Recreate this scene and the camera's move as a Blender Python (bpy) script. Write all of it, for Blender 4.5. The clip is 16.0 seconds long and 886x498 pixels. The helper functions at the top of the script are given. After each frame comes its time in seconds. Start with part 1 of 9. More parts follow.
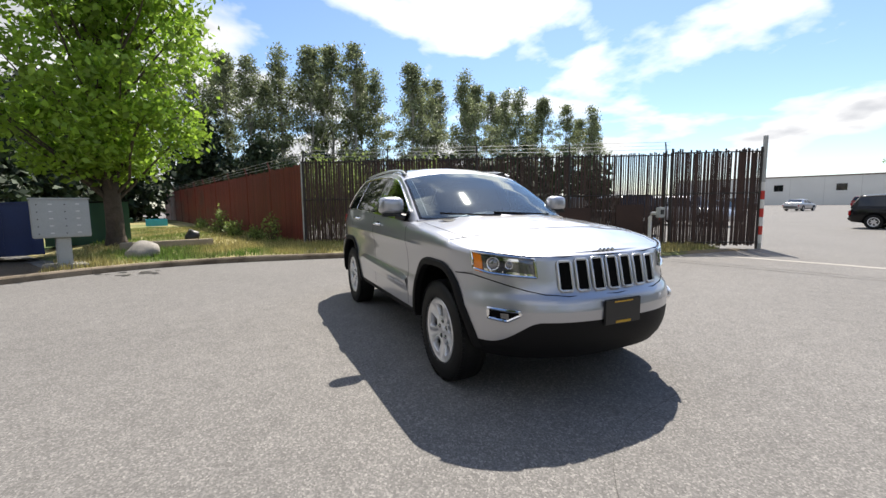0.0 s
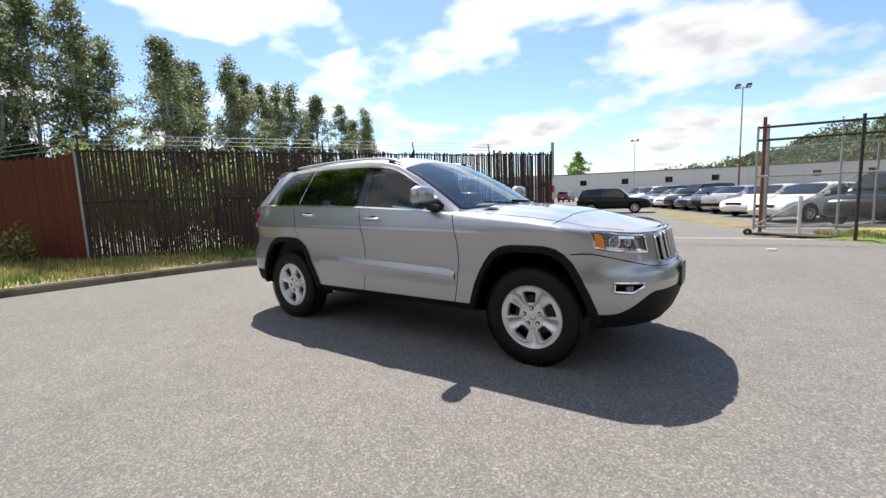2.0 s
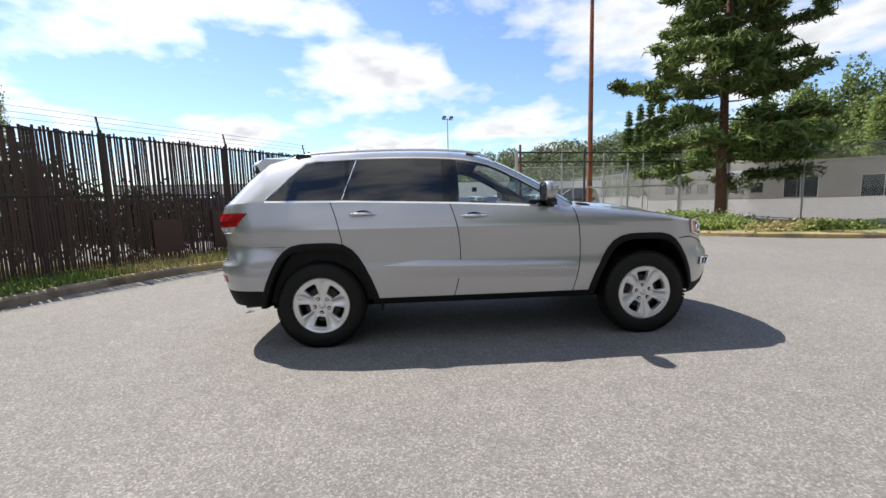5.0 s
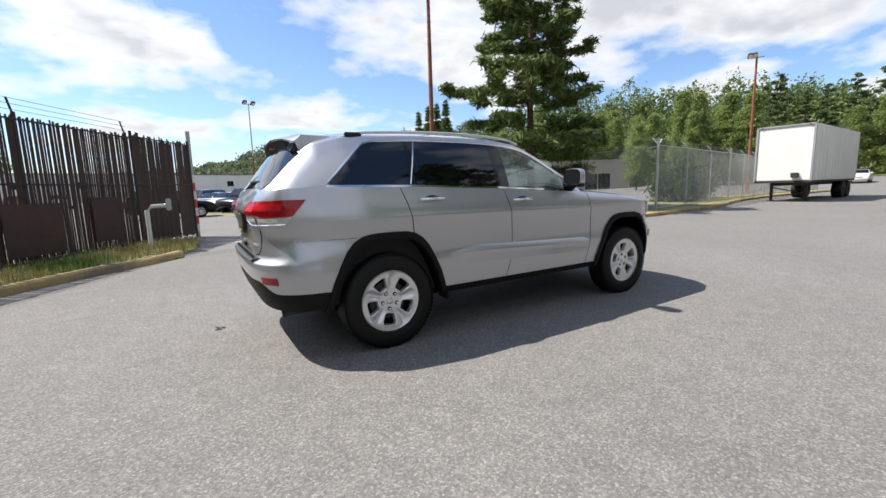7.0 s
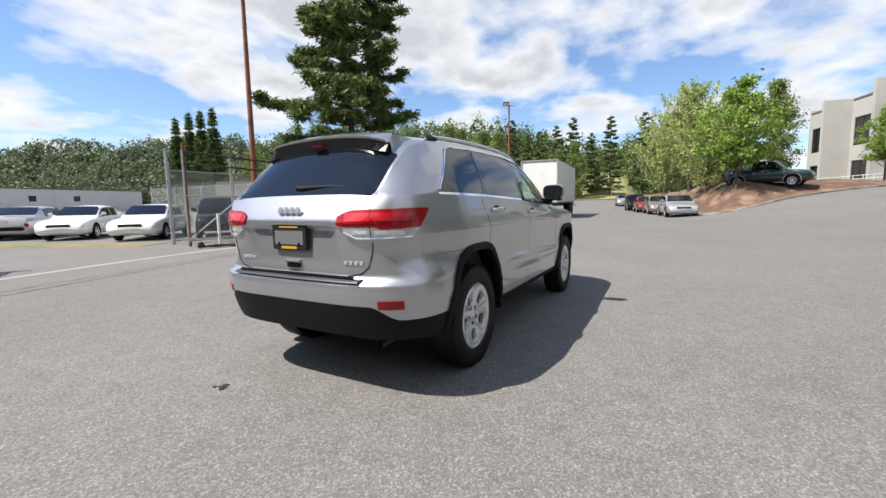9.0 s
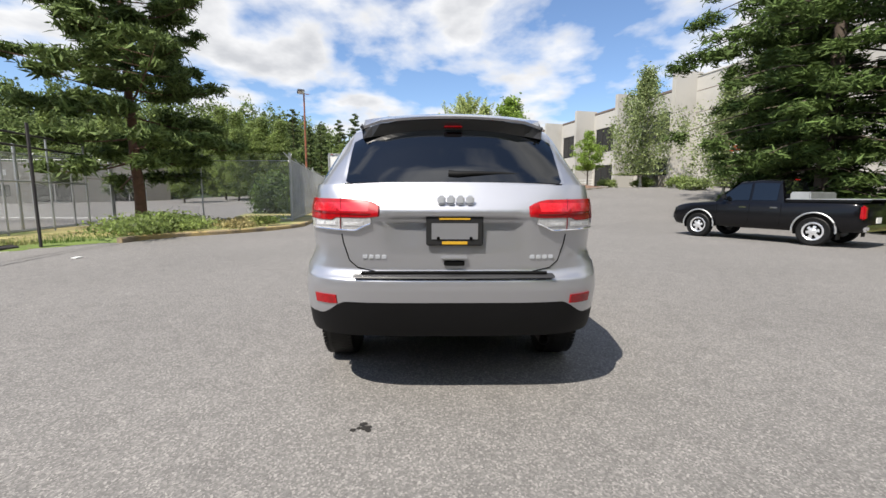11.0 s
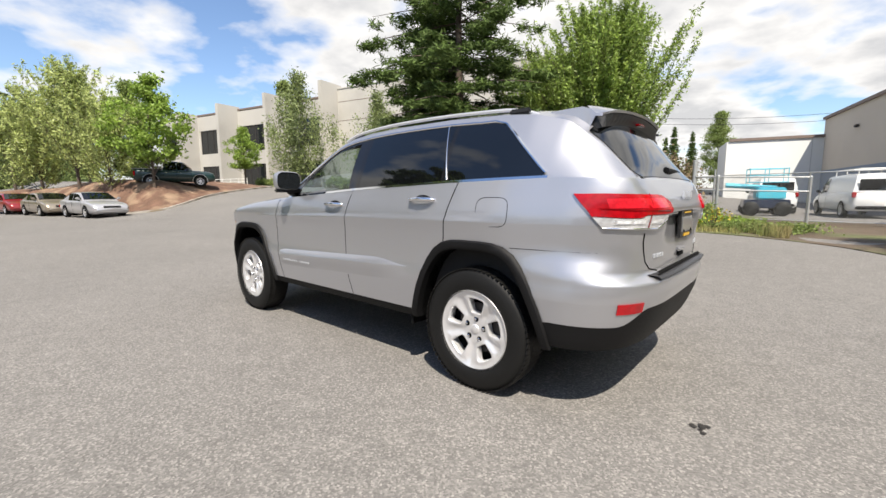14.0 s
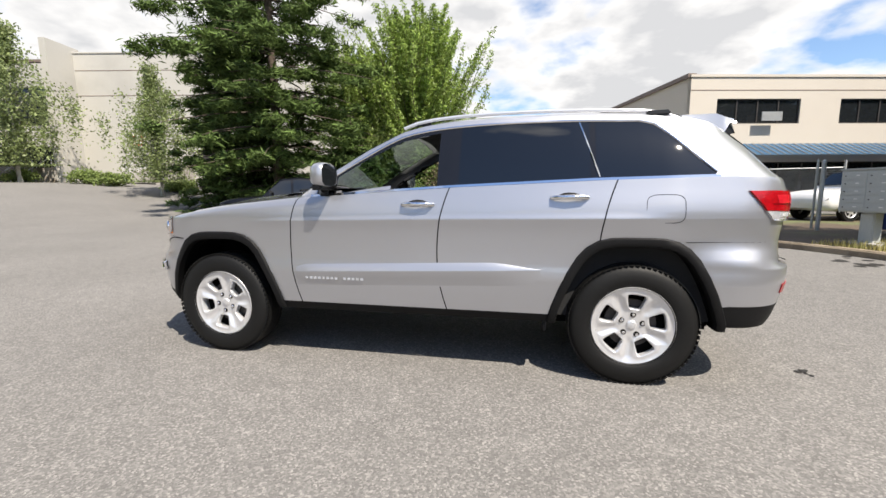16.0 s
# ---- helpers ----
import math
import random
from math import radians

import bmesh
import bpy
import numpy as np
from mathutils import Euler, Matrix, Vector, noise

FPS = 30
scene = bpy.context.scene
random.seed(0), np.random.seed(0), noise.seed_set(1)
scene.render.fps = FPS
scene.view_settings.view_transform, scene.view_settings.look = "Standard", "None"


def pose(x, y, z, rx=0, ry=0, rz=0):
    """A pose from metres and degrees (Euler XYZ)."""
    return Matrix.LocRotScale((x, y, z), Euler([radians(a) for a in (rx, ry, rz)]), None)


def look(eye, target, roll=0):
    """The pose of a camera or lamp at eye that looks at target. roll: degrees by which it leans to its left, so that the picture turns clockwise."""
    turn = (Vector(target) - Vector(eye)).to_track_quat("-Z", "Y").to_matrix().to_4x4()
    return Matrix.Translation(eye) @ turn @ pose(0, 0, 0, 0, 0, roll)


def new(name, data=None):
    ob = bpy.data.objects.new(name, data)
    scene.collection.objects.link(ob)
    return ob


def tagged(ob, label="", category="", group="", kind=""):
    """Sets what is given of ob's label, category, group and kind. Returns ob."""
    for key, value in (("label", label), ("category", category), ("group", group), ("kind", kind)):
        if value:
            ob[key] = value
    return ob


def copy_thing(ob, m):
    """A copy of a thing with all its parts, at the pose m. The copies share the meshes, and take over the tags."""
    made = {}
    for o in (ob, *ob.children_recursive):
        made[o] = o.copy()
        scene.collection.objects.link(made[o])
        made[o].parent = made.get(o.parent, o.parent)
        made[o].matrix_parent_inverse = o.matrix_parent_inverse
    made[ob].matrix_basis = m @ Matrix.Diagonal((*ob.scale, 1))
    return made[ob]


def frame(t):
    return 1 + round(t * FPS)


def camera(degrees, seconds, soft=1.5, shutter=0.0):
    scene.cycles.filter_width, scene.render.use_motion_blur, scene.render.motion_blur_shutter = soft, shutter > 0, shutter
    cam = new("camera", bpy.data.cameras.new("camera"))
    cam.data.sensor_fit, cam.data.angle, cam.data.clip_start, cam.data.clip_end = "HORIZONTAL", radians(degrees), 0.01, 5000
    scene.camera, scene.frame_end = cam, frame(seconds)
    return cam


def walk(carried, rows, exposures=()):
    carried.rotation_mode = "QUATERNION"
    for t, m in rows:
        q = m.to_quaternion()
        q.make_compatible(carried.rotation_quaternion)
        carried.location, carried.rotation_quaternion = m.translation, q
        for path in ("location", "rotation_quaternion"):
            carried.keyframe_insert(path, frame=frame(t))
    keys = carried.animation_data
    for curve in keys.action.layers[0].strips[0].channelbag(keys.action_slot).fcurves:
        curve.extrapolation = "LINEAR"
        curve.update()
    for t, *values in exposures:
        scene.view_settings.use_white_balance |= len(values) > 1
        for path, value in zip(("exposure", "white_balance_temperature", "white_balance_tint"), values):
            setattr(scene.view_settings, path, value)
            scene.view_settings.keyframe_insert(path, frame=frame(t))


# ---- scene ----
# camera and its walk
cam = camera(93.1, 16.0)
PATH = [
    (0, (4.316, -2.165, 1.339), (2.508, -1.339, 1.124), -0.7),
    (0.5, (3.962, -2.636, 1.342), (2.284, -1.579, 1.088), -1.7),
    (1, (3.551, -3.045, 1.326), (2.02, -1.789, 1.046), -1.7),
    (1.5, (3.156, -3.464, 1.323), (1.83, -1.987, 1.071), -2.1),
    (2, (2.693, -3.792, 1.299), (1.558, -2.163, 1.058), -2.2),
    (2.5, (2.203, -4.134, 1.296), (1.291, -2.372, 1.042), -1.3),
    (3, (1.671, -4.37, 1.284), (0.983, -2.511, 1.017), -1.6),
    (3.2, (1.442, -4.422, 1.291), (0.833, -2.538, 1.01), -0.7),
    (5.3, (-0.956, -4.535, 1.28), (-0.66, -2.572, 1.043), -1.3),
    (5.5, (-1.187, -4.497, 1.281), (-0.767, -2.555, 1.052), -0.9),
    (6, (-1.758, -4.37, 1.261), (-1.096, -2.499, 1.009), -1.4),
    (6.5, (-2.287, -4.152, 1.26), (-1.49, -2.336, 1.007), -1.2),
    (7, (-2.77, -3.875, 1.259), (-1.746, -2.182, 0.968), -1.6),
    (7.5, (-3.203, -3.52, 1.251), (-1.983, -1.95, 1.028), -1.6),
    (8, (-3.625, -3.128, 1.243), (-2.204, -1.737, 1.024), -2.2),
    (8.2, (-3.765, -2.965, 1.229), (-2.277, -1.644, 1.025), -2.4),
    (10.3, (-4.724, -0.652, 1.231), (-2.77, -0.299, 0.992), -0.0),
    (10.5, (-4.712, -0.423, 1.223), (-2.745, -0.133, 1.005), -1.1),
    (11, (-4.692, 0.114, 1.217), (-2.708, 0.071, 0.962), 0.2),
    (11.5, (-4.592, 0.644, 1.21), (-2.637, 0.297, 0.973), -0.1),
    (12, (-4.413, 1.183, 1.192), (-2.526, 0.569, 0.942), 0.4),
    (12.5, (-4.158, 1.682, 1.194), (-2.371, 0.826, 0.918), -0.8),
    (13, (-3.803, 2.124, 1.204), (-2.12, 1.072, 0.952), -1.7),
    (13.5, (-3.408, 2.524, 1.208), (-1.912, 1.222, 0.949), -0.5),
    (14, (-2.951, 2.876, 1.199), (-1.648, 1.382, 0.942), -0.3),
    (14.5, (-2.469, 3.202, 1.204), (-1.383, 1.547, 0.92), -0.7),
    (15, (-1.945, 3.431, 1.21), (-1.039, 1.668, 0.94), -1.0),
    (15.5, (-1.408, 3.578, 1.224), (-0.773, 1.699, 0.971), -0.9),
    (16, (-0.864, 3.579, 1.22), (-0.434, 1.645, 0.941), -0.5),
]
walk(cam, [(t, look(*p)) for t, *p in PATH], exposures=[(0.0, 0.73, 6650, 10), (5.5, 0.80, 6550, 10), (8.0, 0.70, 6450, 10), (10.5, 0.68, 6550, 10), (12.0, 0.73, 6700, 10), (14.0, 0.81, 6900, 10), (16.0, 0.86, 6850, 10)])

# world, sun
SUN_TO = Vector((-0.51, 0.455, 1.0)).normalized()
sun_el = math.asin(SUN_TO.z)
sun_az = math.atan2(SUN_TO.x, SUN_TO.y)
world = bpy.data.worlds.new("sky")
scene.world = world
world.use_nodes = True
wt = world.node_tree
wt.nodes.clear()
w_out = wt.nodes.new("ShaderNodeOutputWorld")
w_bg = wt.nodes.new("ShaderNodeBackground")
w_sky = wt.nodes.new("ShaderNodeTexSky")
w_sky.sky_type = "NISHITA"
w_sky.sun_disc = False
w_sky.sun_elevation = sun_el
w_sky.sun_rotation = sun_az
w_sky.air_density = 1.0
w_sky.dust_density = 0.35
w_tc = wt.nodes.new("ShaderNodeTexCoord")
w_sep = wt.nodes.new("ShaderNodeSeparateXYZ")
wt.links.new(w_tc.outputs["Generated"], w_sep.inputs[0])


def wmath(op, a, b=None, clamp=False):
    n = wt.nodes.new("ShaderNodeMath")
    n.operation, n.use_clamp = op, clamp
    for k, v in ((0, a), (1, b)):
        if v is None:
            continue
        if isinstance(v, (int, float)):
            n.inputs[k].default_value = v
        else:
            wt.links.new(v, n.inputs[k])
    return n.outputs[0]


# clouds lie on a flat sheet high over the place
w_h = wmath("ADD", wmath("MAXIMUM", w_sep.outputs[2], 0.0), 0.22)
w_cx = wmath("DIVIDE", w_sep.outputs[0], w_h)
w_cy = wmath("DIVIDE", w_sep.outputs[1], w_h)
w_comb = wt.nodes.new("ShaderNodeCombineXYZ")
wt.links.new(w_cx, w_comb.inputs[0])
wt.links.new(w_cy, w_comb.inputs[1])
w_comb.inputs[2].default_value = 3.7
w_n1 = wt.nodes.new("ShaderNodeTexNoise")
w_n1.inputs["Scale"].default_value = 1.7
w_n1.inputs["Detail"].default_value = 7.0
w_n1.inputs["Roughness"].default_value = 0.5
w_n1.inputs["Distortion"].default_value = 0.12
wt.links.new(w_comb.outputs[0], w_n1.inputs["Vector"])
# more cloud over the east and south, blue gaps over the west
w_bias = wmath("MULTIPLY", w_sep.outputs[1], -0.055)
w_n2 = wt.nodes.new("ShaderNodeTexNoise")
w_n2.inputs["Scale"].default_value = 5.5
w_n2.inputs["Detail"].default_value = 6.0
wt.links.new(w_comb.outputs[0], w_n2.inputs["Vector"])
w_bias = wmath("ADD", w_bias, wmath("MULTIPLY", wmath("MINIMUM", wmath("MAXIMUM", w_sep.outputs[2], 0.3), 0.95), -0.13))
w_fine = wmath("MULTIPLY", wmath("SUBTRACT", w_n2.outputs[0], 0.5), 0.13)
w_dens = wmath("ADD", wmath("ADD", wmath("ADD", w_n1.outputs[0], 0.072), w_fine), w_bias)
w_ramp = wt.nodes.new("ShaderNodeValToRGB")
w_ramp.color_ramp.elements[0].position = 0.465
w_ramp.color_ramp.elements[0].color = (0, 0, 0, 1)
w_ramp.color_ramp.elements[1].position = 0.575
w_ramp.color_ramp.elements[1].color = (1, 1, 1, 1)
wt.links.new(w_dens, w_ramp.inputs[0])
w_shade = wt.nodes.new("ShaderNodeValToRGB")
w_shade.color_ramp.elements[0].position = 0.54
w_shade.color_ramp.elements[0].color = (8.8, 8.9, 9.1, 1)
w_shade.color_ramp.elements[1].position = 0.72
w_shade.color_ramp.elements[1].color = (5.6, 5.8, 6.2, 1)
w_fold = wmath("ADD", w_dens, wmath("MULTIPLY", wmath("SUBTRACT", w_n2.outputs[0], 0.45), 0.30))
wt.links.new(w_fold, w_shade.inputs[0])
w_mix = wt.nodes.new("ShaderNodeMix")
w_mix.data_type = "RGBA"
wt.links.new(w_ramp.outputs[0], w_mix.inputs["Factor"])
w_blue = wt.nodes.new("ShaderNodeMix")
w_blue.data_type, w_blue.blend_type = "RGBA", "MULTIPLY"
w_blue.inputs["Factor"].default_value = 1.0
wt.links.new(w_sky.outputs[0], w_blue.inputs["A"])
w_blue.inputs["B"].default_value = (1.12, 1.25, 1.44, 1)
wt.links.new(w_blue.outputs["Result"], w_mix.inputs["A"])
# clouds near the sun are brighter, lit through
w_dot = wt.nodes.new("ShaderNodeVectorMath")
w_dot.operation = "DOT_PRODUCT"
wt.links.new(w_tc.outputs["Generated"], w_dot.inputs[0])
w_dot.inputs[1].default_value = SUN_TO
w_glow = wmath("ADD", wmath("MULTIPLY", wmath("POWER", wmath("MAXIMUM", w_dot.outputs["Value"], 0.0), 6.0), 1.7), 0.92)
w_lit = wt.nodes.new("ShaderNodeVectorMath")
w_lit.operation = "SCALE"
wt.links.new(w_shade.outputs[0], w_lit.inputs[0])
wt.links.new(w_glow, w_lit.inputs["Scale"])
wt.links.new(w_lit.outputs[0], w_mix.inputs["B"])
wt.links.new(w_mix.outputs["Result"], w_bg.inputs["Color"])
w_bg.inputs["Strength"].default_value = 0.078
wt.links.new(w_bg.outputs[0], w_out.inputs[0])

sun = new("sun", bpy.data.lights.new("sun", "SUN"))
sun.data.energy = 5.0
sun.data.angle = radians(0.53)
sun.data.color = (1.0, 0.94, 0.85)
sun.matrix_world = look(SUN_TO * 60, (0, 0, 0))


# ---- materials ----
def nodes_of(m):
    m.use_nodes = True
    nt = m.node_tree
    return nt, nt.nodes["Principled BSDF"]


def surface(name, colour, rough=0.6, metal=0.0, vary=0.15, scale=3.0, fine=40.0, bump=0.0, bump_scale=60.0,
            second=None, second_scale=0.6, second_at=(0.5, 0.62), coat=0.0, by_object=0.0, by_island=0.0, trans=0.0, spec=0.5):
    """A material with two scales of variation, an optional second colour in patches, and relief."""
    m = bpy.data.materials.new(name)
    nt, b = nodes_of(m)
    nd, ln = nt.nodes, nt.links
    tc = nd.new("ShaderNodeTexCoord")
    n1 = nd.new("ShaderNodeTexNoise")
    n1.inputs["Scale"].default_value, n1.inputs["Detail"].default_value = scale, 5
    ln.new(tc.outputs["Object"], n1.inputs["Vector"])
    n2 = nd.new("ShaderNodeTexNoise")
    n2.inputs["Scale"].default_value, n2.inputs["Detail"].default_value = fine, 3
    ln.new(tc.outputs["Object"], n2.inputs["Vector"])
    add = nd.new("ShaderNodeMath")
    add.operation = "ADD"
    ln.new(n1.outputs[0], add.inputs[0])
    ln.new(n2.outputs[0], add.inputs[1])
    mr = nd.new("ShaderNodeMapRange")
    mr.inputs["From Min"].default_value, mr.inputs["From Max"].default_value = 0.6, 1.4
    mr.inputs["To Min"].default_value, mr.inputs["To Max"].default_value = 1 - vary, 1 + vary
    ln.new(add.outputs[0], mr.inputs["Value"])
    value = mr.outputs[0]
    for amount, socket in ((by_object, None), (by_island, "island")):
        if amount:
            if socket:
                src = nd.new("ShaderNodeNewGeometry").outputs["Random Per Island"]
            else:
                src = nd.new("ShaderNodeObjectInfo").outputs["Random"]
            r = nd.new("ShaderNodeMapRange")
            r.inputs["To Min"].default_value, r.inputs["To Max"].default_value = 1 - amount, 1 + amount
            ln.new(src, r.inputs["Value"])
            mu = nd.new("ShaderNodeMath")
            mu.operation = "MULTIPLY"
            ln.new(value, mu.inputs[0])
            ln.new(r.outputs[0], mu.inputs[1])
            value = mu.outputs[0]
    base = nd.new("ShaderNodeRGB")
    base.outputs[0].default_value = (*colour, 1)
    col = base.outputs[0]
    if second:
        n3 = nd.new("ShaderNodeTexNoise")
        n3.inputs["Scale"].default_value, n3.inputs["Detail"].default_value = second_scale, 6
        ln.new(tc.outputs["Object"], n3.inputs["Vector"])
        rp = nd.new("ShaderNodeMapRange")
        rp.inputs["From Min"].default_value, rp.inputs["From Max"].default_value = second_at
        ln.new(n3.outputs[0], rp.inputs["Value"])
        mx = nd.new("ShaderNodeMix")
        mx.data_type = "RGBA"
        ln.new(rp.outputs[0], mx.inputs["Factor"])
        ln.new(col, mx.inputs["A"])
        mx.inputs["B"].default_value = (*second, 1)
        col = mx.outputs["Result"]
    sc = nd.new("ShaderNodeVectorMath")
    sc.operation = "SCALE"
    ln.new(col, sc.inputs[0])
    ln.new(value, sc.inputs["Scale"])
    ln.new(sc.outputs[0], b.inputs["Base Color"])
    b.inputs["Roughness"].default_value = rough
    b.inputs["Metallic"].default_value = metal
    b.inputs["Specular IOR Level"].default_value = spec
    if coat:
        b.inputs["Coat Weight"].default_value = coat
        b.inputs["Coat Roughness"].default_value = 0.04
    if bump:
        nb = nd.new("ShaderNodeTexNoise")
        nb.inputs["Scale"].default_value, nb.inputs["Detail"].default_value = bump_scale, 4
        ln.new(tc.outputs["Object"], nb.inputs["Vector"])
        bp = nd.new("ShaderNodeBump")
        bp.inputs["Strength"].default_value, bp.inputs["Distance"].default_value = 0.6, bump
        ln.new(nb.outputs[0], bp.inputs["Height"])
        ln.new(bp.outputs[0], b.inputs["Normal"])
    if trans:
        out = nd["Material Output"]
        tr = nd.new("ShaderNodeBsdfTranslucent")
        ln.new(sc.outputs[0], tr.inputs["Color"])
        ms = nd.new("ShaderNodeMixShader")
        ms.inputs[0].default_value = trans
        ln.new(b.outputs[0], ms.inputs[1])
        ln.new(tr.outputs[0], ms.inputs[2])
        ln.new(ms.outputs[0], out.inputs[0])
    return m


def asphalt_material():
    m = bpy.data.materials.new("asphalt")
    nt, b = nodes_of(m)
    nd, ln = nt.nodes, nt.links
    tc = nd.new("ShaderNodeTexCoord")
    vor = nd.new("ShaderNodeTexVoronoi")
    vor.inputs["Scale"].default_value = 105
    ln.new(tc.outputs["Object"], vor.inputs["Vector"])
    ramp = nd.new("ShaderNodeValToRGB")
    e = ramp.color_ramp.elements
    e[0].position, e[0].color = 0.0, (0.110, 0.105, 0.100, 1)
    e[1].position, e[1].color = 1.0, (0.268, 0.256, 0.240, 1)
    e2 = ramp.color_ramp.elements.new(0.55)
    e2.color = (0.153, 0.147, 0.140, 1)
    e3 = ramp.color_ramp.elements.new(0.86)
    e3.color = (0.20, 0.191, 0.18, 1)
    sep = nd.new("ShaderNodeSeparateColor")
    ln.new(vor.outputs["Color"], sep.inputs[0])
    ln.new(sep.outputs[0], ramp.inputs[0])
    n1 = nd.new("ShaderNodeTexNoise")
    n1.inputs["Scale"].default_value, n1.inputs["Detail"].default_value = 0.35, 6
    ln.new(tc.outputs["Object"], n1.inputs["Vector"])
    n2 = nd.new("ShaderNodeTexNoise")
    n2.inputs["Scale"].default_value, n2.inputs["Detail"].default_value = 5.0, 5
    ln.new(tc.outputs["Object"], n2.inputs["Vector"])
    ad = nd.new("ShaderNodeMath")
    ad.operation = "ADD"
    ln.new(n1.outputs[0], ad.inputs[0])
    ln.new(n2.outputs[0], ad.inputs[1])
    mr = nd.new("ShaderNodeMapRange")
    mr.inputs["From Min"].default_value, mr.inputs["From Max"].default_value = 0.6, 1.4
    mr.inputs["To Min"].default_value, mr.inputs["To Max"].default_value = 0.85, 1.15
    ln.new(ad.outputs[0], mr.inputs["Value"])
    sc = nd.new("ShaderNodeVectorMath")
    sc.operation = "SCALE"
    ln.new(ramp.outputs[0], sc.inputs[0])
    ln.new(mr.outputs[0], sc.inputs["Scale"])
    ln.new(sc.outputs[0], b.inputs["Base Color"])
    b.inputs["Roughness"].default_value = 0.85
    b.inputs["Specular IOR Level"].default_value = 0.3
    bp = nd.new("ShaderNodeBump")
    bp.inputs["Strength"].default_value, bp.inputs["Distance"].default_value = 0.38, 0.003
    ln.new(vor.outputs["Distance"], bp.inputs["Height"])
    ln.new(bp.outputs[0], b.inputs["Normal"])
    return m


def clear_glass(name, tint, rough=0.0, ior=1.6, sheen=(1.0, 1.0, 1.0)):
    m = bpy.data.materials.new(name)
    nt, b = nodes_of(m)
    nd, ln = nt.nodes, nt.links
    tr = nd.new("ShaderNodeBsdfTransparent")
    tr.inputs[0].default_value = (*tint, 1)
    gl = nd.new("ShaderNodeBsdfGlossy")
    gl.inputs["Roughness"].default_value = 0.01 + rough
    gl.inputs["Color"].default_value = (*sheen, 1)
    # gloss rises towards grazing, alike from both sides of the pane
    lw = nd.new("ShaderNodeLayerWeight")
    lw.inputs["Blend"].default_value = 0.5
    pw = nd.new("ShaderNodeMath")
    pw.operation = "POWER"
    ln.new(lw.outputs["Facing"], pw.inputs[0])
    pw.inputs[1].default_value = 5.0
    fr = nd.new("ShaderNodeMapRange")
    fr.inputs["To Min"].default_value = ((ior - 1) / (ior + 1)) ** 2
    ln.new(pw.outputs[0], fr.inputs["Value"])
    ms = nd.new("ShaderNodeMixShader")
    ln.new(fr.outputs[0], ms.inputs[0])
    ln.new(tr.outputs[0], ms.inputs[1])
    ln.new(gl.outputs[0], ms.inputs[2])
    ln.new(ms.outputs[0], nd["Material Output"].inputs[0])
    return m


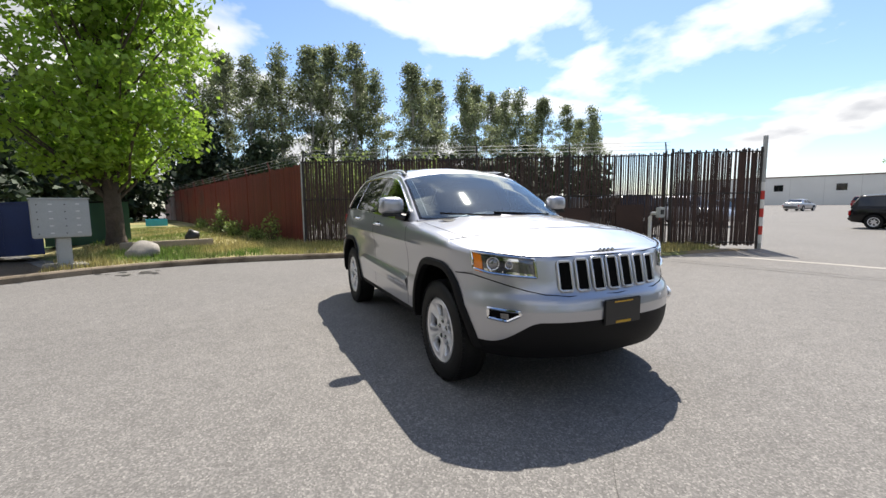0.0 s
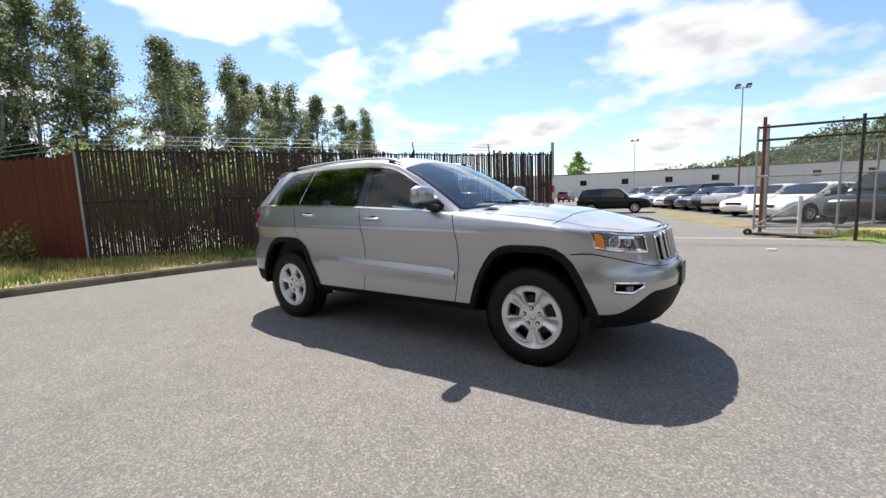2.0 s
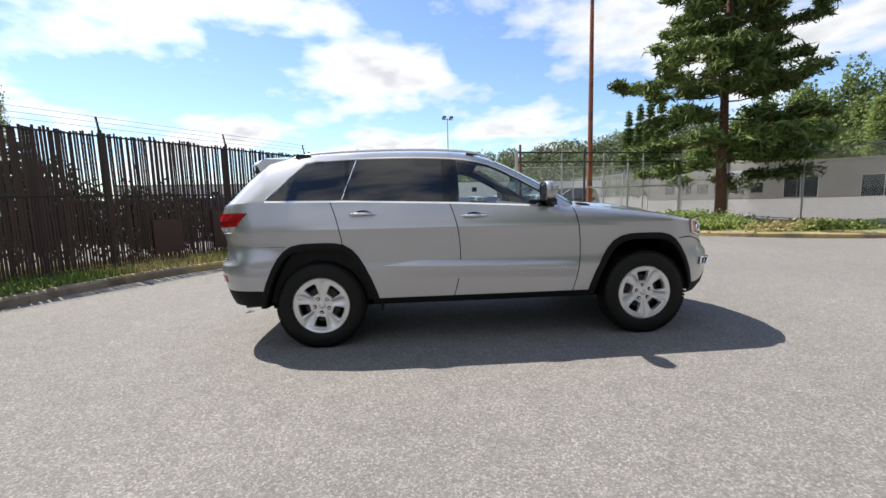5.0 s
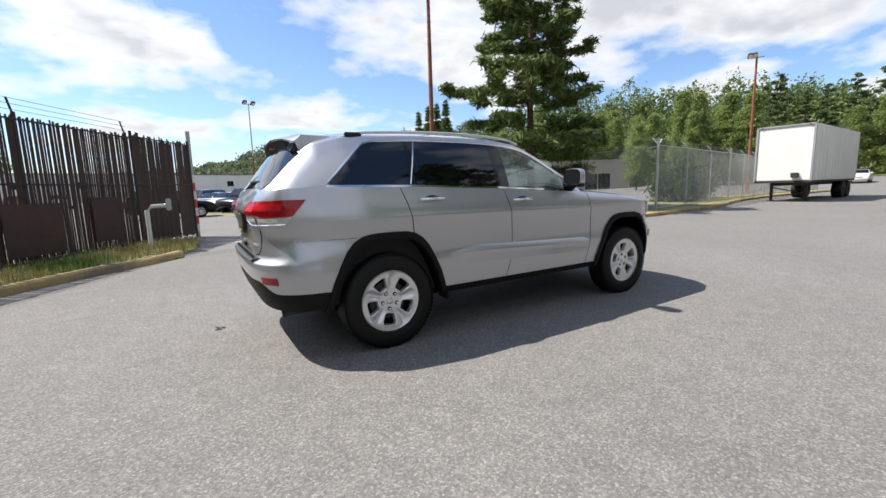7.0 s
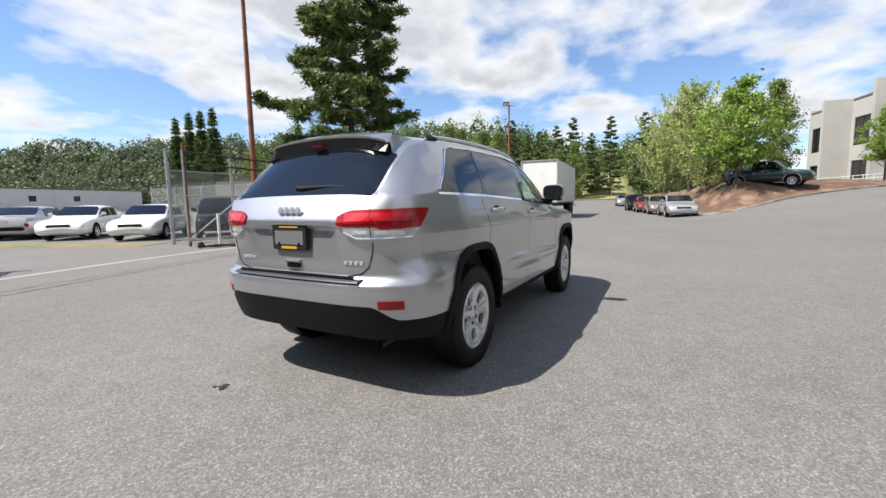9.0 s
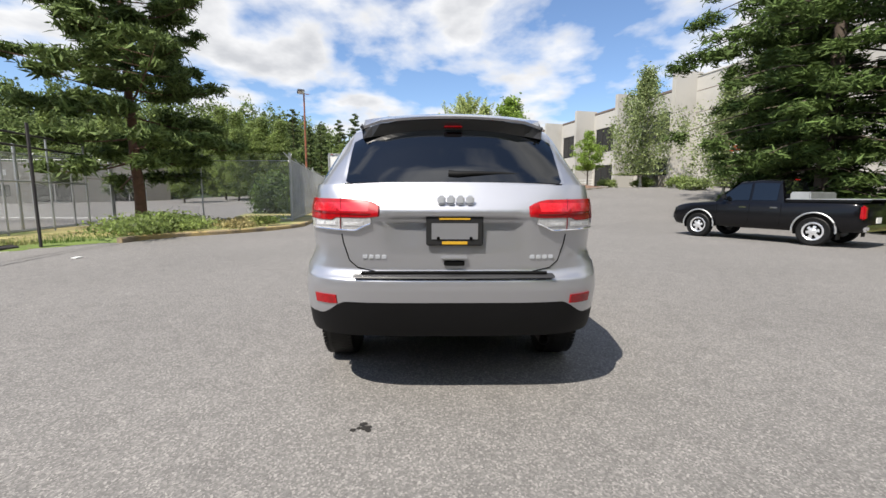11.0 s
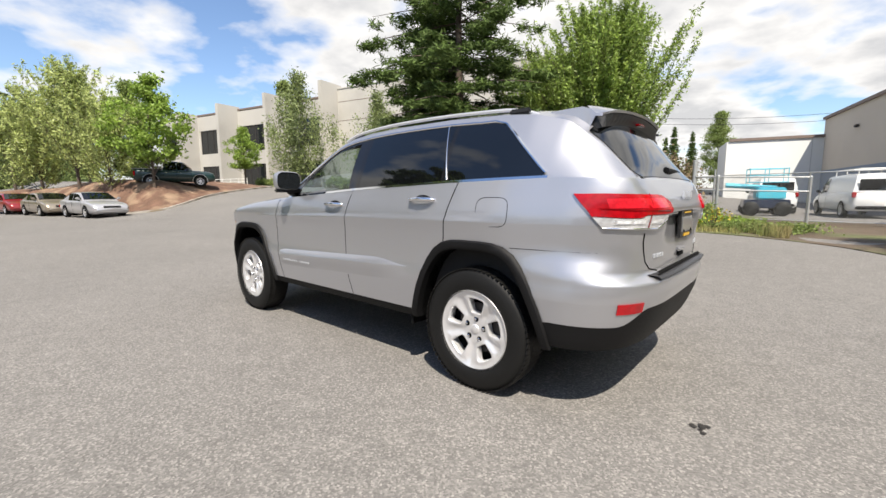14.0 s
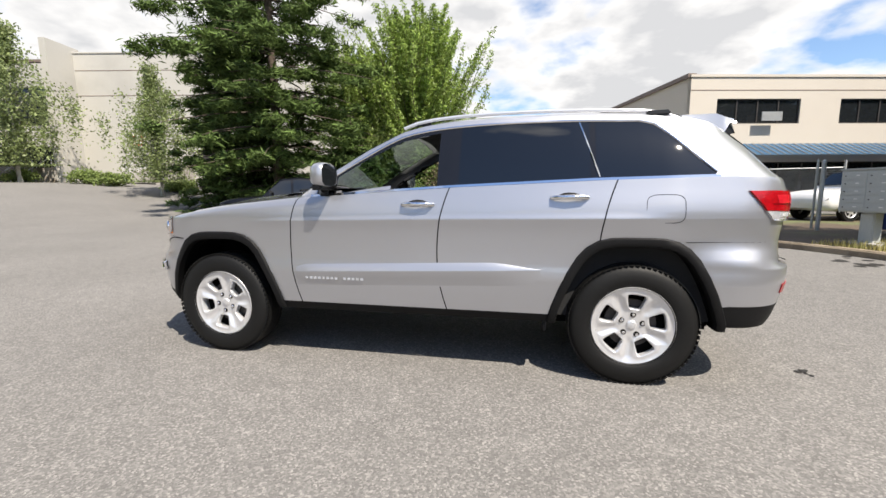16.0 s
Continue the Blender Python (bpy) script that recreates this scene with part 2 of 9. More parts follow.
ASPHALT = asphalt_material()
M = dict(
    grass=surface("grass", (0.10, 0.15, 0.035), 0.9, vary=0.35, scale=0.9, fine=25, bump=0.03, bump_scale=40, second=(0.30, 0.26, 0.11), second_scale=0.45, second_at=(0.36, 0.55)),
    blade=surface("grass_blade", (0.13, 0.21, 0.045), 0.7, vary=0.3, scale=0.6, by_island=0.45, trans=0.35, second=(0.36, 0.32, 0.13), second_scale=0.4, second_at=(0.41, 0.54)),
    fresh_grass=surface("fresh_grass", (0.12, 0.17, 0.035), 0.9, vary=0.35, scale=0.9, fine=25, bump=0.03, bump_scale=40, second=(0.19, 0.19, 0.07), second_scale=0.6, second_at=(0.5, 0.7)),
    dry_verge=surface("dry_verge", (0.20, 0.165, 0.085), 0.95, vary=0.35, scale=1.2, fine=30, bump=0.02, bump_scale=30, second=(0.13, 0.14, 0.05), second_scale=0.5, second_at=(0.48, 0.62)),
    # brown soil, made darker still to include the tree shade on the bank
    soil=surface("shaded_soil", (0.085, 0.062, 0.042), 0.95, vary=0.35, scale=0.9, bump=0.03, bump_scale=30, second=(0.10, 0.11, 0.045), second_scale=0.5, second_at=(0.5, 0.64)),
    dry_ground=surface("dry_ground", (0.19, 0.15, 0.10), 0.95, vary=0.3, scale=0.8, bump=0.03, second=(0.11, 0.13, 0.045), second_scale=0.5, second_at=(0.46, 0.6)),
    mulch=surface("mulch", (0.125, 0.07, 0.047), 0.95, vary=0.5, scale=1.5, fine=30, bump=0.05, bump_scale=25, second=(0.22, 0.15, 0.10), second_scale=0.8),
    concrete=surface("concrete", (0.33, 0.31, 0.28), 0.85, vary=0.2, scale=1.5, bump=0.008, second=(0.17, 0.14, 0.10), second_scale=1.3, second_at=(0.5, 0.68)),
    pale_concrete=surface("pale_concrete", (0.33, 0.31, 0.28), 0.9, vary=0.25, scale=1.5, bump=0.006),
    kerb=surface("kerb_concrete", (0.25, 0.20, 0.14), 0.9, vary=0.3, scale=1.2, bump=0.012, second=(0.12, 0.09, 0.06), second_scale=1.6, second_at=(0.44, 0.6), by_object=0.1),
    kerb_yellow=surface("worn_yellow_kerb", (0.36, 0.27, 0.12), 0.9, vary=0.3, scale=1.2, bump=0.012, second=(0.20, 0.16, 0.11), second_scale=1.6, second_at=(0.44, 0.6), by_object=0.1),
    brown_slat=surface("brown_slat", (0.042, 0.020, 0.015), 0.6, vary=0.3, scale=2.5, bump=0.002, by_object=0.3),
    red_slat=surface("red_slat", (0.16, 0.028, 0.022), 0.55, vary=0.25, scale=0.7, by_object=0.18, second=(0.10, 0.03, 0.025), second_scale=0.7),
    galv=surface("galvanised_steel", (0.42, 0.43, 0.43), 0.45, metal=0.6, vary=0.2, scale=3),
    rust=surface("rusty_paint", (0.23, 0.075, 0.035), 0.75, vary=0.25, scale=2, second=(0.10, 0.045, 0.03), second_scale=2.0),
    dark_steel=surface("dark_steel", (0.045, 0.04, 0.038), 0.6, metal=0.3, vary=0.3),
    bark=surface("bark", (0.085, 0.065, 0.05), 0.95, vary=0.4, scale=6, bump=0.03, bump_scale=18),
    pine_bark=surface("pine_bark", (0.12, 0.065, 0.045), 0.95, vary=0.4, scale=5, bump=0.03, bump_scale=14),
    pale_bark=surface("pale_bark", (0.34, 0.33, 0.29), 0.9, vary=0.4, scale=3, bump=0.01),
    leaf_maple=surface("maple_leaf", (0.27, 0.415, 0.05), 0.5, vary=0.25, scale=0.7, by_island=0.45, trans=0.5),
    leaf_bright=surface("bright_leaf", (0.23, 0.335, 0.06), 0.55, vary=0.2, scale=0.7, by_island=0.4, trans=0.45),
    leaf_pale=surface("pale_birch_leaf", (0.37, 0.43, 0.15), 0.55, vary=0.2, scale=0.7, by_island=0.4, trans=0.4),
    leaf_birch=surface("birch_leaf", (0.215, 0.265, 0.105), 0.55, vary=0.25, scale=0.7, by_island=0.45, trans=0.4),
    needle_far=surface("far_needle", (0.115, 0.155, 0.062), 0.7, vary=0.3, scale=0.4, by_island=0.5, trans=0.2, spec=0.2),
    leaf_willow=surface("willow_leaf", (0.27, 0.37, 0.085), 0.55, vary=0.22, scale=0.6, by_island=0.4, trans=0.45),
    leaf_mid=surface("mid_green_leaf", (0.215, 0.28, 0.085), 0.6, vary=0.25, scale=0.35, by_island=0.45, trans=0.55),
    # leaf green greyed for the far hill, distance haze mixed into the colour
    leaf_haze=surface("hazed_leaf", (0.14, 0.175, 0.095), 0.7, vary=0.3, scale=0.1, by_island=0.5, trans=0.3),
    leaf_grey=surface("poplar_leaf", (0.215, 0.25, 0.125), 0.42, vary=0.3, scale=0.4, by_island=0.7, trans=0.4),
    needle=surface("spruce_needle", (0.078, 0.122, 0.032), 0.7, vary=0.3, scale=0.8, by_island=0.5, trans=0.15, spec=0.2),
    needle_pine=surface("pine_needle", (0.115, 0.162, 0.050), 0.7, vary=0.3, scale=0.6, by_island=0.5, trans=0.15, spec=0.2),
    # near-black leaf green: the shade among the greenery is in the colour
    leaf_shade=surface("shade_toned_leaf", (0.025, 0.045, 0.018), 0.7, vary=0.3, scale=0.5, by_island=0.5, trans=0.15),
    leaf_dry=surface("dry_brush", (0.17, 0.13, 0.075), 0.8, vary=0.3, scale=0.8, by_island=0.5, trans=0.25),
    flower=surface("yellow_bloom", (0.45, 0.36, 0.03), 0.7, vary=0.2, by_island=0.3, trans=0.3),
    wall_cream=surface("cream_concrete_panel", (0.42, 0.405, 0.372), 0.85, vary=0.06, scale=0.3, bump=0.004, second=(0.375, 0.36, 0.33), second_scale=0.25),
    wall_beige=surface("beige_render", (0.51, 0.465, 0.405), 0.85, vary=0.06, scale=0.4, bump=0.004),
    wall_blue=surface("blue_grey_band", (0.20, 0.25, 0.32), 0.8, vary=0.08, scale=0.4),
    wall_white=surface("white_metal_wall", (0.62, 0.63, 0.62), 0.7, vary=0.07, scale=0.3),
    wall_tan=surface("tan_block_wall", (0.33, 0.30, 0.25), 0.85, vary=0.1, scale=0.4),
    roof_flash=surface("roof_edge_metal", (0.16, 0.12, 0.10), 0.6, vary=0.15),
    glass_dark=surface("dark_window_glass", (0.012, 0.014, 0.016), 0.05, vary=0.05, scale=0.4, spec=0.6),
    awning=surface("blue_awning_metal", (0.10, 0.22, 0.36), 0.4, metal=0.2, vary=0.1, scale=1.0),
    white_paint=surface("white_paint", (0.70, 0.70, 0.68), 0.55, vary=0.06, scale=0.6, second=(0.66, 0.65, 0.62), second_scale=0.8),
    red_sign=surface("red_sign_paint", (0.55, 0.04, 0.03), 0.5, vary=0.1),
    mail_grey=surface("mailbox_grey", (0.40, 0.42, 0.41), 0.5, vary=0.1, scale=2),
    bin_blue=surface("blue_dumpster", (0.012, 0.028, 0.10), 0.5, vary=0.25, scale=1.5),
    bin_green=surface("green_dumpster", (0.018, 0.075, 0.045), 0.5, vary=0.25, scale=1.5),
    cyan=surface("cyan_plastic", (0.05, 0.42, 0.55), 0.5, vary=0.1),
    log=surface("weathered_timber", (0.34, 0.28, 0.21), 0.9, vary=0.3, scale=3, bump=0.01),
    stone=surface("boulder_stone", (0.27, 0.25, 0.22), 0.9, vary=0.3, scale=2.5, bump=0.02, bump_scale=12),
    stain=surface("oil_stain", (0.02, 0.018, 0.016), 0.7, vary=0.3),
    black_plastic=surface("black_plastic", (0.005, 0.005, 0.0055), 0.6, spec=0.2, vary=0.15, scale=6, fine=150, bump=0.0008, bump_scale=400),
    rubber=surface("tyre_rubber", (0.0045, 0.0045, 0.0045), 0.6, spec=0.3, vary=0.25, scale=5, bump=0.001),
    well=surface("wheel_well", (0.004, 0.004, 0.004), 0.95, vary=0.2, spec=0.1),
    seat=surface("seat_cloth", (0.014, 0.014, 0.015), 0.85, vary=0.2),
    silver=surface("silver_paint", (0.440, 0.446, 0.476), 0.35, metal=0.74, vary=0.035, scale=0.8, fine=600, coat=1.0),
    chrome=surface("chrome", (0.82, 0.82, 0.83), 0.08, metal=1.0, vary=0.03),
    alloy=surface("alloy_wheel", (0.70, 0.70, 0.715), 0.28, metal=0.60, vary=0.05, scale=4, coat=0.5),
    red_lens=surface("red_lens", (0.31, 0.003, 0.007), 0.22, vary=0.4, scale=4, fine=45, coat=0.4, spec=0.3),
    clear_lens=surface("clear_lens", (0.56, 0.565, 0.58), 0.16, metal=0.35, vary=0.3, scale=14, fine=60, coat=1.0),
    amber=surface("amber_lens", (0.80, 0.22, 0.02), 0.12, vary=0.1, scale=10, coat=1.0),
    lamp_glass=surface("lamp_glass", (0.20, 0.205, 0.215), 0.10, metal=0.7, vary=0.35, scale=9, fine=45, coat=1.0),
    badge=surface("bright_badge", (0.50, 0.52, 0.56), 0.35, metal=0.4, vary=0.05),
    # light grey lining set darker, cabin shade put into its colour
    liner_shade=surface("headliner", (0.10, 0.10, 0.10), 0.9, vary=0.1),
    plate_black=surface("plate_black", (0.015, 0.015, 0.016), 0.4, vary=0.1),
    plate_yellow=surface("plate_yellow", (0.50, 0.29, 0.02), 0.45, vary=0.1),
    wire=surface("fence_wire", (0.34, 0.35, 0.35), 0.5, metal=0.5, vary=0.2),
    white_van=surface("white_van_paint", (0.74, 0.75, 0.75), 0.35, vary=0.05, coat=0.6),
)
M["leaf_far"] = surface("far_leaf", (0.15, 0.20, 0.07), 0.7, vary=0.4, scale=0.12, by_island=0.5, trans=0.4, spec=0.2)
M["red_deep"] = surface("deep_red_lens", (0.16, 0.002, 0.004), 0.2, vary=0.4, scale=8, coat=0.5)
M["grey_plastic"] = surface("dark_grey_plastic", (0.022, 0.022, 0.024), 0.45, vary=0.2, scale=8, fine=120, bump=0.001, bump_scale=200)
M["red_glow"] = surface("pale_red_lens", (0.50, 0.012, 0.022), 0.2, vary=0.35, scale=9, fine=70, coat=0.6)
M["satin"] = surface("satin_trim", (0.66, 0.67, 0.69), 0.32, metal=0.6, vary=0.08, scale=12, coat=0.4)
M["white_lens"] = surface("white_reflector", (0.75, 0.76, 0.78), 0.2, metal=0.25, vary=0.25, scale=20, coat=1.0)
M["lamp_dark"] = surface("dark_lamp_bowl", (0.13, 0.132, 0.14), 0.14, metal=0.7, vary=0.4, scale=14, coat=1.0)
M["straw"] = surface("straw", (0.34, 0.29, 0.13), 0.8, vary=0.3, scale=0.6, by_island=0.4, trans=0.35, second=(0.15, 0.21, 0.05), second_scale=0.5, second_at=(0.45, 0.6))
M["gloss_black"] = surface("gloss_black_trim", (0.008, 0.008, 0.009), 0.10, vary=0.1)
M["tint"] = surface("tinted_glass", (0.003, 0.0035, 0.004), 0.02, vary=0.02, spec=0.8)
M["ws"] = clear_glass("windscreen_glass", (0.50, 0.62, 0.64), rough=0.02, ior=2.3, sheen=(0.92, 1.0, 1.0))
M["side_glass"] = clear_glass("side_glass", (0.80, 0.88, 0.85))


def car_paint(name, c, metal=0.5):
    return surface(name, c, 0.32, metal=metal, vary=0.04, scale=0.8, coat=0.8)


PAINT = dict(black=surface("car_black", (0.004, 0.004, 0.005), 0.2, vary=0.05, spec=0.35), white=car_paint("car_white", (0.75, 0.75, 0.75), 0.0),
             grey=car_paint("car_grey", (0.20, 0.20, 0.215)), silver=car_paint("car_silver", (0.46, 0.46, 0.48)),
             navy=car_paint("car_navy", (0.02, 0.035, 0.08)), red=car_paint("car_red", (0.22, 0.015, 0.018), 0.2), tan=car_paint("car_tan", (0.30, 0.26, 0.21)), teal=car_paint("car_teal", (0.008, 0.03, 0.028), 0.2))

# ---- building blocks ----
def S(t):
    t = min(1.0, max(0.0, t))
    return t * t * (3 - 2 * t)


def ground_z(x, y):
    """Height of the ground: flat round the car, climbing to the concrete building and along the far street."""
    p = 0.86 * x - 0.5 * y
    z = 2.0 * S((p - 15) / 25) * S((-y - 2) / 7)
    return z + 0.035 * max(0.0, x - 48) * S((60 - abs(y)) / 30)


def mesh_object(name, verts, faces, material, smooth=False):
    me = bpy.data.meshes.new(name)
    me.from_pydata([tuple(v) for v in verts], [], faces)
    if material:
        me.materials.append(material)
    if smooth:
        me.polygons.foreach_set("use_smooth", [True] * len(me.polygons))
    me.update()
    return new(name, me)


def part(name, bm, material, parent=None, label="", smooth=False):
    """Links a bmesh as one mesh object under a thing or a part."""
    me = bpy.data.meshes.new(name)
    bmesh.ops.recalc_face_normals(bm, faces=bm.faces)
    if smooth:
        for f in bm.faces:
            f.smooth = True
    bm.to_mesh(me)
    bm.free()
    if smooth:
        me.set_sharp_from_angle(angle=radians(50))
    me.materials.append(material)
    ob = new(name, me)
    ob.parent = parent
    if label:
        ob["label"] = label
    return ob


def piece(name, mesh, parent, m):
    """One more object on a shared mesh, under parent."""
    ob = new(name, mesh)
    ob.parent = parent
    ob.matrix_basis = m
    return ob


def empty(name, m=None):
    ob = new(name)
    ob.empty_display_size = 0.2
    if m is not None:
        ob.matrix_basis = m
    return ob


def box(sx, sy, sz, at=(0, 0, 0), bevel=0.0, m=None, bm=None):
    """A box centred on x and y with its foot at z; returns its bmesh."""
    b = bmesh.new()
    bmesh.ops.create_cube(b, size=1.0)
    bmesh.ops.scale(b, vec=(sx, sy, sz), verts=b.verts)
    bmesh.ops.translate(b, vec=(0, 0, sz / 2), verts=b.verts)
    if bevel:
        bmesh.ops.bevel(b, geom=b.edges[:], offset=bevel, segments=2, affect="EDGES")
    if m is not None:
        bmesh.ops.transform(b, matrix=m, verts=b.verts)
    bmesh.ops.translate(b, vec=at, verts=b.verts)
    return b if bm is None else join(bm, b)


def join(bm, other):
    me = bpy.data.meshes.new("tmp")
    other.to_mesh(me)
    other.free()
    bm.from_mesh(me)
    bpy.data.meshes.remove(me)
    return bm


def tube(points, r, n=8, bm=None, r2=None, caps=True):
    """A round bar through points, tapering from r to r2."""
    b = bmesh.new() if bm is None else bm
    pts = [Vector(p) for p in points]
    rings = []
    for i, p in enumerate(pts):
        d = (pts[min(i + 1, len(pts) - 1)] - pts[max(i - 1, 0)]).normalized()
        a = d.cross(Vector((0, 0, 1)) if abs(d.z) < 0.9 else Vector((1, 0, 0))).normalized()
        c = d.cross(a)
        rr = r if r2 is None else r + (r2 - r) * i / (len(pts) - 1)
        rings.append([b.verts.new(p + (a * math.cos(2 * math.pi * k / n) + c * math.sin(2 * math.pi * k / n)) * rr) for k in range(n)])
    for u, v in zip(rings, rings[1:]):
        for k in range(n):
            b.faces.new((u[k], u[(k + 1) % n], v[(k + 1) % n], v[k]))
    if caps:
        b.faces.new(rings[0][::-1])
        b.faces.new(rings[-1])
    return b


def lathe(profile, n=32, axis="y", bm=None):
    """Turns (radius, along) pairs round an axis."""
    b = bmesh.new() if bm is None else bm
    rings = []
    for r, a in profile:
        ring = []
        for k in range(n):
            t = 2 * math.pi * k / n
            if axis == "y":
                ring.append(b.verts.new((r * math.cos(t), a, r * math.sin(t))))
            else:
                ring.append(b.verts.new((r * math.cos(t), r * math.sin(t), a)))
        rings.append(ring)
    for u, v in zip(rings, rings[1:]):
        for k in range(n):
            b.faces.new((u[k], u[(k + 1) % n], v[(k + 1) % n], v[k]))
    return b


def plank(x0, x1, y0, y1, z0, z1):
    return box(x1 - x0, y1 - y0, z1 - z0, ((x0 + x1) / 2, (y0 + y1) / 2, z0))


def grid_mesh(bm, rows, close=False):
    """Faces between rows of points of equal length."""
    vs = [[bm.verts.new(p) for p in row] for row in rows]
    for a, b in zip(vs, vs[1:]):
        n = len(a)
        for k in range(n if close else n - 1):
            bm.faces.new((a[k], a[(k + 1) % n], b[(k + 1) % n], b[k]))
    return vs


def smooth_line(points, step):
    """A Catmull-Rom line through points, at about even steps."""
    pts = [Vector((*p, 0)) if len(p) == 2 else Vector(p) for p in points]
    pts = [pts[0] * 2 - pts[1]] + pts + [pts[-1] * 2 - pts[-2]]
    dense = []
    for i in range(1, len(pts) - 2):
        a, b, c, d = pts[i - 1:i + 3]
        n = max(2, int((c - b).length / 0.05))
        for k in range(n):
            t = k / n
            dense.append(0.5 * ((2 * b) + (c - a) * t + (2 * a - 5 * b + 4 * c - d) * t * t + (3 * b - a - 3 * c + d) * t ** 3))
    dense.append(pts[-2])
    out, acc = [dense[0]], 0.0
    for p, q in zip(dense, dense[1:]):
        acc += (q - p).length
        if acc >= step:
            out.append(q)
            acc = 0.0
    if (out[-1] - dense[-1]).length > 0.02:
        out.append(dense[-1])
    return out


def quad_cloud(name, centres, sizes, material, rng, tilt=1.0, parent=None, stretch=1.0, wide=.62):
    """Many small leaves, each a bent pair of triangles of its own, as one mesh."""
    n = len(centres)
    c = np.asarray(centres, float)
    s = np.asarray(sizes, float).reshape(n, 1)
    a = rng.normal(size=(n, 3))
    a[:, 2] *= tilt
    a /= np.linalg.norm(a, axis=1, keepdims=True)
    b = np.cross(a, rng.normal(size=(n, 3)))
    b /= np.linalg.norm(b, axis=1, keepdims=True)
    nrm = np.cross(a, b)
    v = np.empty((n, 4, 3))
    v[:, 0] = c - a * s * stretch
    v[:, 1] = c + b * s * wide + nrm * s * 0.18
    v[:, 2] = c + a * s * stretch
    v[:, 3] = c - b * s * wide + nrm * s * 0.18
    me = bpy.data.meshes.new(name)
    me.vertices.add(4 * n)
    me.vertices.foreach_set("co", v.ravel())
    me.loops.add(4 * n)
    me.loops.foreach_set("vertex_index", np.arange(4 * n, dtype=np.int32))
    me.polygons.add(n)
    me.polygons.foreach_set("loop_start", np.arange(0, 4 * n, 4, dtype=np.int32))
    me.update(calc_edges=True)
    me.materials.append(material)
    ob = new(name, me)
    ob.parent = parent
    return ob


# ---- ground ----
def build_ground():
    ax = [-700, -450, -300, -200, -140, -100, -75] + [i * 2.0 for i in range(-30, 46)] + [100, 115, 140, 180, 240, 320, 450, 700]
    ay = [-700, -450, -300, -200, -140, -100, -75] + [i * 2.0 for i in range(-30, 41)] + [90, 110, 140, 180, 240, 320, 450, 700]
    verts = [(x, y, ground_z(x, y)) for y in ay for x in ax]
    nx = len(ax)
    faces = [(j * nx + i, j * nx + i + 1, (j + 1) * nx + i + 1, (j + 1) * nx + i) for j in range(len(ay) - 1) for i in range(nx - 1)]
    ob = mesh_object("ground", verts, faces, ASPHALT, smooth=True)
    return tagged(ob, "worn grey asphalt with light aggregate, sunlit", "ground", kind="structure")


build_ground()

# ---- verges and kerbs ----
KERB_W = [(-2.9, 6.05), (-3.4, 5.45), (-4.05, 4.75), (-4.9, 3.75), (-5.5, 2.75), (-5.85, 1.9), (-6.1, .8), (-6.5, -1.0), (-6.75, -2.6), (-6.7, -3.9), (-6.35, -5.0), (-5.7, -6.1), (-4.9, -7.2), (-4.2, -8.5), (-3.3, -10.0), (-1.6, -11.4), (.4, -12.2), (2.4, -12.3), (5.0, -12.8), (6.6, -13.4), (8.7, -15.0), (11.0, -18.0), (13.5, -22.0)]
KERB_E = [(5.9, 7.9), (6.75, 7.75), (7.6, 7.2), (8.6, 6.3), (9.8, 5.55), (11.4, 5.15), (14.0, 5.45), (18.0, 5.95), (24.0, 7.7), (32.0, 8.9), (45.0, 9.6)]


def kerb(points, name, label, material, lift=.13):
    """A kerb built of cast lengths along a line; the verge lies to the right of the line's way."""
    line = smooth_line(points, 0.12)
    root = empty(name)
    tagged(root, label, "kerb", kind="structure")
    n = 9
    i = 0
    while i < len(line) - 1:
        seg = line[i:i + n + 1]
        if len(seg) < 2:
            break
        b = bmesh.new()
        rows = []
        for j, p in enumerate(seg):
            q0, q1 = seg[max(0, j - 1)], seg[min(len(seg) - 1, j + 1)]
            d = (q1 - q0).normalized()
            if j == 0:
                p = p + d * .006
            side = Vector((d.y, -d.x, 0))
            g = ground_z(p.x, p.y)
            wob = .008 * math.sin(3.1 * p.x + 1.7 * p.y)
            rows.append([p + side * o + Vector((0, 0, g + z)) for o, z in ((0, -.05), (.012, lift * .75 + wob), (.04, lift + wob), (.15, lift + wob * .6), (.16, -.05))])
        grid_mesh(b, rows)
        b.verts.ensure_lookup_table()
        b.faces.new([b.verts[k] for k in range(5)])
        b.faces.new([b.verts[len(b.verts) - 5 + k] for k in range(5)][::-1])
        part("kerb_stone", b, material, root)
        i += n
    return root


kerb(KERB_W[:5], "kerb_entrance", "worn yellowish concrete kerb by the yard entrance", M["kerb_yellow"])
kerb(KERB_W[4:13], "kerb_west", "worn brown concrete kerb round the turning area", M["kerb"])
kerb(KERB_W[12:], "earth_edge", "low crumbling earth edge where the bank meets the asphalt", M["soil"], .03)
kerb(KERB_E[::-1], "kerb_east", "worn yellowish concrete kerb along the street", M["kerb_yellow"])


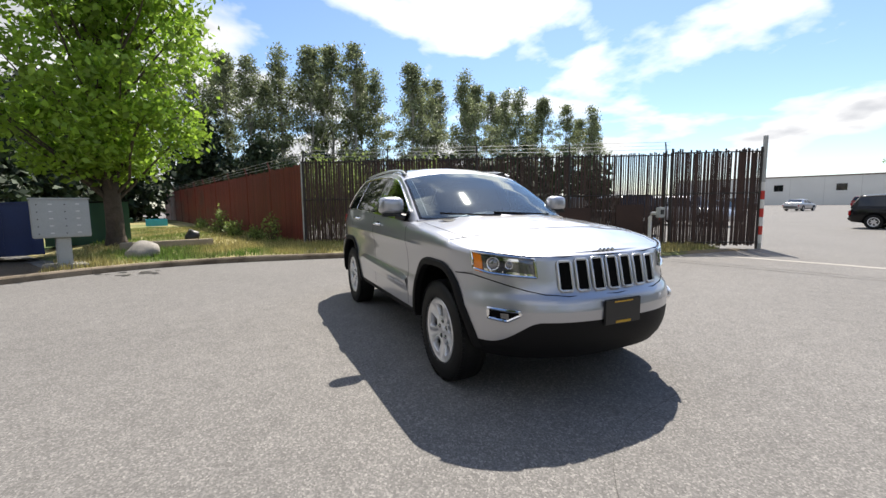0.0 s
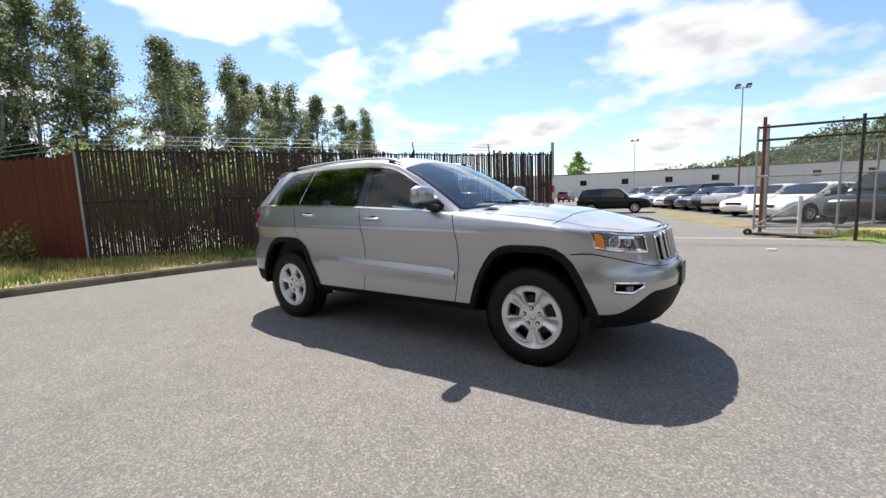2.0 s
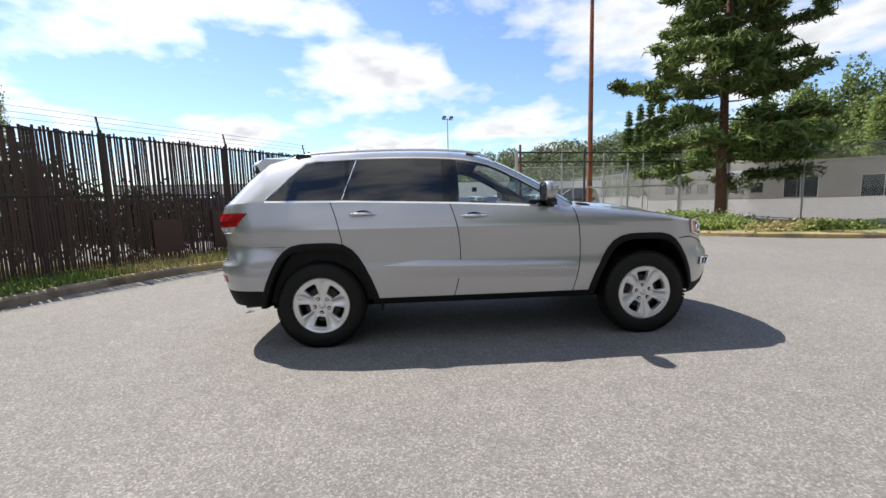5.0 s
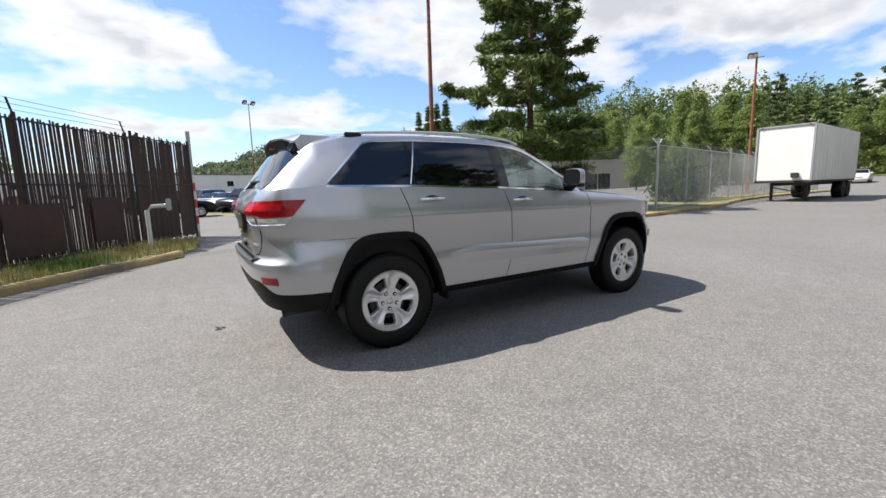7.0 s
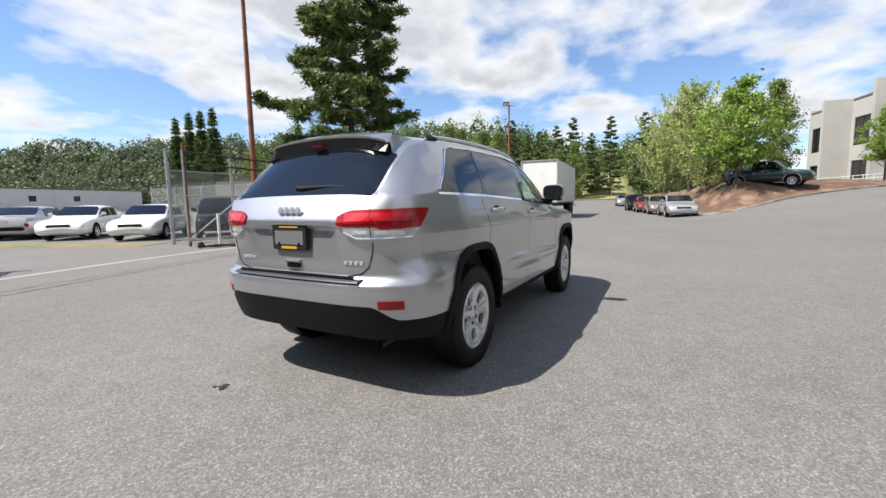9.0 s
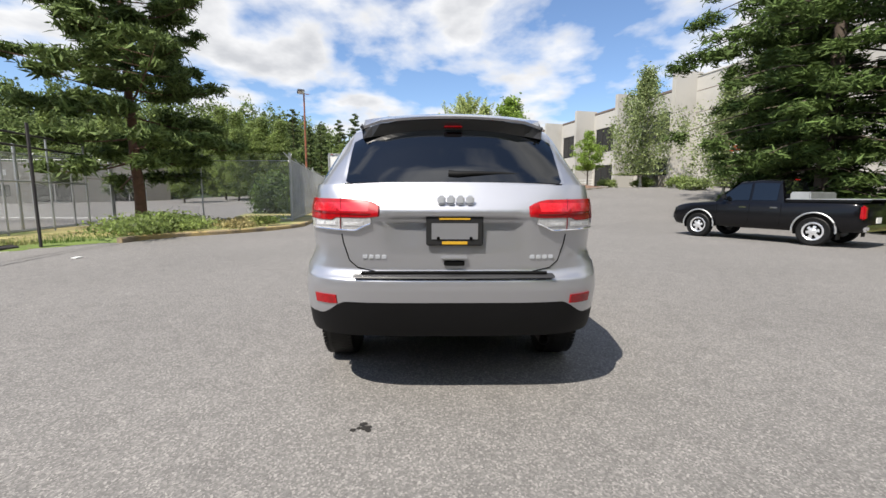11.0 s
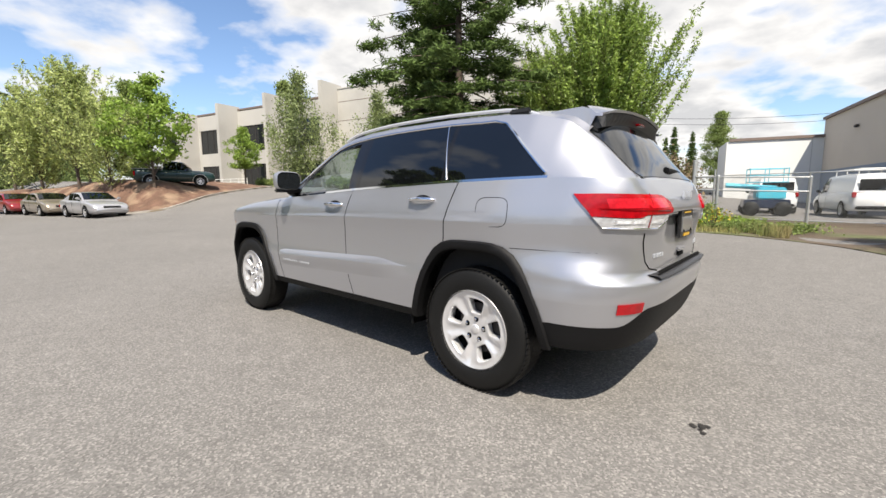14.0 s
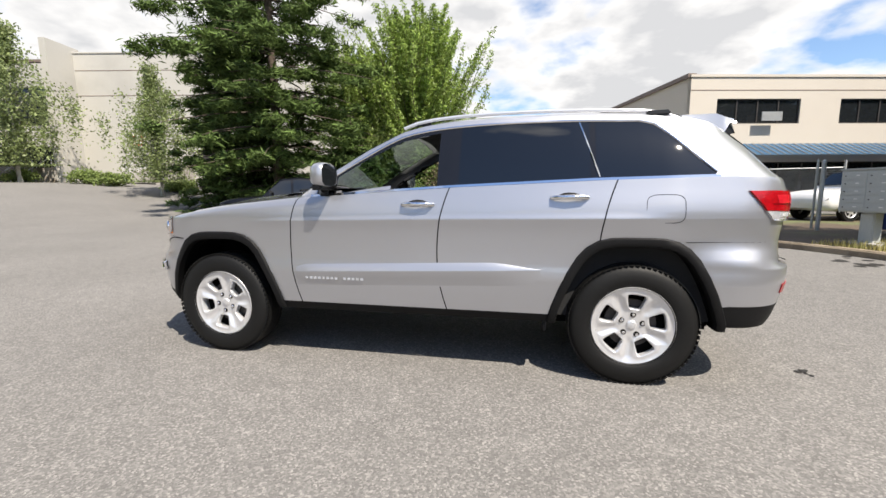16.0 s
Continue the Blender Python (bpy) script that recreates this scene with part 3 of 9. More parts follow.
def verge(name, line, far, label, material, category="verge", lift=.12, mound=None):
    """Ground behind a kerb: strips from the kerb line out to far points."""
    rows = []
    L = smooth_line(line, 0.6)
    F = smooth_line(far, 0.6)
    n = len(L)
    for i in range(n):
        p = L[i]
        q = F[min(len(F) - 1, round(i * (len(F) - 1) / (n - 1)))]
        row = []
        for k in range(15):
            t = k / 14
            r = p.lerp(q, t ** 1.3)
            z = ground_z(r.x, r.y) + lift - .01 + (.05 * noise.noise(r * .5) + (mound(r.x, r.y) if mound else 0)) * S(t * 12)
            row.append((r.x, r.y, z if 0 < i < n - 1 else ground_z(r.x, r.y) - .02))
        rows.append(row)
    b = bmesh.new()
    grid_mesh(b, rows)
    ob = part(name, b, material, None, smooth=True)
    return tagged(ob, label, category, kind="structure")


def inset(points, d):
    L = [Vector((*p, 0)) for p in points]
    out = []
    for i, p in enumerate(L):
        t = (L[min(i + 1, len(L) - 1)] - L[max(i - 1, 0)]).normalized()
        out.append((p.x + t.y * d, p.y - t.x * d))
    return out


verge("verge_west", inset(KERB_W[:8], .14), [(-2.75, 9.6), (-3.6, 8.75), (-4.6, 7.1), (-5.7, 5.15), (-6.8, 3.2), (-7.8, 1.45), (-8.9, -.4)], "patchy green and dry grass strip along the slatted fence", M["grass"], mound=lambda x, y: .12 * S((-x - 6) / 3))
verge("verge_corner", inset(KERB_W[7:11], .14), [(-8.9, -.4), (-20, -3.2), (-40, -8.4), (-48, -10.5), (-48, -13), (-30, -12), (-14, -10)], "patchy green and dry grass verge by the red fence", M["grass"], mound=lambda x, y: .12 * S((-x - 6) / 3))
verge("verge_south", inset(KERB_W[10:], .14), [(-14, -10), (-14, -13), (-14, -17), (-12, -19.6), (-9, -19.8), (-6, -20), (-3, -21), (0, -23), (3, -25), (6, -27), (9, -28), (12, -29), (16, -28)], "brushy bank with patches of bare earth, soil brown darkened for tree shade", M["soil"], lift=.03, mound=lambda x, y: .25 * S((-y - 13) / 4) * S((x + 2) / 4))
verge("verge_east", inset(KERB_E[::-1], .14), [(45, 12.5), (32, 12), (24, 11), (18, 10.5), (14, 9.0), (13, 10), (11, 11.5), (9.5, 12.5), (8, 12.6), (6.8, 12.2), (5.9, 12), (5.2, 11.2)], "narrow grass strip under a chain-link fence", M["grass"])

# grassy rise beside the far street
b = bmesh.new()
grid_mesh(b, [[(d * math.cos(radians(a)), d * math.sin(radians(a)), -.2 + (ground_z(d * math.cos(radians(a)), d * math.sin(radians(a))) + .3 + 6.6 * S((d - 84) / 52)) * S((a - 2.0) / 3) * S((17.5 - a) / 4)) for d in np.linspace(82, 140, 16)] for a in np.linspace(2, 17.5, 20)])
tagged(part("lawn_slope", b, M["grass"], None, smooth=True), "green grass slope rising beside the far street", "lawn", kind="structure")

# ---- slatted fences ----
def slat_mesh(name, h, w, material, t=.012):
    b = box(w, t, h)
    b.verts.ensure_lookup_table()
    me = bpy.data.meshes.new(name)
    b.to_mesh(me)
    b.free()
    me.materials.append(material)
    return me


def fence_frame(a, b_, h):
    a, b_ = Vector((*a, 0)), Vector((*b_, 0))
    d = (b_ - a).normalized()
    return a, d, (b_ - a).length, math.atan2(d.y, d.x)


def arm(bm, p, d, out, h):
    """A barbed-wire arm leaning outwards."""
    tube([p, p + d * 0 + out * .22 + Vector((0, 0, .30))], .018, 6, bm)


def slatted_fence(name, a, b_, h, label, material, pitch, width, gaps, seed, base=.10, post_at=(), arms=True, near=1e9, short=None, out=(0, 0, 0), ragged=.04, thin_from=1e9):
    rng = random.Random(seed)
    root = empty(name)
    tagged(root, label, "fence")
    a, d, length, ang = fence_frame(a, b_, h)
    full = slat_mesh("slat", h, width, material)
    thin = slat_mesh("slat", h, width * .80, material)
    n = int(length / pitch)
    rest = bmesh.new()
    for i in range(n):
        if rng.random() < gaps:
            continue
        s = (i + .5) * pitch + rng.uniform(-.006, .006)
        p = a + d * s
        hh = 1 + rng.uniform(-ragged, ragged * .5)
        if short:
            hh *= short(s)
            if hh < .05:
                continue
        zb = ground_z(p.x, p.y) + base + rng.uniform(-.03, .03)
        m = Matrix.Translation((p.x, p.y, zb)) @ Matrix.Rotation(ang + rng.uniform(-.05, .05), 4, "Z") @ Matrix.Rotation(rng.uniform(-.008, .008), 4, "Y") @ Matrix.Diagonal((1, 1, hh, 1))
        if s < near:
            piece("slat", thin if s > thin_from else full, root, m)
        else:
            q = box(width, .012, h, m=m)
            join(rest, q)
    if near < 1e8:
        ob = part("far_slats", rest, material, root)
        ob["kind"] = "stuff"
    else:
        rest.free()
    out = Vector(out)
    for s in post_at:
        p = a + d * s
        b = tube([(p.x, p.y, 0), (p.x, p.y, h + base + .06)], .032, 8)
        if arms:
            arm(b, Vector((p.x, p.y, h + base)), d, out, .3)
        part("post", b, M["dark_steel"] if material is M["brown_slat"] else M["galv"] if s < .1 else M["red_slat"], root, smooth=True)
    for z in (base + .08, base + h * .55, base + h - .06):
        part("rail", tube([a + Vector((0, 0, z)) - Vector((-d.y, d.x, 0)) * .02, a + d * length + Vector((0, 0, z)) - Vector((-d.y, d.x, 0)) * .02], .018, 6), M["dark_steel"], root)
    if arms:
        for k in range(3):
            o = out * (.08 + .07 * k) + Vector((0, 0, h + base + .10 + .10 * k))
            part("barbed_wire", tube([a + o, a + d * length + o], .005, 4), M["galv"], root)
    return root


FENCE_C = (-8.95, -.70)
GATE_P = (-2.54, 10.55)


slatted_fence("slatted_fence", FENCE_C, (-3.75, 8.45), 2.55, "tall chain-link fence filled with dark brown slats, barbed wire on top", M["brown_slat"], .047, .039, .012, 3, ragged=.014, thin_from=4.6, post_at=(0.05, 2.6, 5.2, 7.8, 10.4), out=(-.3, .17, 0))
slatted_fence("yard_gate", (-3.75, 8.45), GATE_P, 2.6, "ragged brown slatted gate panel of a yard fence", M["brown_slat"], .047, .041, .02, 4, post_at=(.05, 2.35), arms=False, ragged=.03)
for s, w, z0, z1 in ((2.7, 1.15, .22, 1.12), (1.05, .75, .28, 1.2), (4.3, .6, .25, .95)):
    bd = box(w, .02, z1 - z0, (0, 0, z0), .003)
    d = Vector((-8.95 + 3.75, -.70 - 8.45, 0)).normalized()
    ob = tagged(part("board_panel", bd, M["brown_slat"], None), "dark brown board fixed low on the slatted fence", "board")
    ob.matrix_basis = Matrix.Translation((-3.75 + d.x * s - d.y * .045, 8.45 + d.y * s + d.x * .045, .05)) @ Matrix.Rotation(math.atan2(d.y, d.x), 4, "Z")
slatted_fence("red_fence", FENCE_C, (-42, -9.3), 2.45, "dark red slatted fence with barbed wire", M["red_slat"], .094, .091, .0, 5, post_at=(.02, 3, 6, 9, 12, 15, 18, 21, 24, 27, 30, 33), near=14, out=(.06, -.3, 0), ragged=.01)

# ---- buildings ----
def frame_at(x, y, z, ux, uy):
    """A frame whose x runs along a facade, y into the building."""
    u = Vector((ux, uy, 0)).normalized()
    v = Vector((-u.y, u.x, 0))
    return Matrix(((u.x, v.x, 0, x), (u.y, v.y, 0, y), (0, 0, 1, z), (0, 0, 0, 1)))


def wall_with_openings(L, h, t, holes):
    """A wall along x, standing on z 0, its outer face at y 0; holes are x0, x1, z0, z1."""
    xs = sorted({0, L, *[v for o in holes for v in o[:2]]})
    zs = sorted({0, h, *[v for o in holes for v in o[2:]]})
    bm = bmesh.new()
    solid = {}
    for i in range(len(xs) - 1):
        for k in range(len(zs) - 1):
            cx, cz = (xs[i] + xs[i + 1]) / 2, (zs[k] + zs[k + 1]) / 2
            solid[i, k] = not any(o[0] < cx < o[1] and o[2] < cz < o[3] for o in holes)
    V = {}

    def v(i, k, y):
        key = (i, k, y)
        if key not in V:
            V[key] = bm.verts.new((xs[i], y, zs[k]))
        return V[key]

    for (i, k), s in solid.items():
        if not s:
            continue
        bm.faces.new((v(i, k, 0), v(i + 1, k, 0), v(i + 1, k + 1, 0), v(i, k + 1, 0)))
        bm.faces.new((v(i, k, t), v(i, k + 1, t), v(i + 1, k + 1, t), v(i + 1, k, t)))
        for (di, dk), q in (((-1, 0), ((i, k), (i, k + 1))), ((1, 0), ((i + 1, k + 1), (i + 1, k))), ((0, -1), ((i + 1, k), (i, k))), ((0, 1), ((i, k + 1), (i + 1, k + 1)))):
            if not solid.get((i + di, k + dk), False):
                (a, b), (c, d) = q
                bm.faces.new((v(a, b, 0), v(a, b, t), v(c, d, t), v(c, d, 0)))
    return bm


def window_in(house, F, x0, x1, z0, z1, depth, mull=1, frame_mat=None, label="dark glazed window", rows=1):
    """A window set into an opening: frame, panes, mullions."""
    w = empty("window")
    w.parent = house
    w["label"] = label
    fm = frame_mat or M["dark_steel"]
    bars = [(x0, x1, z0, z0 + .06), (x0, x1, z1 - .06, z1), (x0, x0 + .06, z0 + .06, z1 - .06), (x1 - .06, x1, z0 + .06, z1 - .06)]
    for k in range(1, mull):
        xm = x0 + (x1 - x0) * k / mull
        bars.append((xm - .03, xm + .03, z0 + .06, z1 - .06))
    for k in range(1, rows):
        zm = z0 + (z1 - z0) * k / rows
        bars.append((x0 + .06, x1 - .06, zm - .03, zm + .03))
    b = bmesh.new()
    for a in bars:
        join(b, plank(a[0], a[1], depth - .05, depth + .03, a[2], a[3]))
    bmesh.ops.transform(b, matrix=F, verts=b.verts)
    part("window_frame", b, fm, w)
    for k in range(mull):
        xa, xb = x0 + (x1 - x0) * k / mull, x0 + (x1 - x0) * (k + 1) / mull
        b = plank(xa + .02, xb - .02, depth, depth + .015, z0 + .02, z1 - .02)
        bmesh.ops.transform(b, matrix=F, verts=b.verts)
        part("pane", b, M["glass_dark"], w)
    return w


def bpart(name, bm, F, material, parent, label=""):
    bmesh.ops.transform(bm, matrix=F, verts=bm.verts)
    return part(name, bm, material, parent, label)


def concrete_building():
    h = 10.4
    house = tagged(empty("concrete_building"), "cream tilt-up concrete office building with projecting fins", "building")
    base = 1.6
    # long wall towards the yard, from west to east; y runs into the building
    F = frame_at(14.0, -28.6, base, .976, .218)
    F = F @ Matrix.Scale(-1, 4, (0, 1, 0))
    L1 = 21.3
    bpart("wall", wall_with_openings(L1, h, .3, [(11.2, 12.2, .9, 3.0)]), F, M["wall_cream"], house)
    for z in (7.2, 9.1):
        bpart("panel_joint", plank(0.05, L1 - .05, -.012, .02, z, z + .05), F, M["roof_flash"], house)
    bpart("parapet_cap", plank(-.05, L1, -.06, .4, h, h + .10), F, M["wall_cream"], house)
    bpart("service_door", plank(11.2, 12.2, .12, .18, .9, 3.0), F, M["dark_steel"], house)
    # sign board of red unreadable lines
    sign = bpart("wall_sign", plank(16.3, 17.5, -.03, -.004, 3.2, 4.3), F, M["white_paint"], house, "white board with red lettering bars")
    for k in range(3):
        b = plank(16.4, 17.4 - .2 * (k % 2), -.045, -.032, 3.35 + .3 * k, 3.5 + .3 * k)
        bpart("sign_text_bar", b, F, M["red_sign"], sign)
    # bays east of the wall: fins with glass between
    x = L1
    for k in range(4):
        fin = plank(x, x + .45, -2.3, .6, -1.2, h + .45 - .25 * k)
        bpart("fin_wall", fin, F, M["wall_cream"], house)
        wbay = 8.2
        holes = [(1.0, wbay - .9, .4, 3.4), (1.0, wbay - .9, 5.0, 8.0)]
        bm = wall_with_openings(wbay - .45, h - .6, .3, holes)
        FF = F @ Matrix.Translation((x + .45, .3, 0))
        bpart("wall", bm, FF, M["wall_cream"], house)
        for o in holes:
            window_in(house, FF, *o, .12, mull=5, rows=1, label="band of dark office windows")
        x += wbay
    # upper lot wall, back and roof
    bpart("roof", plank(0, x, .3, 22, h - .5, h - .3), F, M["roof_flash"], house)
    bpart("side_wall", plank(-.3, 0, 0, 22, 0, h), F, M["wall_cream"], house)
    bpart("back_wall", plank(0, x, 22, 22.3, 0, h), F, M["wall_cream"], house)
    bpart("side_wall", plank(x, x + .3, .3, 22, 0, h), F, M["wall_cream"], house)
    # stairs with white rails, one by the wall and one in the bay
    for sx, n in ((14.2, 8), (L1 + 2.0, 7)):
        st = tagged(empty("outdoor_stair"), "white-railed concrete steps up to a building entrance", "stairs")
        for k in range(n):
            bpart("step", plank(sx + .30 * k, sx + .30 * (k + 1), -2.4, -.9, .35, .35 + .17 * (n - k)), F, M["concrete"], st)
        for yy in (-2.45, -.85):
            b = bmesh.new()
            tube([(sx, yy, .35 + .17 * n + .9), (sx + .3 * n, yy, .35 + .9 + .1)], .03, 6, b)
            for k in range(0, n + 1, 2):
                tube([(sx + .3 * k, yy, .3 + .17 * (n - k)), (sx + .3 * k, yy, .35 + .17 * (n - k) + .9)], .022, 6, b)
            bpart("handrail", b, F, M["white_paint"], st)
        bpart("landing", plank(sx - 1.6, sx, -2.4, -.02, .2, .35 + .17 * n), F, M["concrete"], st)
    # low white railing before the bays
    rail = tagged(empty("ramp_railing"), "white metal railing along an upper walkway", "railing")
    for z in (.5, .8, 1.1, 1.4):
        bpart("rail", tube([(L1 + 9, -4.5, z), (L1 + 20, -4.5, z)], .03, 6), F, M["white_paint"], rail)
    for k in range(9):
        bpart("post", tube([(L1 + 9 + 11 * k / 8, -4.5, -.6), (L1 + 9 + 11 * k / 8, -4.5, 1.45)], .03, 6), F, M["white_paint"], rail)
    bpart("walkway_wall", plank(L1 + 9, L1 + 20, -4.6, -4.4, -.8, .3), F, M["wall_cream"], rail)


def beige_building():
    house = tagged(empty("beige_building"), "two-storey beige building with a blue-grey band and flat roof", "building")
    h = 7.5
    cx, cy = -9.4, -24.1
    # side wall runs away from the corner
    SL = 24.2
    Fs = frame_at(cx + .25 * SL, cy - .97 * SL, 0, -.25, .97)
    bpart("side_wall", wall_with_openings(SL, h, .3, []), Fs, M["wall_beige"], house)
    # front towards the yard
    Ff = frame_at(cx, cy, 0, -.97, -.25) @ Matrix.Scale(1, 4, (0, 1, 0))
    wins = [(1.6, 6.6, 4.9, 6.3), (9.0, 14.0, 4.9, 6.3), (16.4, 21.4, 4.9, 6.3)]
    low = [(1.4, 13.0, .2, 2.7)]
    bpart("front_wall", wall_with_openings(26, h, .3, wins + low), Ff, M["wall_beige"], house)
    for o in wins:
        window_in(house, Ff, *o, .14, mull=4, label="dark upper window with an opened sash")
    window_in(house, Ff, *low[0], .2, mull=8, label="dark ground-floor glazing under the awning")
    bpart("window_sash", plank(4.0, 5.2, -.45, -.40, 5.0, 5.5), Ff, M["galv"], house)
    bpart("parapet", plank(-.06, 26, -.06, .36, h, h + .14), Ff, M["wall_beige"], house)
    bpart("panel_joint", plank(0, 26, -.01, .02, 6.75, 6.80), Ff, M["roof_flash"], house)
    # awning of ribbed blue sheets
    aw = bpart("awning", bmesh.new(), Ff, M["awning"], house, "sloping blue metal awning")
    for k in range(34):
        x0 = .5 + .42 * k
        b = bmesh.new()
        vs = [b.verts.new(p) for p in ((x0, -.02, 3.75), (x0 + .40, -.02, 3.75), (x0 + .40, -1.5, 3.0), (x0, -1.5, 3.0))]
        b.faces.new(vs)
        bmesh.ops.solidify(b, geom=b.faces[:], thickness=.03)
        bpart("awning_sheet", b, Ff, M["awning"], aw)
        bpart("awning_rib", tube([(x0, -.02, 3.78), (x0, -1.52, 3.03)], .025, 4), Ff, M["galv"], aw)
    FsI = Fs
    bpart("colour_band", plank(.02, SL - .1, -.025, -.002, 1.2, 3.1), FsI, M["wall_blue"], house, "blue-grey painted band")
    bpart("colour_band", plank(.02, 1.35, -.025, -.002, 1.2, 3.1), Ff, M["wall_blue"], house)
    bpart("roof_edge", plank(0, SL, -.18, .3, h, h + .22), FsI, M["roof_flash"], house, "dark metal roof edge")
    bpart("wall_light", box(.35, .25, .2, (SL - 8, -.14, 5.9), .04), FsI, M["dark_steel"], house)
    bpart("wall_light", box(.35, .25, .2, (SL - 17, -.14, 5.9), .04), FsI, M["dark_steel"], house)
    bpart("roof", plank(0, SL, .3, 24, h - .4, h - .25), FsI, M["roof_flash"], house)
    bpart("back_wall", plank(0, SL, 24, 24.3, 0, h), FsI, M["wall_beige"], house)


def plain_hall(name, label, a, b_, depth, h, material, wins, doors, base=0.0):
    house = tagged(empty(name), label, "building")
    L = math.hypot(b_[0] - a[0], b_[1] - a[1])
    F = frame_at(a[0], a[1], base, b_[0] - a[0], b_[1] - a[1])
    bpart("wall", wall_with_openings(L, h, .3, wins + doors), F, material, house)
    for o in wins:
        window_in(house, F, *o, .12, mull=2)
    for o in doors:
        window_in(house, F, *o, .15, mull=2, frame_mat=M["white_paint"], label="dark glazed door")
    bpart("roof_edge", plank(-.1, L + .1, -.12, .3, h, h + .25), F, M["roof_flash"] if material is not M["wall_tan"] else M["wall_tan"], house)
    bpart("side_wall", plank(-.3, 0, 0, depth, 0, h), F, material, house)
    bpart("side_wall", plank(L, L + .3, 0, depth, 0, h), F, material, house)
    bpart("roof", plank(0, L, .3, depth, h - .3, h - .1), F, M["roof_flash"], house)
    bpart("back_wall", plank(0, L, depth, depth + .3, 0, h), F, material, house)
    for k in range(1, int(L / 6)):
        bpart("wall_joint", plank(6 * k, 6 * k + .05, -.012, .02, 0, h), F, M["galv"] if material is M["wall_white"] else M["wall_tan"], house)
    return house, F


concrete_building()
beige_building()
plain_hall("white_warehouse", "long low white warehouse behind the car yard", (-75, 106), (70, 152), 30, 6.4, M["wall_white"], [(10 + 11 * k, 11.8 + 11 * k, 3.2, 4.7) for k in range(12)], [])
hall, HF = plain_hall("tan_hall", "low tan block building with dark entrances", (37.5, 61.5), (60.5, 40.5), 22, 4.8, M["wall_tan"], [(2.0 + 2.2 * k, 3.4 + 2.2 * k, .9, 2.3) for k in range(6)], [(16.6, 20.2, .1, 2.9), (24.2, 28.4, .1, 2.9)])
bpart("sign_board", plank(9.4, 14.2, -.08, -.01, 3.4, 4.1), HF, M["white_paint"], hall, "white sign board")
plain_hall("cream_shed", "low cream building beyond the van yard", (3.2, -45.6), (-9.5, -48.8), 6, 6.0, M["wall_white"], [], [])

# raised mulch bank beside the street
BANK = [(46.0, 2.2), (38.0, -.4), (31.0, -2.9), (27.4, -4.2), (26.6, -5.3), (27.6, -7.3), (30.0, -10.6), (32.4, -14.2), (33.9, -15.9), (36.2, -15.6)]
BANK_L = smooth_line(BANK, .5)


def bank_rise(x, y):
    p = Vector((x, y, 0))
    d = min((q - p).length for q in BANK_L)
    return 1.75 * S(d / 3.6) * (1 - .8 * S((ground_z(x, y) - .4) / 1.5))


kerb(BANK[::-1], "kerb_bank", "pale concrete kerb round a mulch bank", M["concrete"])
verge("mulch_bank", BANK[::-1], [(40, -13), (41, -12.5), (42, -11.5), (43, -10), (44, -8), (45, -6), (46, -4), (47, -2), (48, 0), (49, 3)], "red-brown mulch bank with a parking lot above", M["mulch"], "bank", mound=bank_rise)

# ---- the silver SUV ----
def ip(x, xs, ys):
    return float(np.interp(x, xs, ys))


def suv_w(z):
    return ip(z, [.28, .36, .42, .55, .66, .70, .74, .82, .92, 1.04, 1.08, 1.14, 1.20, 1.31], [.83, .872, .900, .915, .925, .922, .916, .915, .920, .929, .926, .915, .898, .872])


def suv_front(z):
    return ip(z, [.26, .32, .42, .52, .66, .73, .76, .80, .88, .97, 1.03, 1.2], [2.17, 2.26, 2.335, 2.36, 2.37, 2.35, 2.31, 2.285, 2.27, 2.25, 2.215, 2.16])


def suv_rear(z):
    return ip(z, [.30, .37, .46, .56, .70, .755, .775, .80, .95, .997, 1.117, 1.2, 1.31], [-2.20, -2.31, -2.355, -2.390, -2.422, -2.42, -2.362, -2.360, -2.376, -2.384, -2.410, -2.357, -2.29])


def suv_top(x):
    return ip(x, [-2.5, -1.97, -1.2, -.3, .6, .85, 1.43, 1.89, 2.08, 2.3], [1.27, 1.285, 1.27, 1.235, 1.185, 1.175, 1.115, 1.045, 1.015, 1.0])


def suv_crease(x, z):
    """The line along the doors under the handles stands proud and fades at both ends."""
    f = (z - .95) / (suv_top(x) - .95)
    return ip(f, [-.9, 0, .285, .315, .37, .7], [0, .001, .010, .0085, .003, 0]) * S((x + 1.75) / .4) * S((1.25 - x) / .35)


def suv_scoop(y, z):
    """The hollow round the rear plate under the bright upper ledge."""
    return S((.43 - abs(y)) / .12) * ip(z, [.90, .97, 1.075, 1.088, 1.105], [0, .012, .040, .036, 0])


def suv_point(col, z):
    kind, v = col
    w = suv_w(z)
    if kind == "f":
        return (1.66 + (suv_front(z) - 1.66) * math.cos(v) ** (2 / 1.7), w * math.sin(v) ** (2 / 2.85), z)
    if kind == "r":
        x = -1.97 + (suv_rear(z) + 1.97) * math.cos(v)
        y = w * math.sin(v) ** (2 / suv_corner(z)) * suv_tuck(x, z)
        return (x + suv_scoop(y, z), y, z)
    bulge = 0.05 * S((v + 2.0) / 0.7) * S((1.4 - v) / 0.6) * (1 - ((z - 0.80) / 0.34) ** 2)
    return (v + bulge, (w + suv_crease(v, z)) * suv_tuck(v, z), z)


def suv_corner(z):
    return ip(z, [.3, 1.12, 1.25], [4.6, 4.6, 9.0])


def suv_tuck(x, z):
    """The upper body narrows towards the tail."""
    return 1 - .06 * S((-1.60 - x) / .5) * S((z - .78) / .12)


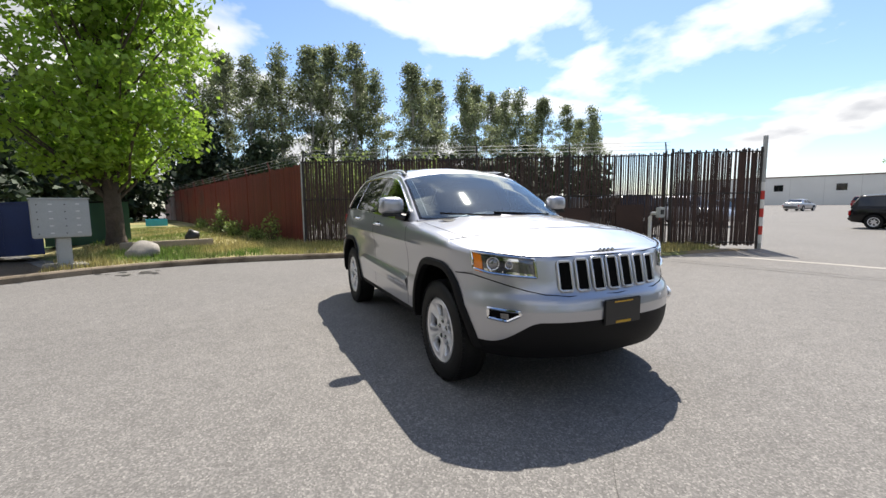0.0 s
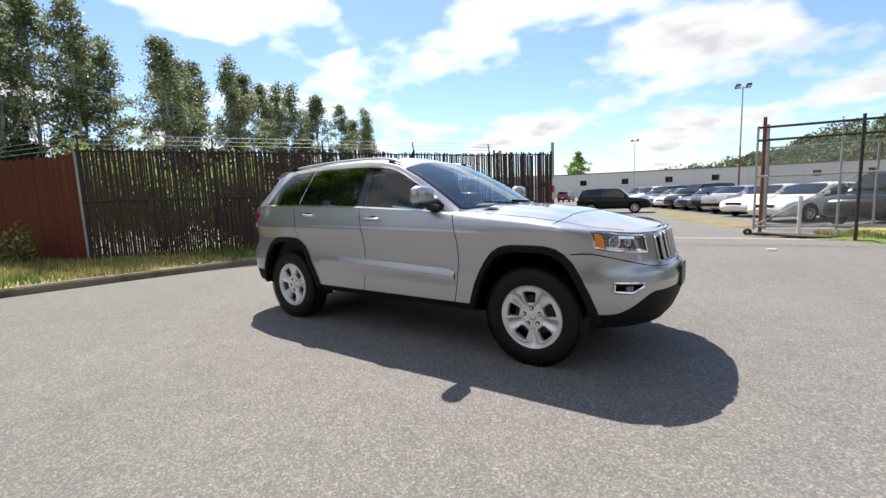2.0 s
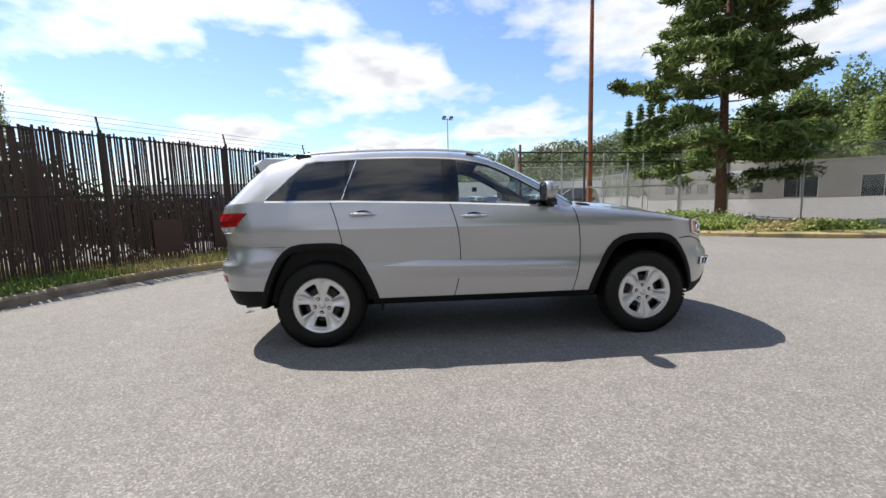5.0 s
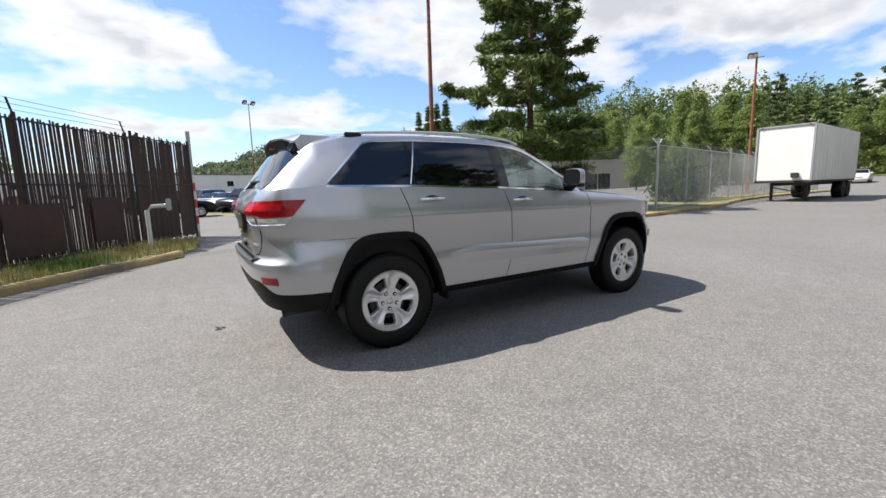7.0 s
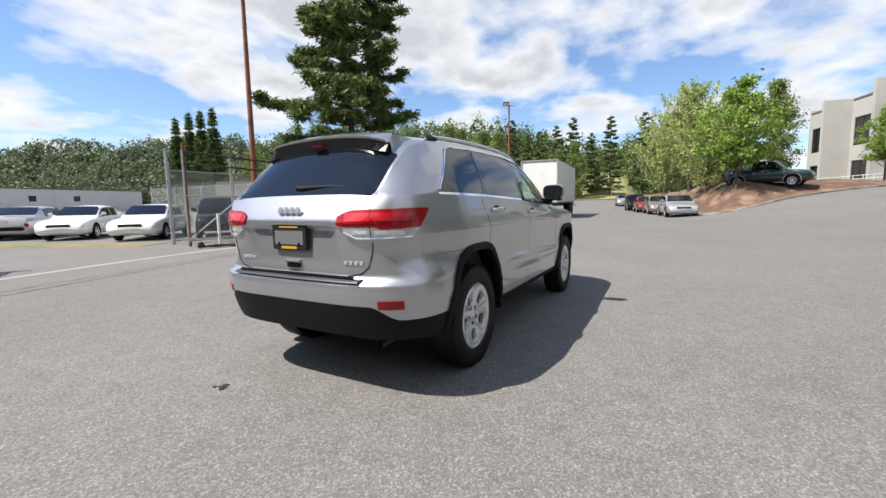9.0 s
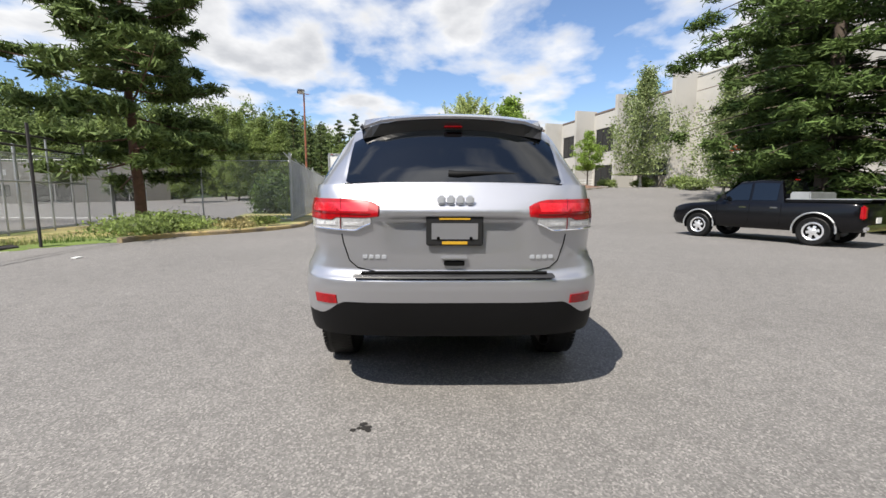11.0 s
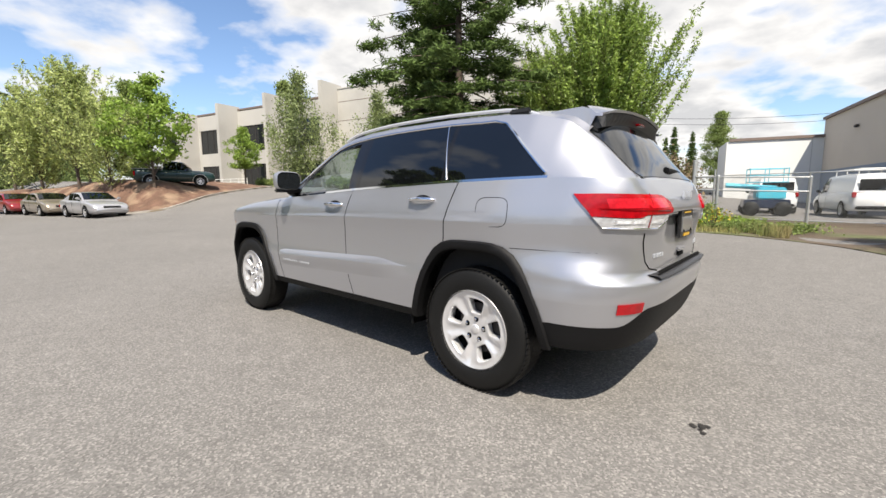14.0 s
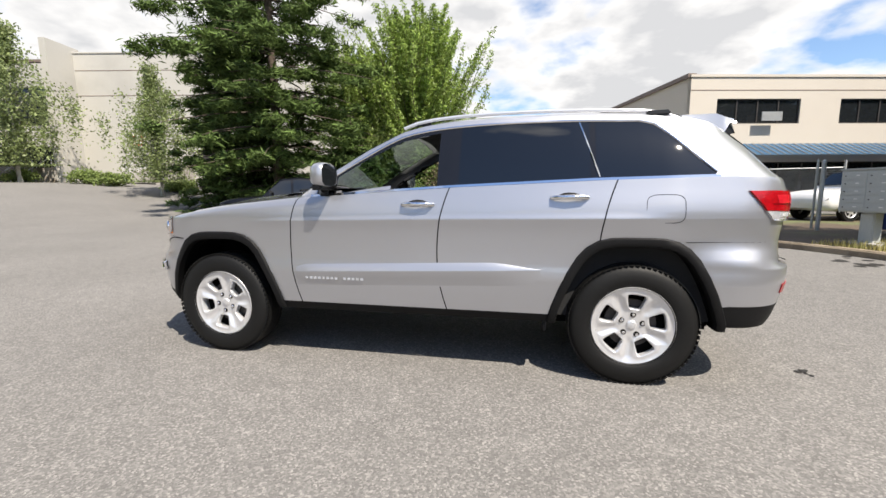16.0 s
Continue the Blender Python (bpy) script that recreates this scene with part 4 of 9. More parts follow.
def suv_tub_y(x, z):
    if x > -1.97:
        return suv_w(z) * suv_tuck(x, z)
    k = min(1.0, (x + 1.97) / (suv_rear(z) + 1.97))
    return suv_w(z) * (1 - k * k) ** (1 / suv_corner(z)) * suv_tuck(x, z)


# windows and roof
def suv_roofline(x):
    return ip(x, [-2.31, -2.25, -2.1, -1.92, -1.72, -1.5, -1.1, -.6, -.3, -.1, .05, .3, .55, .80], [1.27, 1.31, 1.46, 1.60, 1.655, 1.675, 1.69, 1.69, 1.68, 1.655, 1.62, 1.50, 1.355, 1.19])


def suv_crown(x):
    return ip(x, [-2.31, -2.25, -2.15, -2.05, -1.97, -1.9, -1.6, -1.1, -.6, -.2, .1, .3, .55, .8, 1.0], [1.27, 1.37, 1.51, 1.63, 1.70, 1.715, 1.745, 1.765, 1.765, 1.745, 1.68, 1.595, 1.475, 1.335, 1.215])


def suv_roof_y(x):
    y = ip(x, [-2.31, -2.2, -1.95, -1.6, -1.1, -.3, .05, .3, .55, .80], [.63, .63, .62, .645, .66, .67, .69, .725, .765, .80])
    return min(y, suv_belt_y(x) - .004) if x < -1.9 else y


def suv_belt_y(x):
    if x < -.3:
        return suv_tub_y(x, suv_top(x) - .004) - .008
    return ip(x, [-.3, .5, .8], [.878, .868, .84])


def suv_side(x, z, out=0.0):
    b, t = suv_top(x) - .015, suv_roofline(x)
    k = min(1.0, max(0.0, (z - b) / max(.02, t - b)))
    y = suv_belt_y(x) + (suv_roof_y(x) - suv_belt_y(x)) * (0.72 * k + 0.28 * k ** 2.5)
    return (x, y + out, z)


def suv_roof(x, f, out=0.0):
    """A point of windscreen, roof or rear window: f from -1 to 1 across."""
    if x > .80:
        h = max(0.0, (1.0 - x) / .2)
        ye, ze = .80 * h ** 0.5, 1.19 + .025 * (1 - h)
    else:
        ye, ze = suv_roof_y(x), suv_roofline(x)
    p = 2.2 if x > .1 else 2.6
    return (x, ye * f, ze + (suv_crown(x) - ze) * (1 - abs(f) ** p) + out)


def side_strip(x0, x1, low, high, out, n, rows, sgn):
    """A patch of the glasshouse side between two lines."""
    pts = []
    for i in range(n + 1):
        x = x0 + (x1 - x0) * i / n
        a, b = low(x), high(x)
        row = []
        for k in range(rows + 1):
            p = suv_side(x, a + (b - a) * k / rows, out)
            row.append((p[0], p[1] * sgn, p[2]))
        pts.append(row)
    return pts


def face_out(bm):
    """Turns every face of an open shell away from the middle of the car."""
    bm.normal_update()
    for f in bm.faces:
        if f.normal.dot(f.calc_center_median() - Vector((-.6, 0, .9))) < 0:
            f.normal_flip()
    return bm


def glass_part(name, bm, material, suv, label):
    ob = part(name, bm, material, suv, label, smooth=True)
    b = bmesh.new()
    b.from_mesh(ob.data)
    face_out(b)
    b.to_mesh(ob.data)
    b.free()
    return ob


ARCH = [(.515, .375), (.51, .42), (.49, .49), (.45, .60), (.40, .71), (.345, .805), (.29, .868), (.225, .908), (.15, .926), (.07, .93)]


def arch_top(d):
    return ip(d, [a for a, _ in ARCH[:0:-1]], [b for _, b in ARCH[:0:-1]])


def build_suv_shell(suv):
    cuts = (.79, -.28, -1.29)
    cols = [("f", radians(a)) for a in np.linspace(0, 90, 31)]
    xs = sorted(set([round(v, 4) for v in np.linspace(1.66, -1.97, 112)[1:-1] if min(abs(v - c) for c in cuts) > .012]
                    + [c + d for c in cuts for d in (-.004, .004)]), reverse=True)
    cols += [("s", v) for v in xs]
    cols += [("r", radians(a)) for a in np.linspace(90, 0, 31)]
    low = [.30, .335, .37, .40, .436, .443, .48, .52, .56, .60, .64, .66, .68, .70, .72, .74, .757, .775, .81, .85, .90, .95]
    frac = [.14, .27, .285, .315, .34, .39, .43, .485, .6, .75, .92, 1.0]
    rows = []
    for col in cols:
        x_ref = suv_point(col, 1.0)[0]
        top = suv_top(x_ref)
        # the lower trim line dips and rises round the ends
        px, py, _ = suv_point(col, .5)
        zb, zlo = .425, .37
        if col[0] == "f":
            zb = .44 + .15 * S((.80 - py) / .25)
            zlo = .335
        elif col[0] == "r":
            zb = .530 + .085 * S((.78 - py) / .18)
            zlo = .40
        elif px < -1.6:
            zb, zlo = .525, .385
        zl = []
        for z in low:
            if z < .438:
                zl.append(zlo + (z - .30) / .136 * (zb - .0035 - zlo))
            elif z < .655:
                zl.append(zb + .0035 + (z - .443) / (.66 - .443) * (.66 - zb - .0035))
            else:
                zl.append(z)
        zs = zl + [.95 + (top - .95) * f for f in frac]
        pts = [list(suv_point(col, z)) for z in zs]
        front = S((x_ref - .55) / .3)
        for k, pull in ((-2, .012), (-1, .045)):
            pts[k][1] *= 1 - pull * front
            if col[0] == "f":
                pts[k][0] -= pull * .7 * front
        rows.append(pts)
    nl = len(rows[0])
    groups = {}

    def in_arch(x, z):
        for xc in (1.435, -1.457):
            d = abs(x - xc) / .945
            if d < .51 and z < .42 + (arch_top(d) - .42) * .945:
                return True
        return False

    for sgn in (1, -1):
        side = "left" if sgn > 0 else "right"
        for i in range(len(cols) - 1):
            for k in range(nl - 1):
                quad = [rows[i][k], rows[i + 1][k], rows[i + 1][k + 1], rows[i][k + 1]]
                cx, cy, cz = (sum(q[a] for q in quad) / 4 for a in range(3))
                if in_arch(cx, cz):
                    continue
                if cols[i][0] == cols[i + 1][0] == "s" and cz > .44 and cols[i][1] - cols[i + 1][1] < .0085:
                    name = f"gap_{side}_{round(cols[i][1], 1)}"
                elif cols[i][0] == "s" and -1.0 < cx < .98 and k < 5:
                    name = "sill_" + side
                elif cols[i][0] == "s" and -1.29 < cx < .79 and k == 4:
                    name = f"gap_{side}_sill"
                elif cx > 1.7 and k < 5:
                    name = "front_valance"
                elif cx < -1.7 and k < 5:
                    name = "rear_valance"
                elif cx > 1.62 and cz < .85:
                    name = "front_bumper"
                elif cx < -1.9 and cz < (.90 if cy > .60 else .772):
                    name = "rear_bumper"
                elif cols[i][0] == "r" and cy < .60 and cz > .772:
                    name = "liftgate"
                elif cols[i][0] == "s" and -.28 < cx - .03 < .80:
                    name = "front_door_" + side
                elif cols[i][0] == "s" and -1.29 < cx < -.2:
                    name = "rear_door_" + side
                else:
                    name = "fender_" + side if cx > .6 else ("quarter_panel_" + side if cx < -.9 else "panel")
                groups.setdefault(name, []).append([(q[0], q[1] * sgn, q[2]) for q in (quad if sgn < 0 else quad[::-1])])
    names = {"panel": ("body_shell", M["silver"]), "fender_left": ("front_fender", M["silver"]), "fender_right": ("front_fender", M["silver"]), "front_valance": ("front_valance", M["black_plastic"]),
             "rear_valance": ("rear_valance", M["black_plastic"]), "front_bumper": ("front_bumper", M["silver"]), "rear_bumper": ("rear_bumper", M["silver"]),
             "liftgate": ("liftgate", M["silver"])}
    turns = {}
    for quads in groups.values():
        for q in quads:
            nv = (Vector(q[2]) - Vector(q[0])).cross(Vector(q[3]) - Vector(q[1]))
            for p in {(round(p[0], 3), round(p[1], 3), round(p[2], 3)) for p in q}:
                turns[p] = turns.get(p, Vector((0, 0, 0))) + nv
    for key, quads in groups.items():
        stem = key.rsplit("_", 1)[0]
        name, mat_ = ("panel_gap", M["well"]) if key.startswith("gap") else names.get(key, (stem, M["black_plastic"] if stem == "sill" else M["silver"]))
        index, verts, faces = {}, [], []
        for q in quads:
            f = []
            for p in q:
                kk = (round(p[0], 4), round(p[1], 4), round(p[2], 4))
                if kk not in index:
                    index[kk] = len(verts)
                    verts.append((p[0], p[1] * (.994 if key.startswith("gap") else 1), p[2]))
                if index[kk] not in f:
                    f.append(index[kk])
            if len(f) > 2:
                faces.append(f)
        ob = mesh_object(name, verts, faces, mat_, smooth=True)
        ob.parent = suv
        if mat_ is M["silver"]:
            ob.data.normals_split_custom_set_from_vertices([turns[(round(v[0], 3), round(v[1], 3), round(v[2], 3))].normalized() for v in verts])
        if mat_ is M["black_plastic"]:
            ob["label"] = "unpainted black plastic"
    # bonnet
    bm = bmesh.new()
    hood = []
    for col, pts in zip(cols, rows):
        x, y, z = pts[-1]
        if x < .74 or col[0] == "r":
            continue
        crown = ip(x, [.7, 1.5, 2.0, 2.3], [.055, .05, .026, .004])
        row = []
        for k in range(25):
            f = -1 + k / 12
            bulge = .012 * S((.62 - abs(f)) / .10) * S((2.1 - x) / .5)
            row.append((x, y * f, z + crown * (1 - abs(f) ** 2.4) + bulge))
        hood.append(row)
    grid_mesh(bm, hood[1:])
    part("bonnet", bm, M["silver"], suv, smooth=True)
    # floor pan
    part("underbody", box(3.6, 1.5, .12, (-.15, 0, .33), .03), M["well"], suv)
    part("firewall", box(.06, 1.5, .7, (1.0, 0, .4)), M["well"], suv)
    part("rear_inner_panel", box(.05, 1.4, .85, (-2.2, 0, .4)), M["well"], suv)


def build_suv_top(suv):
    # roof with pillars; the screens and front side windows are open
    faces_in = bmesh.new()
    xs = list(np.linspace(1.0, .8, 6)) + list(np.linspace(.77, .1, 24)) + list(np.linspace(.06, -1.9, 50)) + list(np.linspace(-1.93, -2.31, 18))
    fr = [-1 + k / 16 for k in range(33)]
    rows = [[suv_roof(x, f) for f in fr] for x in xs]
    vs = [[faces_in.verts.new(p) for p in r] for r in rows]
    for i in range(len(xs) - 1):
        for k in range(32):
            xm, fm = (xs[i] + xs[i + 1]) / 2, (fr[k] + fr[k + 1]) / 2
            if .17 < xm < .93 and abs(fm) < .89:
                continue
            faces_in.faces.new((vs[i][k], vs[i][k + 1], vs[i + 1][k + 1], vs[i + 1][k]))
    bmesh.ops.remove_doubles(faces_in, verts=faces_in.verts, dist=.001)
    part("roof", faces_in, M["silver"], suv, smooth=True)
    for sgn in (1, -1):
        bm = bmesh.new()
        xs2 = list(np.linspace(.79, -2.3, 104))
        rr = [[(p[0], p[1] * sgn, p[2]) for p in (suv_side(x, suv_top(x) - .03 + (suv_roofline(x) - suv_top(x) + .03) * k / 12) for k in range(13))] for x in xs2]
        v2 = [[bm.verts.new(p) for p in r] for r in rr]
        for i in range(len(xs2) - 1):
            for k in range(12):
                xm = (xs2[i] + xs2[i + 1]) / 2
                zm = (rr[i][k][2] + rr[i + 1][k + 1][2]) / 2
                if -.22 < xm < .60 and suv_top(xm) + .022 < zm < suv_roofline(xm) - .058:
                    continue
                bm.faces.new((v2[i][k], v2[i + 1][k], v2[i + 1][k + 1], v2[i][k + 1]))
        part("window_frame", bm, M["silver"], suv, smooth=True)
        # panes
        lo = lambda x: suv_top(x) + .012
        hi = lambda x: suv_roofline(x) - .045

        def hi_rear(x):
            return min(hi(x), ip(x, [-1.88, -1.84, -1.58, -1.5], [1.315, 1.35, 1.60, 1.66]))

        for nm, x0, x1, h, mt, lb in (("front_side_window", -.235, .62, hi, M["side_glass"], "clear glass"), ("rear_side_window", -1.18, -.37, hi, M["tint"], "dark tinted glass"),
                                      ("quarter_window", -1.875, -1.215, hi_rear, M["tint"], "dark tinted glass")):
            if nm == "front_side_window" and sgn > 0:
                continue  # the driver's pane is wound down
            b = bmesh.new()
            grid_mesh(b, side_strip(x0, x1, lo, h, .006, 26, 8, sgn))
            glass_part(nm, b, mt, suv, lb)
        b = bmesh.new()
        grid_mesh(b, side_strip(.50, .655, lo, hi, .005, 8, 6, sgn))
        part("mirror_corner", b, M["gloss_black"], suv, "black corner panel behind the mirror", smooth=True)
        b = bmesh.new()
        grid_mesh(b, side_strip(-.24, .52, lambda x: hi(x) - .026, hi, .005, 20, 2, sgn))
        part("window_seal", b, M["gloss_black"], suv, smooth=True)
        for x0, x1 in ((-.385, -.225), (-1.225, -1.17)):
            b = bmesh.new()
            grid_mesh(b, side_strip(x0, x1, lo, hi, .0045, 4, 8, sgn))
            part("pillar_cover", b, M["gloss_black"], suv, "gloss black pillar", smooth=True)
        part("window_divider", tube([tuple(v * (sgn if i == 1 else 1) for i, v in enumerate(suv_side(-1.235 + .115 * k / 6, suv_top(-1.2) + .02 + .345 * k / 6, .010))) for k in range(7)], .004, 6), M["chrome"], suv, "thin bright strip", smooth=True)
        # bright strips under and round the windows
        b = bmesh.new()
        grid_mesh(b, side_strip(-1.9, .70, lambda x: suv_top(x) - .001, lambda x: suv_top(x) + .014, .010, 60, 2, sgn))
        part("belt_moulding", b, M["chrome"], suv, "bright metal strip", smooth=True)
        b = bmesh.new()
        path = [(x, z) for x, z in ((.62, suv_roofline(.62) - .04), (.45, 0), (.25, 0), (.05, 0), (-.2, 0), (-.6, 0), (-1.1, 0), (-1.4, 0), (-1.52, 0))]
        path = [(x, hi(x) + .004) for x, _ in path] + [(-1.60, hi_rear(-1.60)), (-1.72, hi_rear(-1.72)), (-1.84, hi_rear(-1.84)), (-1.885, 1.31)]
        line = smooth_line([(*suv_side(x, z, .008),) for x, z in path], .06)
        tube([(p.x, p.y * sgn, p.z) for p in line], .008, 6, b)
        part("window_moulding", b, M["chrome"], suv, "bright metal strip", smooth=True)
        # roof rail
        b = bmesh.new()
        pts = [(-1.72, .60, 1.655), (-1.62, .605, 1.693), (-1.5, .612, 1.708), (-1.0, .622, 1.727), (-.5, .628, 1.725), (-.15, .632, 1.703), (.0, .64, 1.674), (.06, .645, 1.65)]
        tube([(p.x, p.y * sgn, p.z) for p in smooth_line(pts, .08)], .012, 8, b)
        rail = part("roof_rail", b, M["alloy"], suv, "satin silver roof rail", smooth=True)
        for xx, zz in ((-1.60, 1.672), (-.06, 1.665)):
            part("rail_foot", box(.14, .030, .034, (xx, .617 * sgn, zz), .010), M["plate_black"], rail, "black rail foot")
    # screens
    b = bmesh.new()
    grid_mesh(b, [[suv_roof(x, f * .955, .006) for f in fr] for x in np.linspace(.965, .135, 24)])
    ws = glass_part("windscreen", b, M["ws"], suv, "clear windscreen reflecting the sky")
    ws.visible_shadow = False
    b = bmesh.new()
    for x0, x1, f0, f1 in ((.97, .925, -1, 1), (.165, .125, -1, 1)):
        grid_mesh(b, [[suv_roof(x, f * .965, .003) for f in fr] for x in np.linspace(x0, x1, 4)])
    for s in (1, -1):
        grid_mesh(b, [[suv_roof(x, s * f, .003) for f in (.88, .90, .93, .96, .985)] for x in np.linspace(.93, .135, 24)])
    part("windscreen_surround", b, M["gloss_black"], suv, smooth=True)
    b = bmesh.new()
    grid_mesh(b, [[(x, y, z) for x, y, z in (suv_roof(xx, f * .97, .006) for f in fr)] for xx in np.linspace(-2.02, -2.30, 18)])
    glass_part("rear_window", b, M["tint"], suv, "dark tinted rear window")
    # spoiler over the rear window
    b = bmesh.new()
    sec = []
    for k in range(21):
        y = -.545 + 1.09 * k / 20
        e = S((.545 - abs(y)) / .10)
        xe = -2.045 - .045 * e - .025 * (1 - (y / .545) ** 2)
        zt = max(suv_roof(-1.86, y / suv_roof_y(-1.86))[2], suv_crown(-1.86) - .040 * (abs(y) / .545) ** 2.2) + .006
        ze = zt - .042 - .012 * (1 - e)
        sec.append([(-1.76, y, suv_roof(-1.76, y / suv_roof_y(-1.76))[2] + .003), (-1.98, y, zt - .004), (xe + .03, y, ze + .010), (xe, y, ze), (xe + .008, y, ze - .013), (-2.07, y, ze - .07 - .01 * e), (-1.98, y, ze - .09)])
    grid_mesh(b, [[s[i] for s in sec] for i in range(5)])
    part("spoiler", b, M["silver"], suv, smooth=True)
    b = bmesh.new()
    grid_mesh(b, [[(s[i][0] + .003, s[i][1], s[i][2] - .004) for s in sec] for i in (4, 5, 6)])
    for s, q in ((sec[0], 1), (sec[-1], -1)):
        b.faces.new([b.verts.new((p[0], p[1] + .004 * q, p[2] - .004)) for p in (s[2], s[3], s[4], s[5], s[6])])
    for sgn in (1, -1):
        cheek = []
        for k in range(9):
            x = -1.76 - .31 * k / 8
            top = ip(-x, [-p[0] for p in sec[0][:4]], [p[2] for p in sec[0][:4]])
            low = min(top - .012, max(suv_roof(x, .985)[2] - .01, top - .016 if x < -2.0 else 0))
            cheek.append([(x, .545 * sgn, top), (x, .550 * sgn, (top + low) / 2), (x, .556 * sgn, low)])
        c = bmesh.new()
        grid_mesh(c, cheek)
        part("spoiler_cheek", c, M["silver"], suv, smooth=True)
    part("spoiler_underside", b, M["plate_black"], suv, "black underside")
    part("brake_light", box(.03, .11, .014, (-2.100, 0, 1.615), .005), M["red_deep"], suv, "small dark red high brake lens")
    # rear wiper
    b = bmesh.new()
    tube([(-2.268, .03, 1.335), (-2.276, -.02, 1.333), (-2.272, -.12, 1.338), (-2.262, -.26, 1.340), (-2.256, -.42, 1.334)], .024, 8, b, .007)
    tube([(-2.262, -.06, 1.322), (-2.254, -.44, 1.322)], .007, 6, b)
    part("rear_wiper", b, M["black_plastic"], suv, smooth=True)
    # front wipers and cowl
    b = bmesh.new()
    grid_mesh(b, [[(x, y * (1 if x < 1.0 else .96), z) for x, y, z in ((1.05, yy, 1.185), (.99, yy, 1.20), (.93, yy, 1.205))] for yy in np.linspace(-.66, .66, 12)])
    part("cowl", b, M["black_plastic"], suv)
    for y0 in (-.35, .2):
        b = bmesh.new()
        tube([(.99, y0 + .3, 1.225), (.95, y0 - .3, 1.255)], .008, 6, b)
        part("front_wiper", b, M["black_plastic"], suv)


def front_patch(a0, a1, z0, z1, out, n=14, rows=6, sgn=1, rear=False):
    """A patch of nose or tail between two plan angles, the second fixed or by height; z0 and z1 take 0..1 along it."""
    pts = []
    for i in range(n + 1):
        u = i / n
        row = []
        for k in range(rows + 1):
            z = z0(u) + (z1(u) - z0(u)) * k / rows
            a = radians(a0 + ((a1(z) if callable(a1) else a1) - a0) * u)
            v = a
            if rear and z > 1.0 and u < .5:
                # keep the inner end upright where the corner grows squarer with height
                v = a + (math.asin(math.sin(a) ** (suv_corner(z) / suv_corner(1.1))) - a) * (1 - 2 * u)
            p = suv_point(("r" if rear else "f", v), z)
            cx, cy = (p[0] + 1.6, p[1]) if rear else (p[0] - 1.3, p[1])
            d = math.hypot(cx, cy)
            row.append((p[0] + cx / d * out, (p[1] + cy / d * out) * sgn, z))
        pts.append(row)
    return pts


def patch_part(name, args, out, material, suv, label="", sgn=1, rear=False, t=.012, n=14, rows=6):
    b = bmesh.new()
    top = grid_mesh(b, front_patch(*args, out, n, rows, sgn, rear))
    low = grid_mesh(b, front_patch(*args, out - t, n, rows, sgn, rear))
    rim = [[r[0] for r in v] + v[-1][1:] + [r[-1] for r in v[::-1]][1:] + v[0][::-1][1:-1] for v in (top, low)]
    for k in range(len(rim[0])):
        k2 = (k + 1) % len(rim[0])
        b.faces.new((rim[0][k], rim[0][k2], rim[1][k2], rim[1][k]))
    return part(name, b, material, suv, label, smooth=True)


def frame_loop(args, out, r, sgn=1, rear=False, n=14):
    a0, a1, z0, z1 = args
    g = front_patch(a0, a1, z0, z1, out, n, 6, sgn, rear)
    return [p[0] for p in g] + [q for q in g[-1][1:]] + [p[-1] for p in g[::-1]][1:] + [q for q in g[0][::-1]][1:]


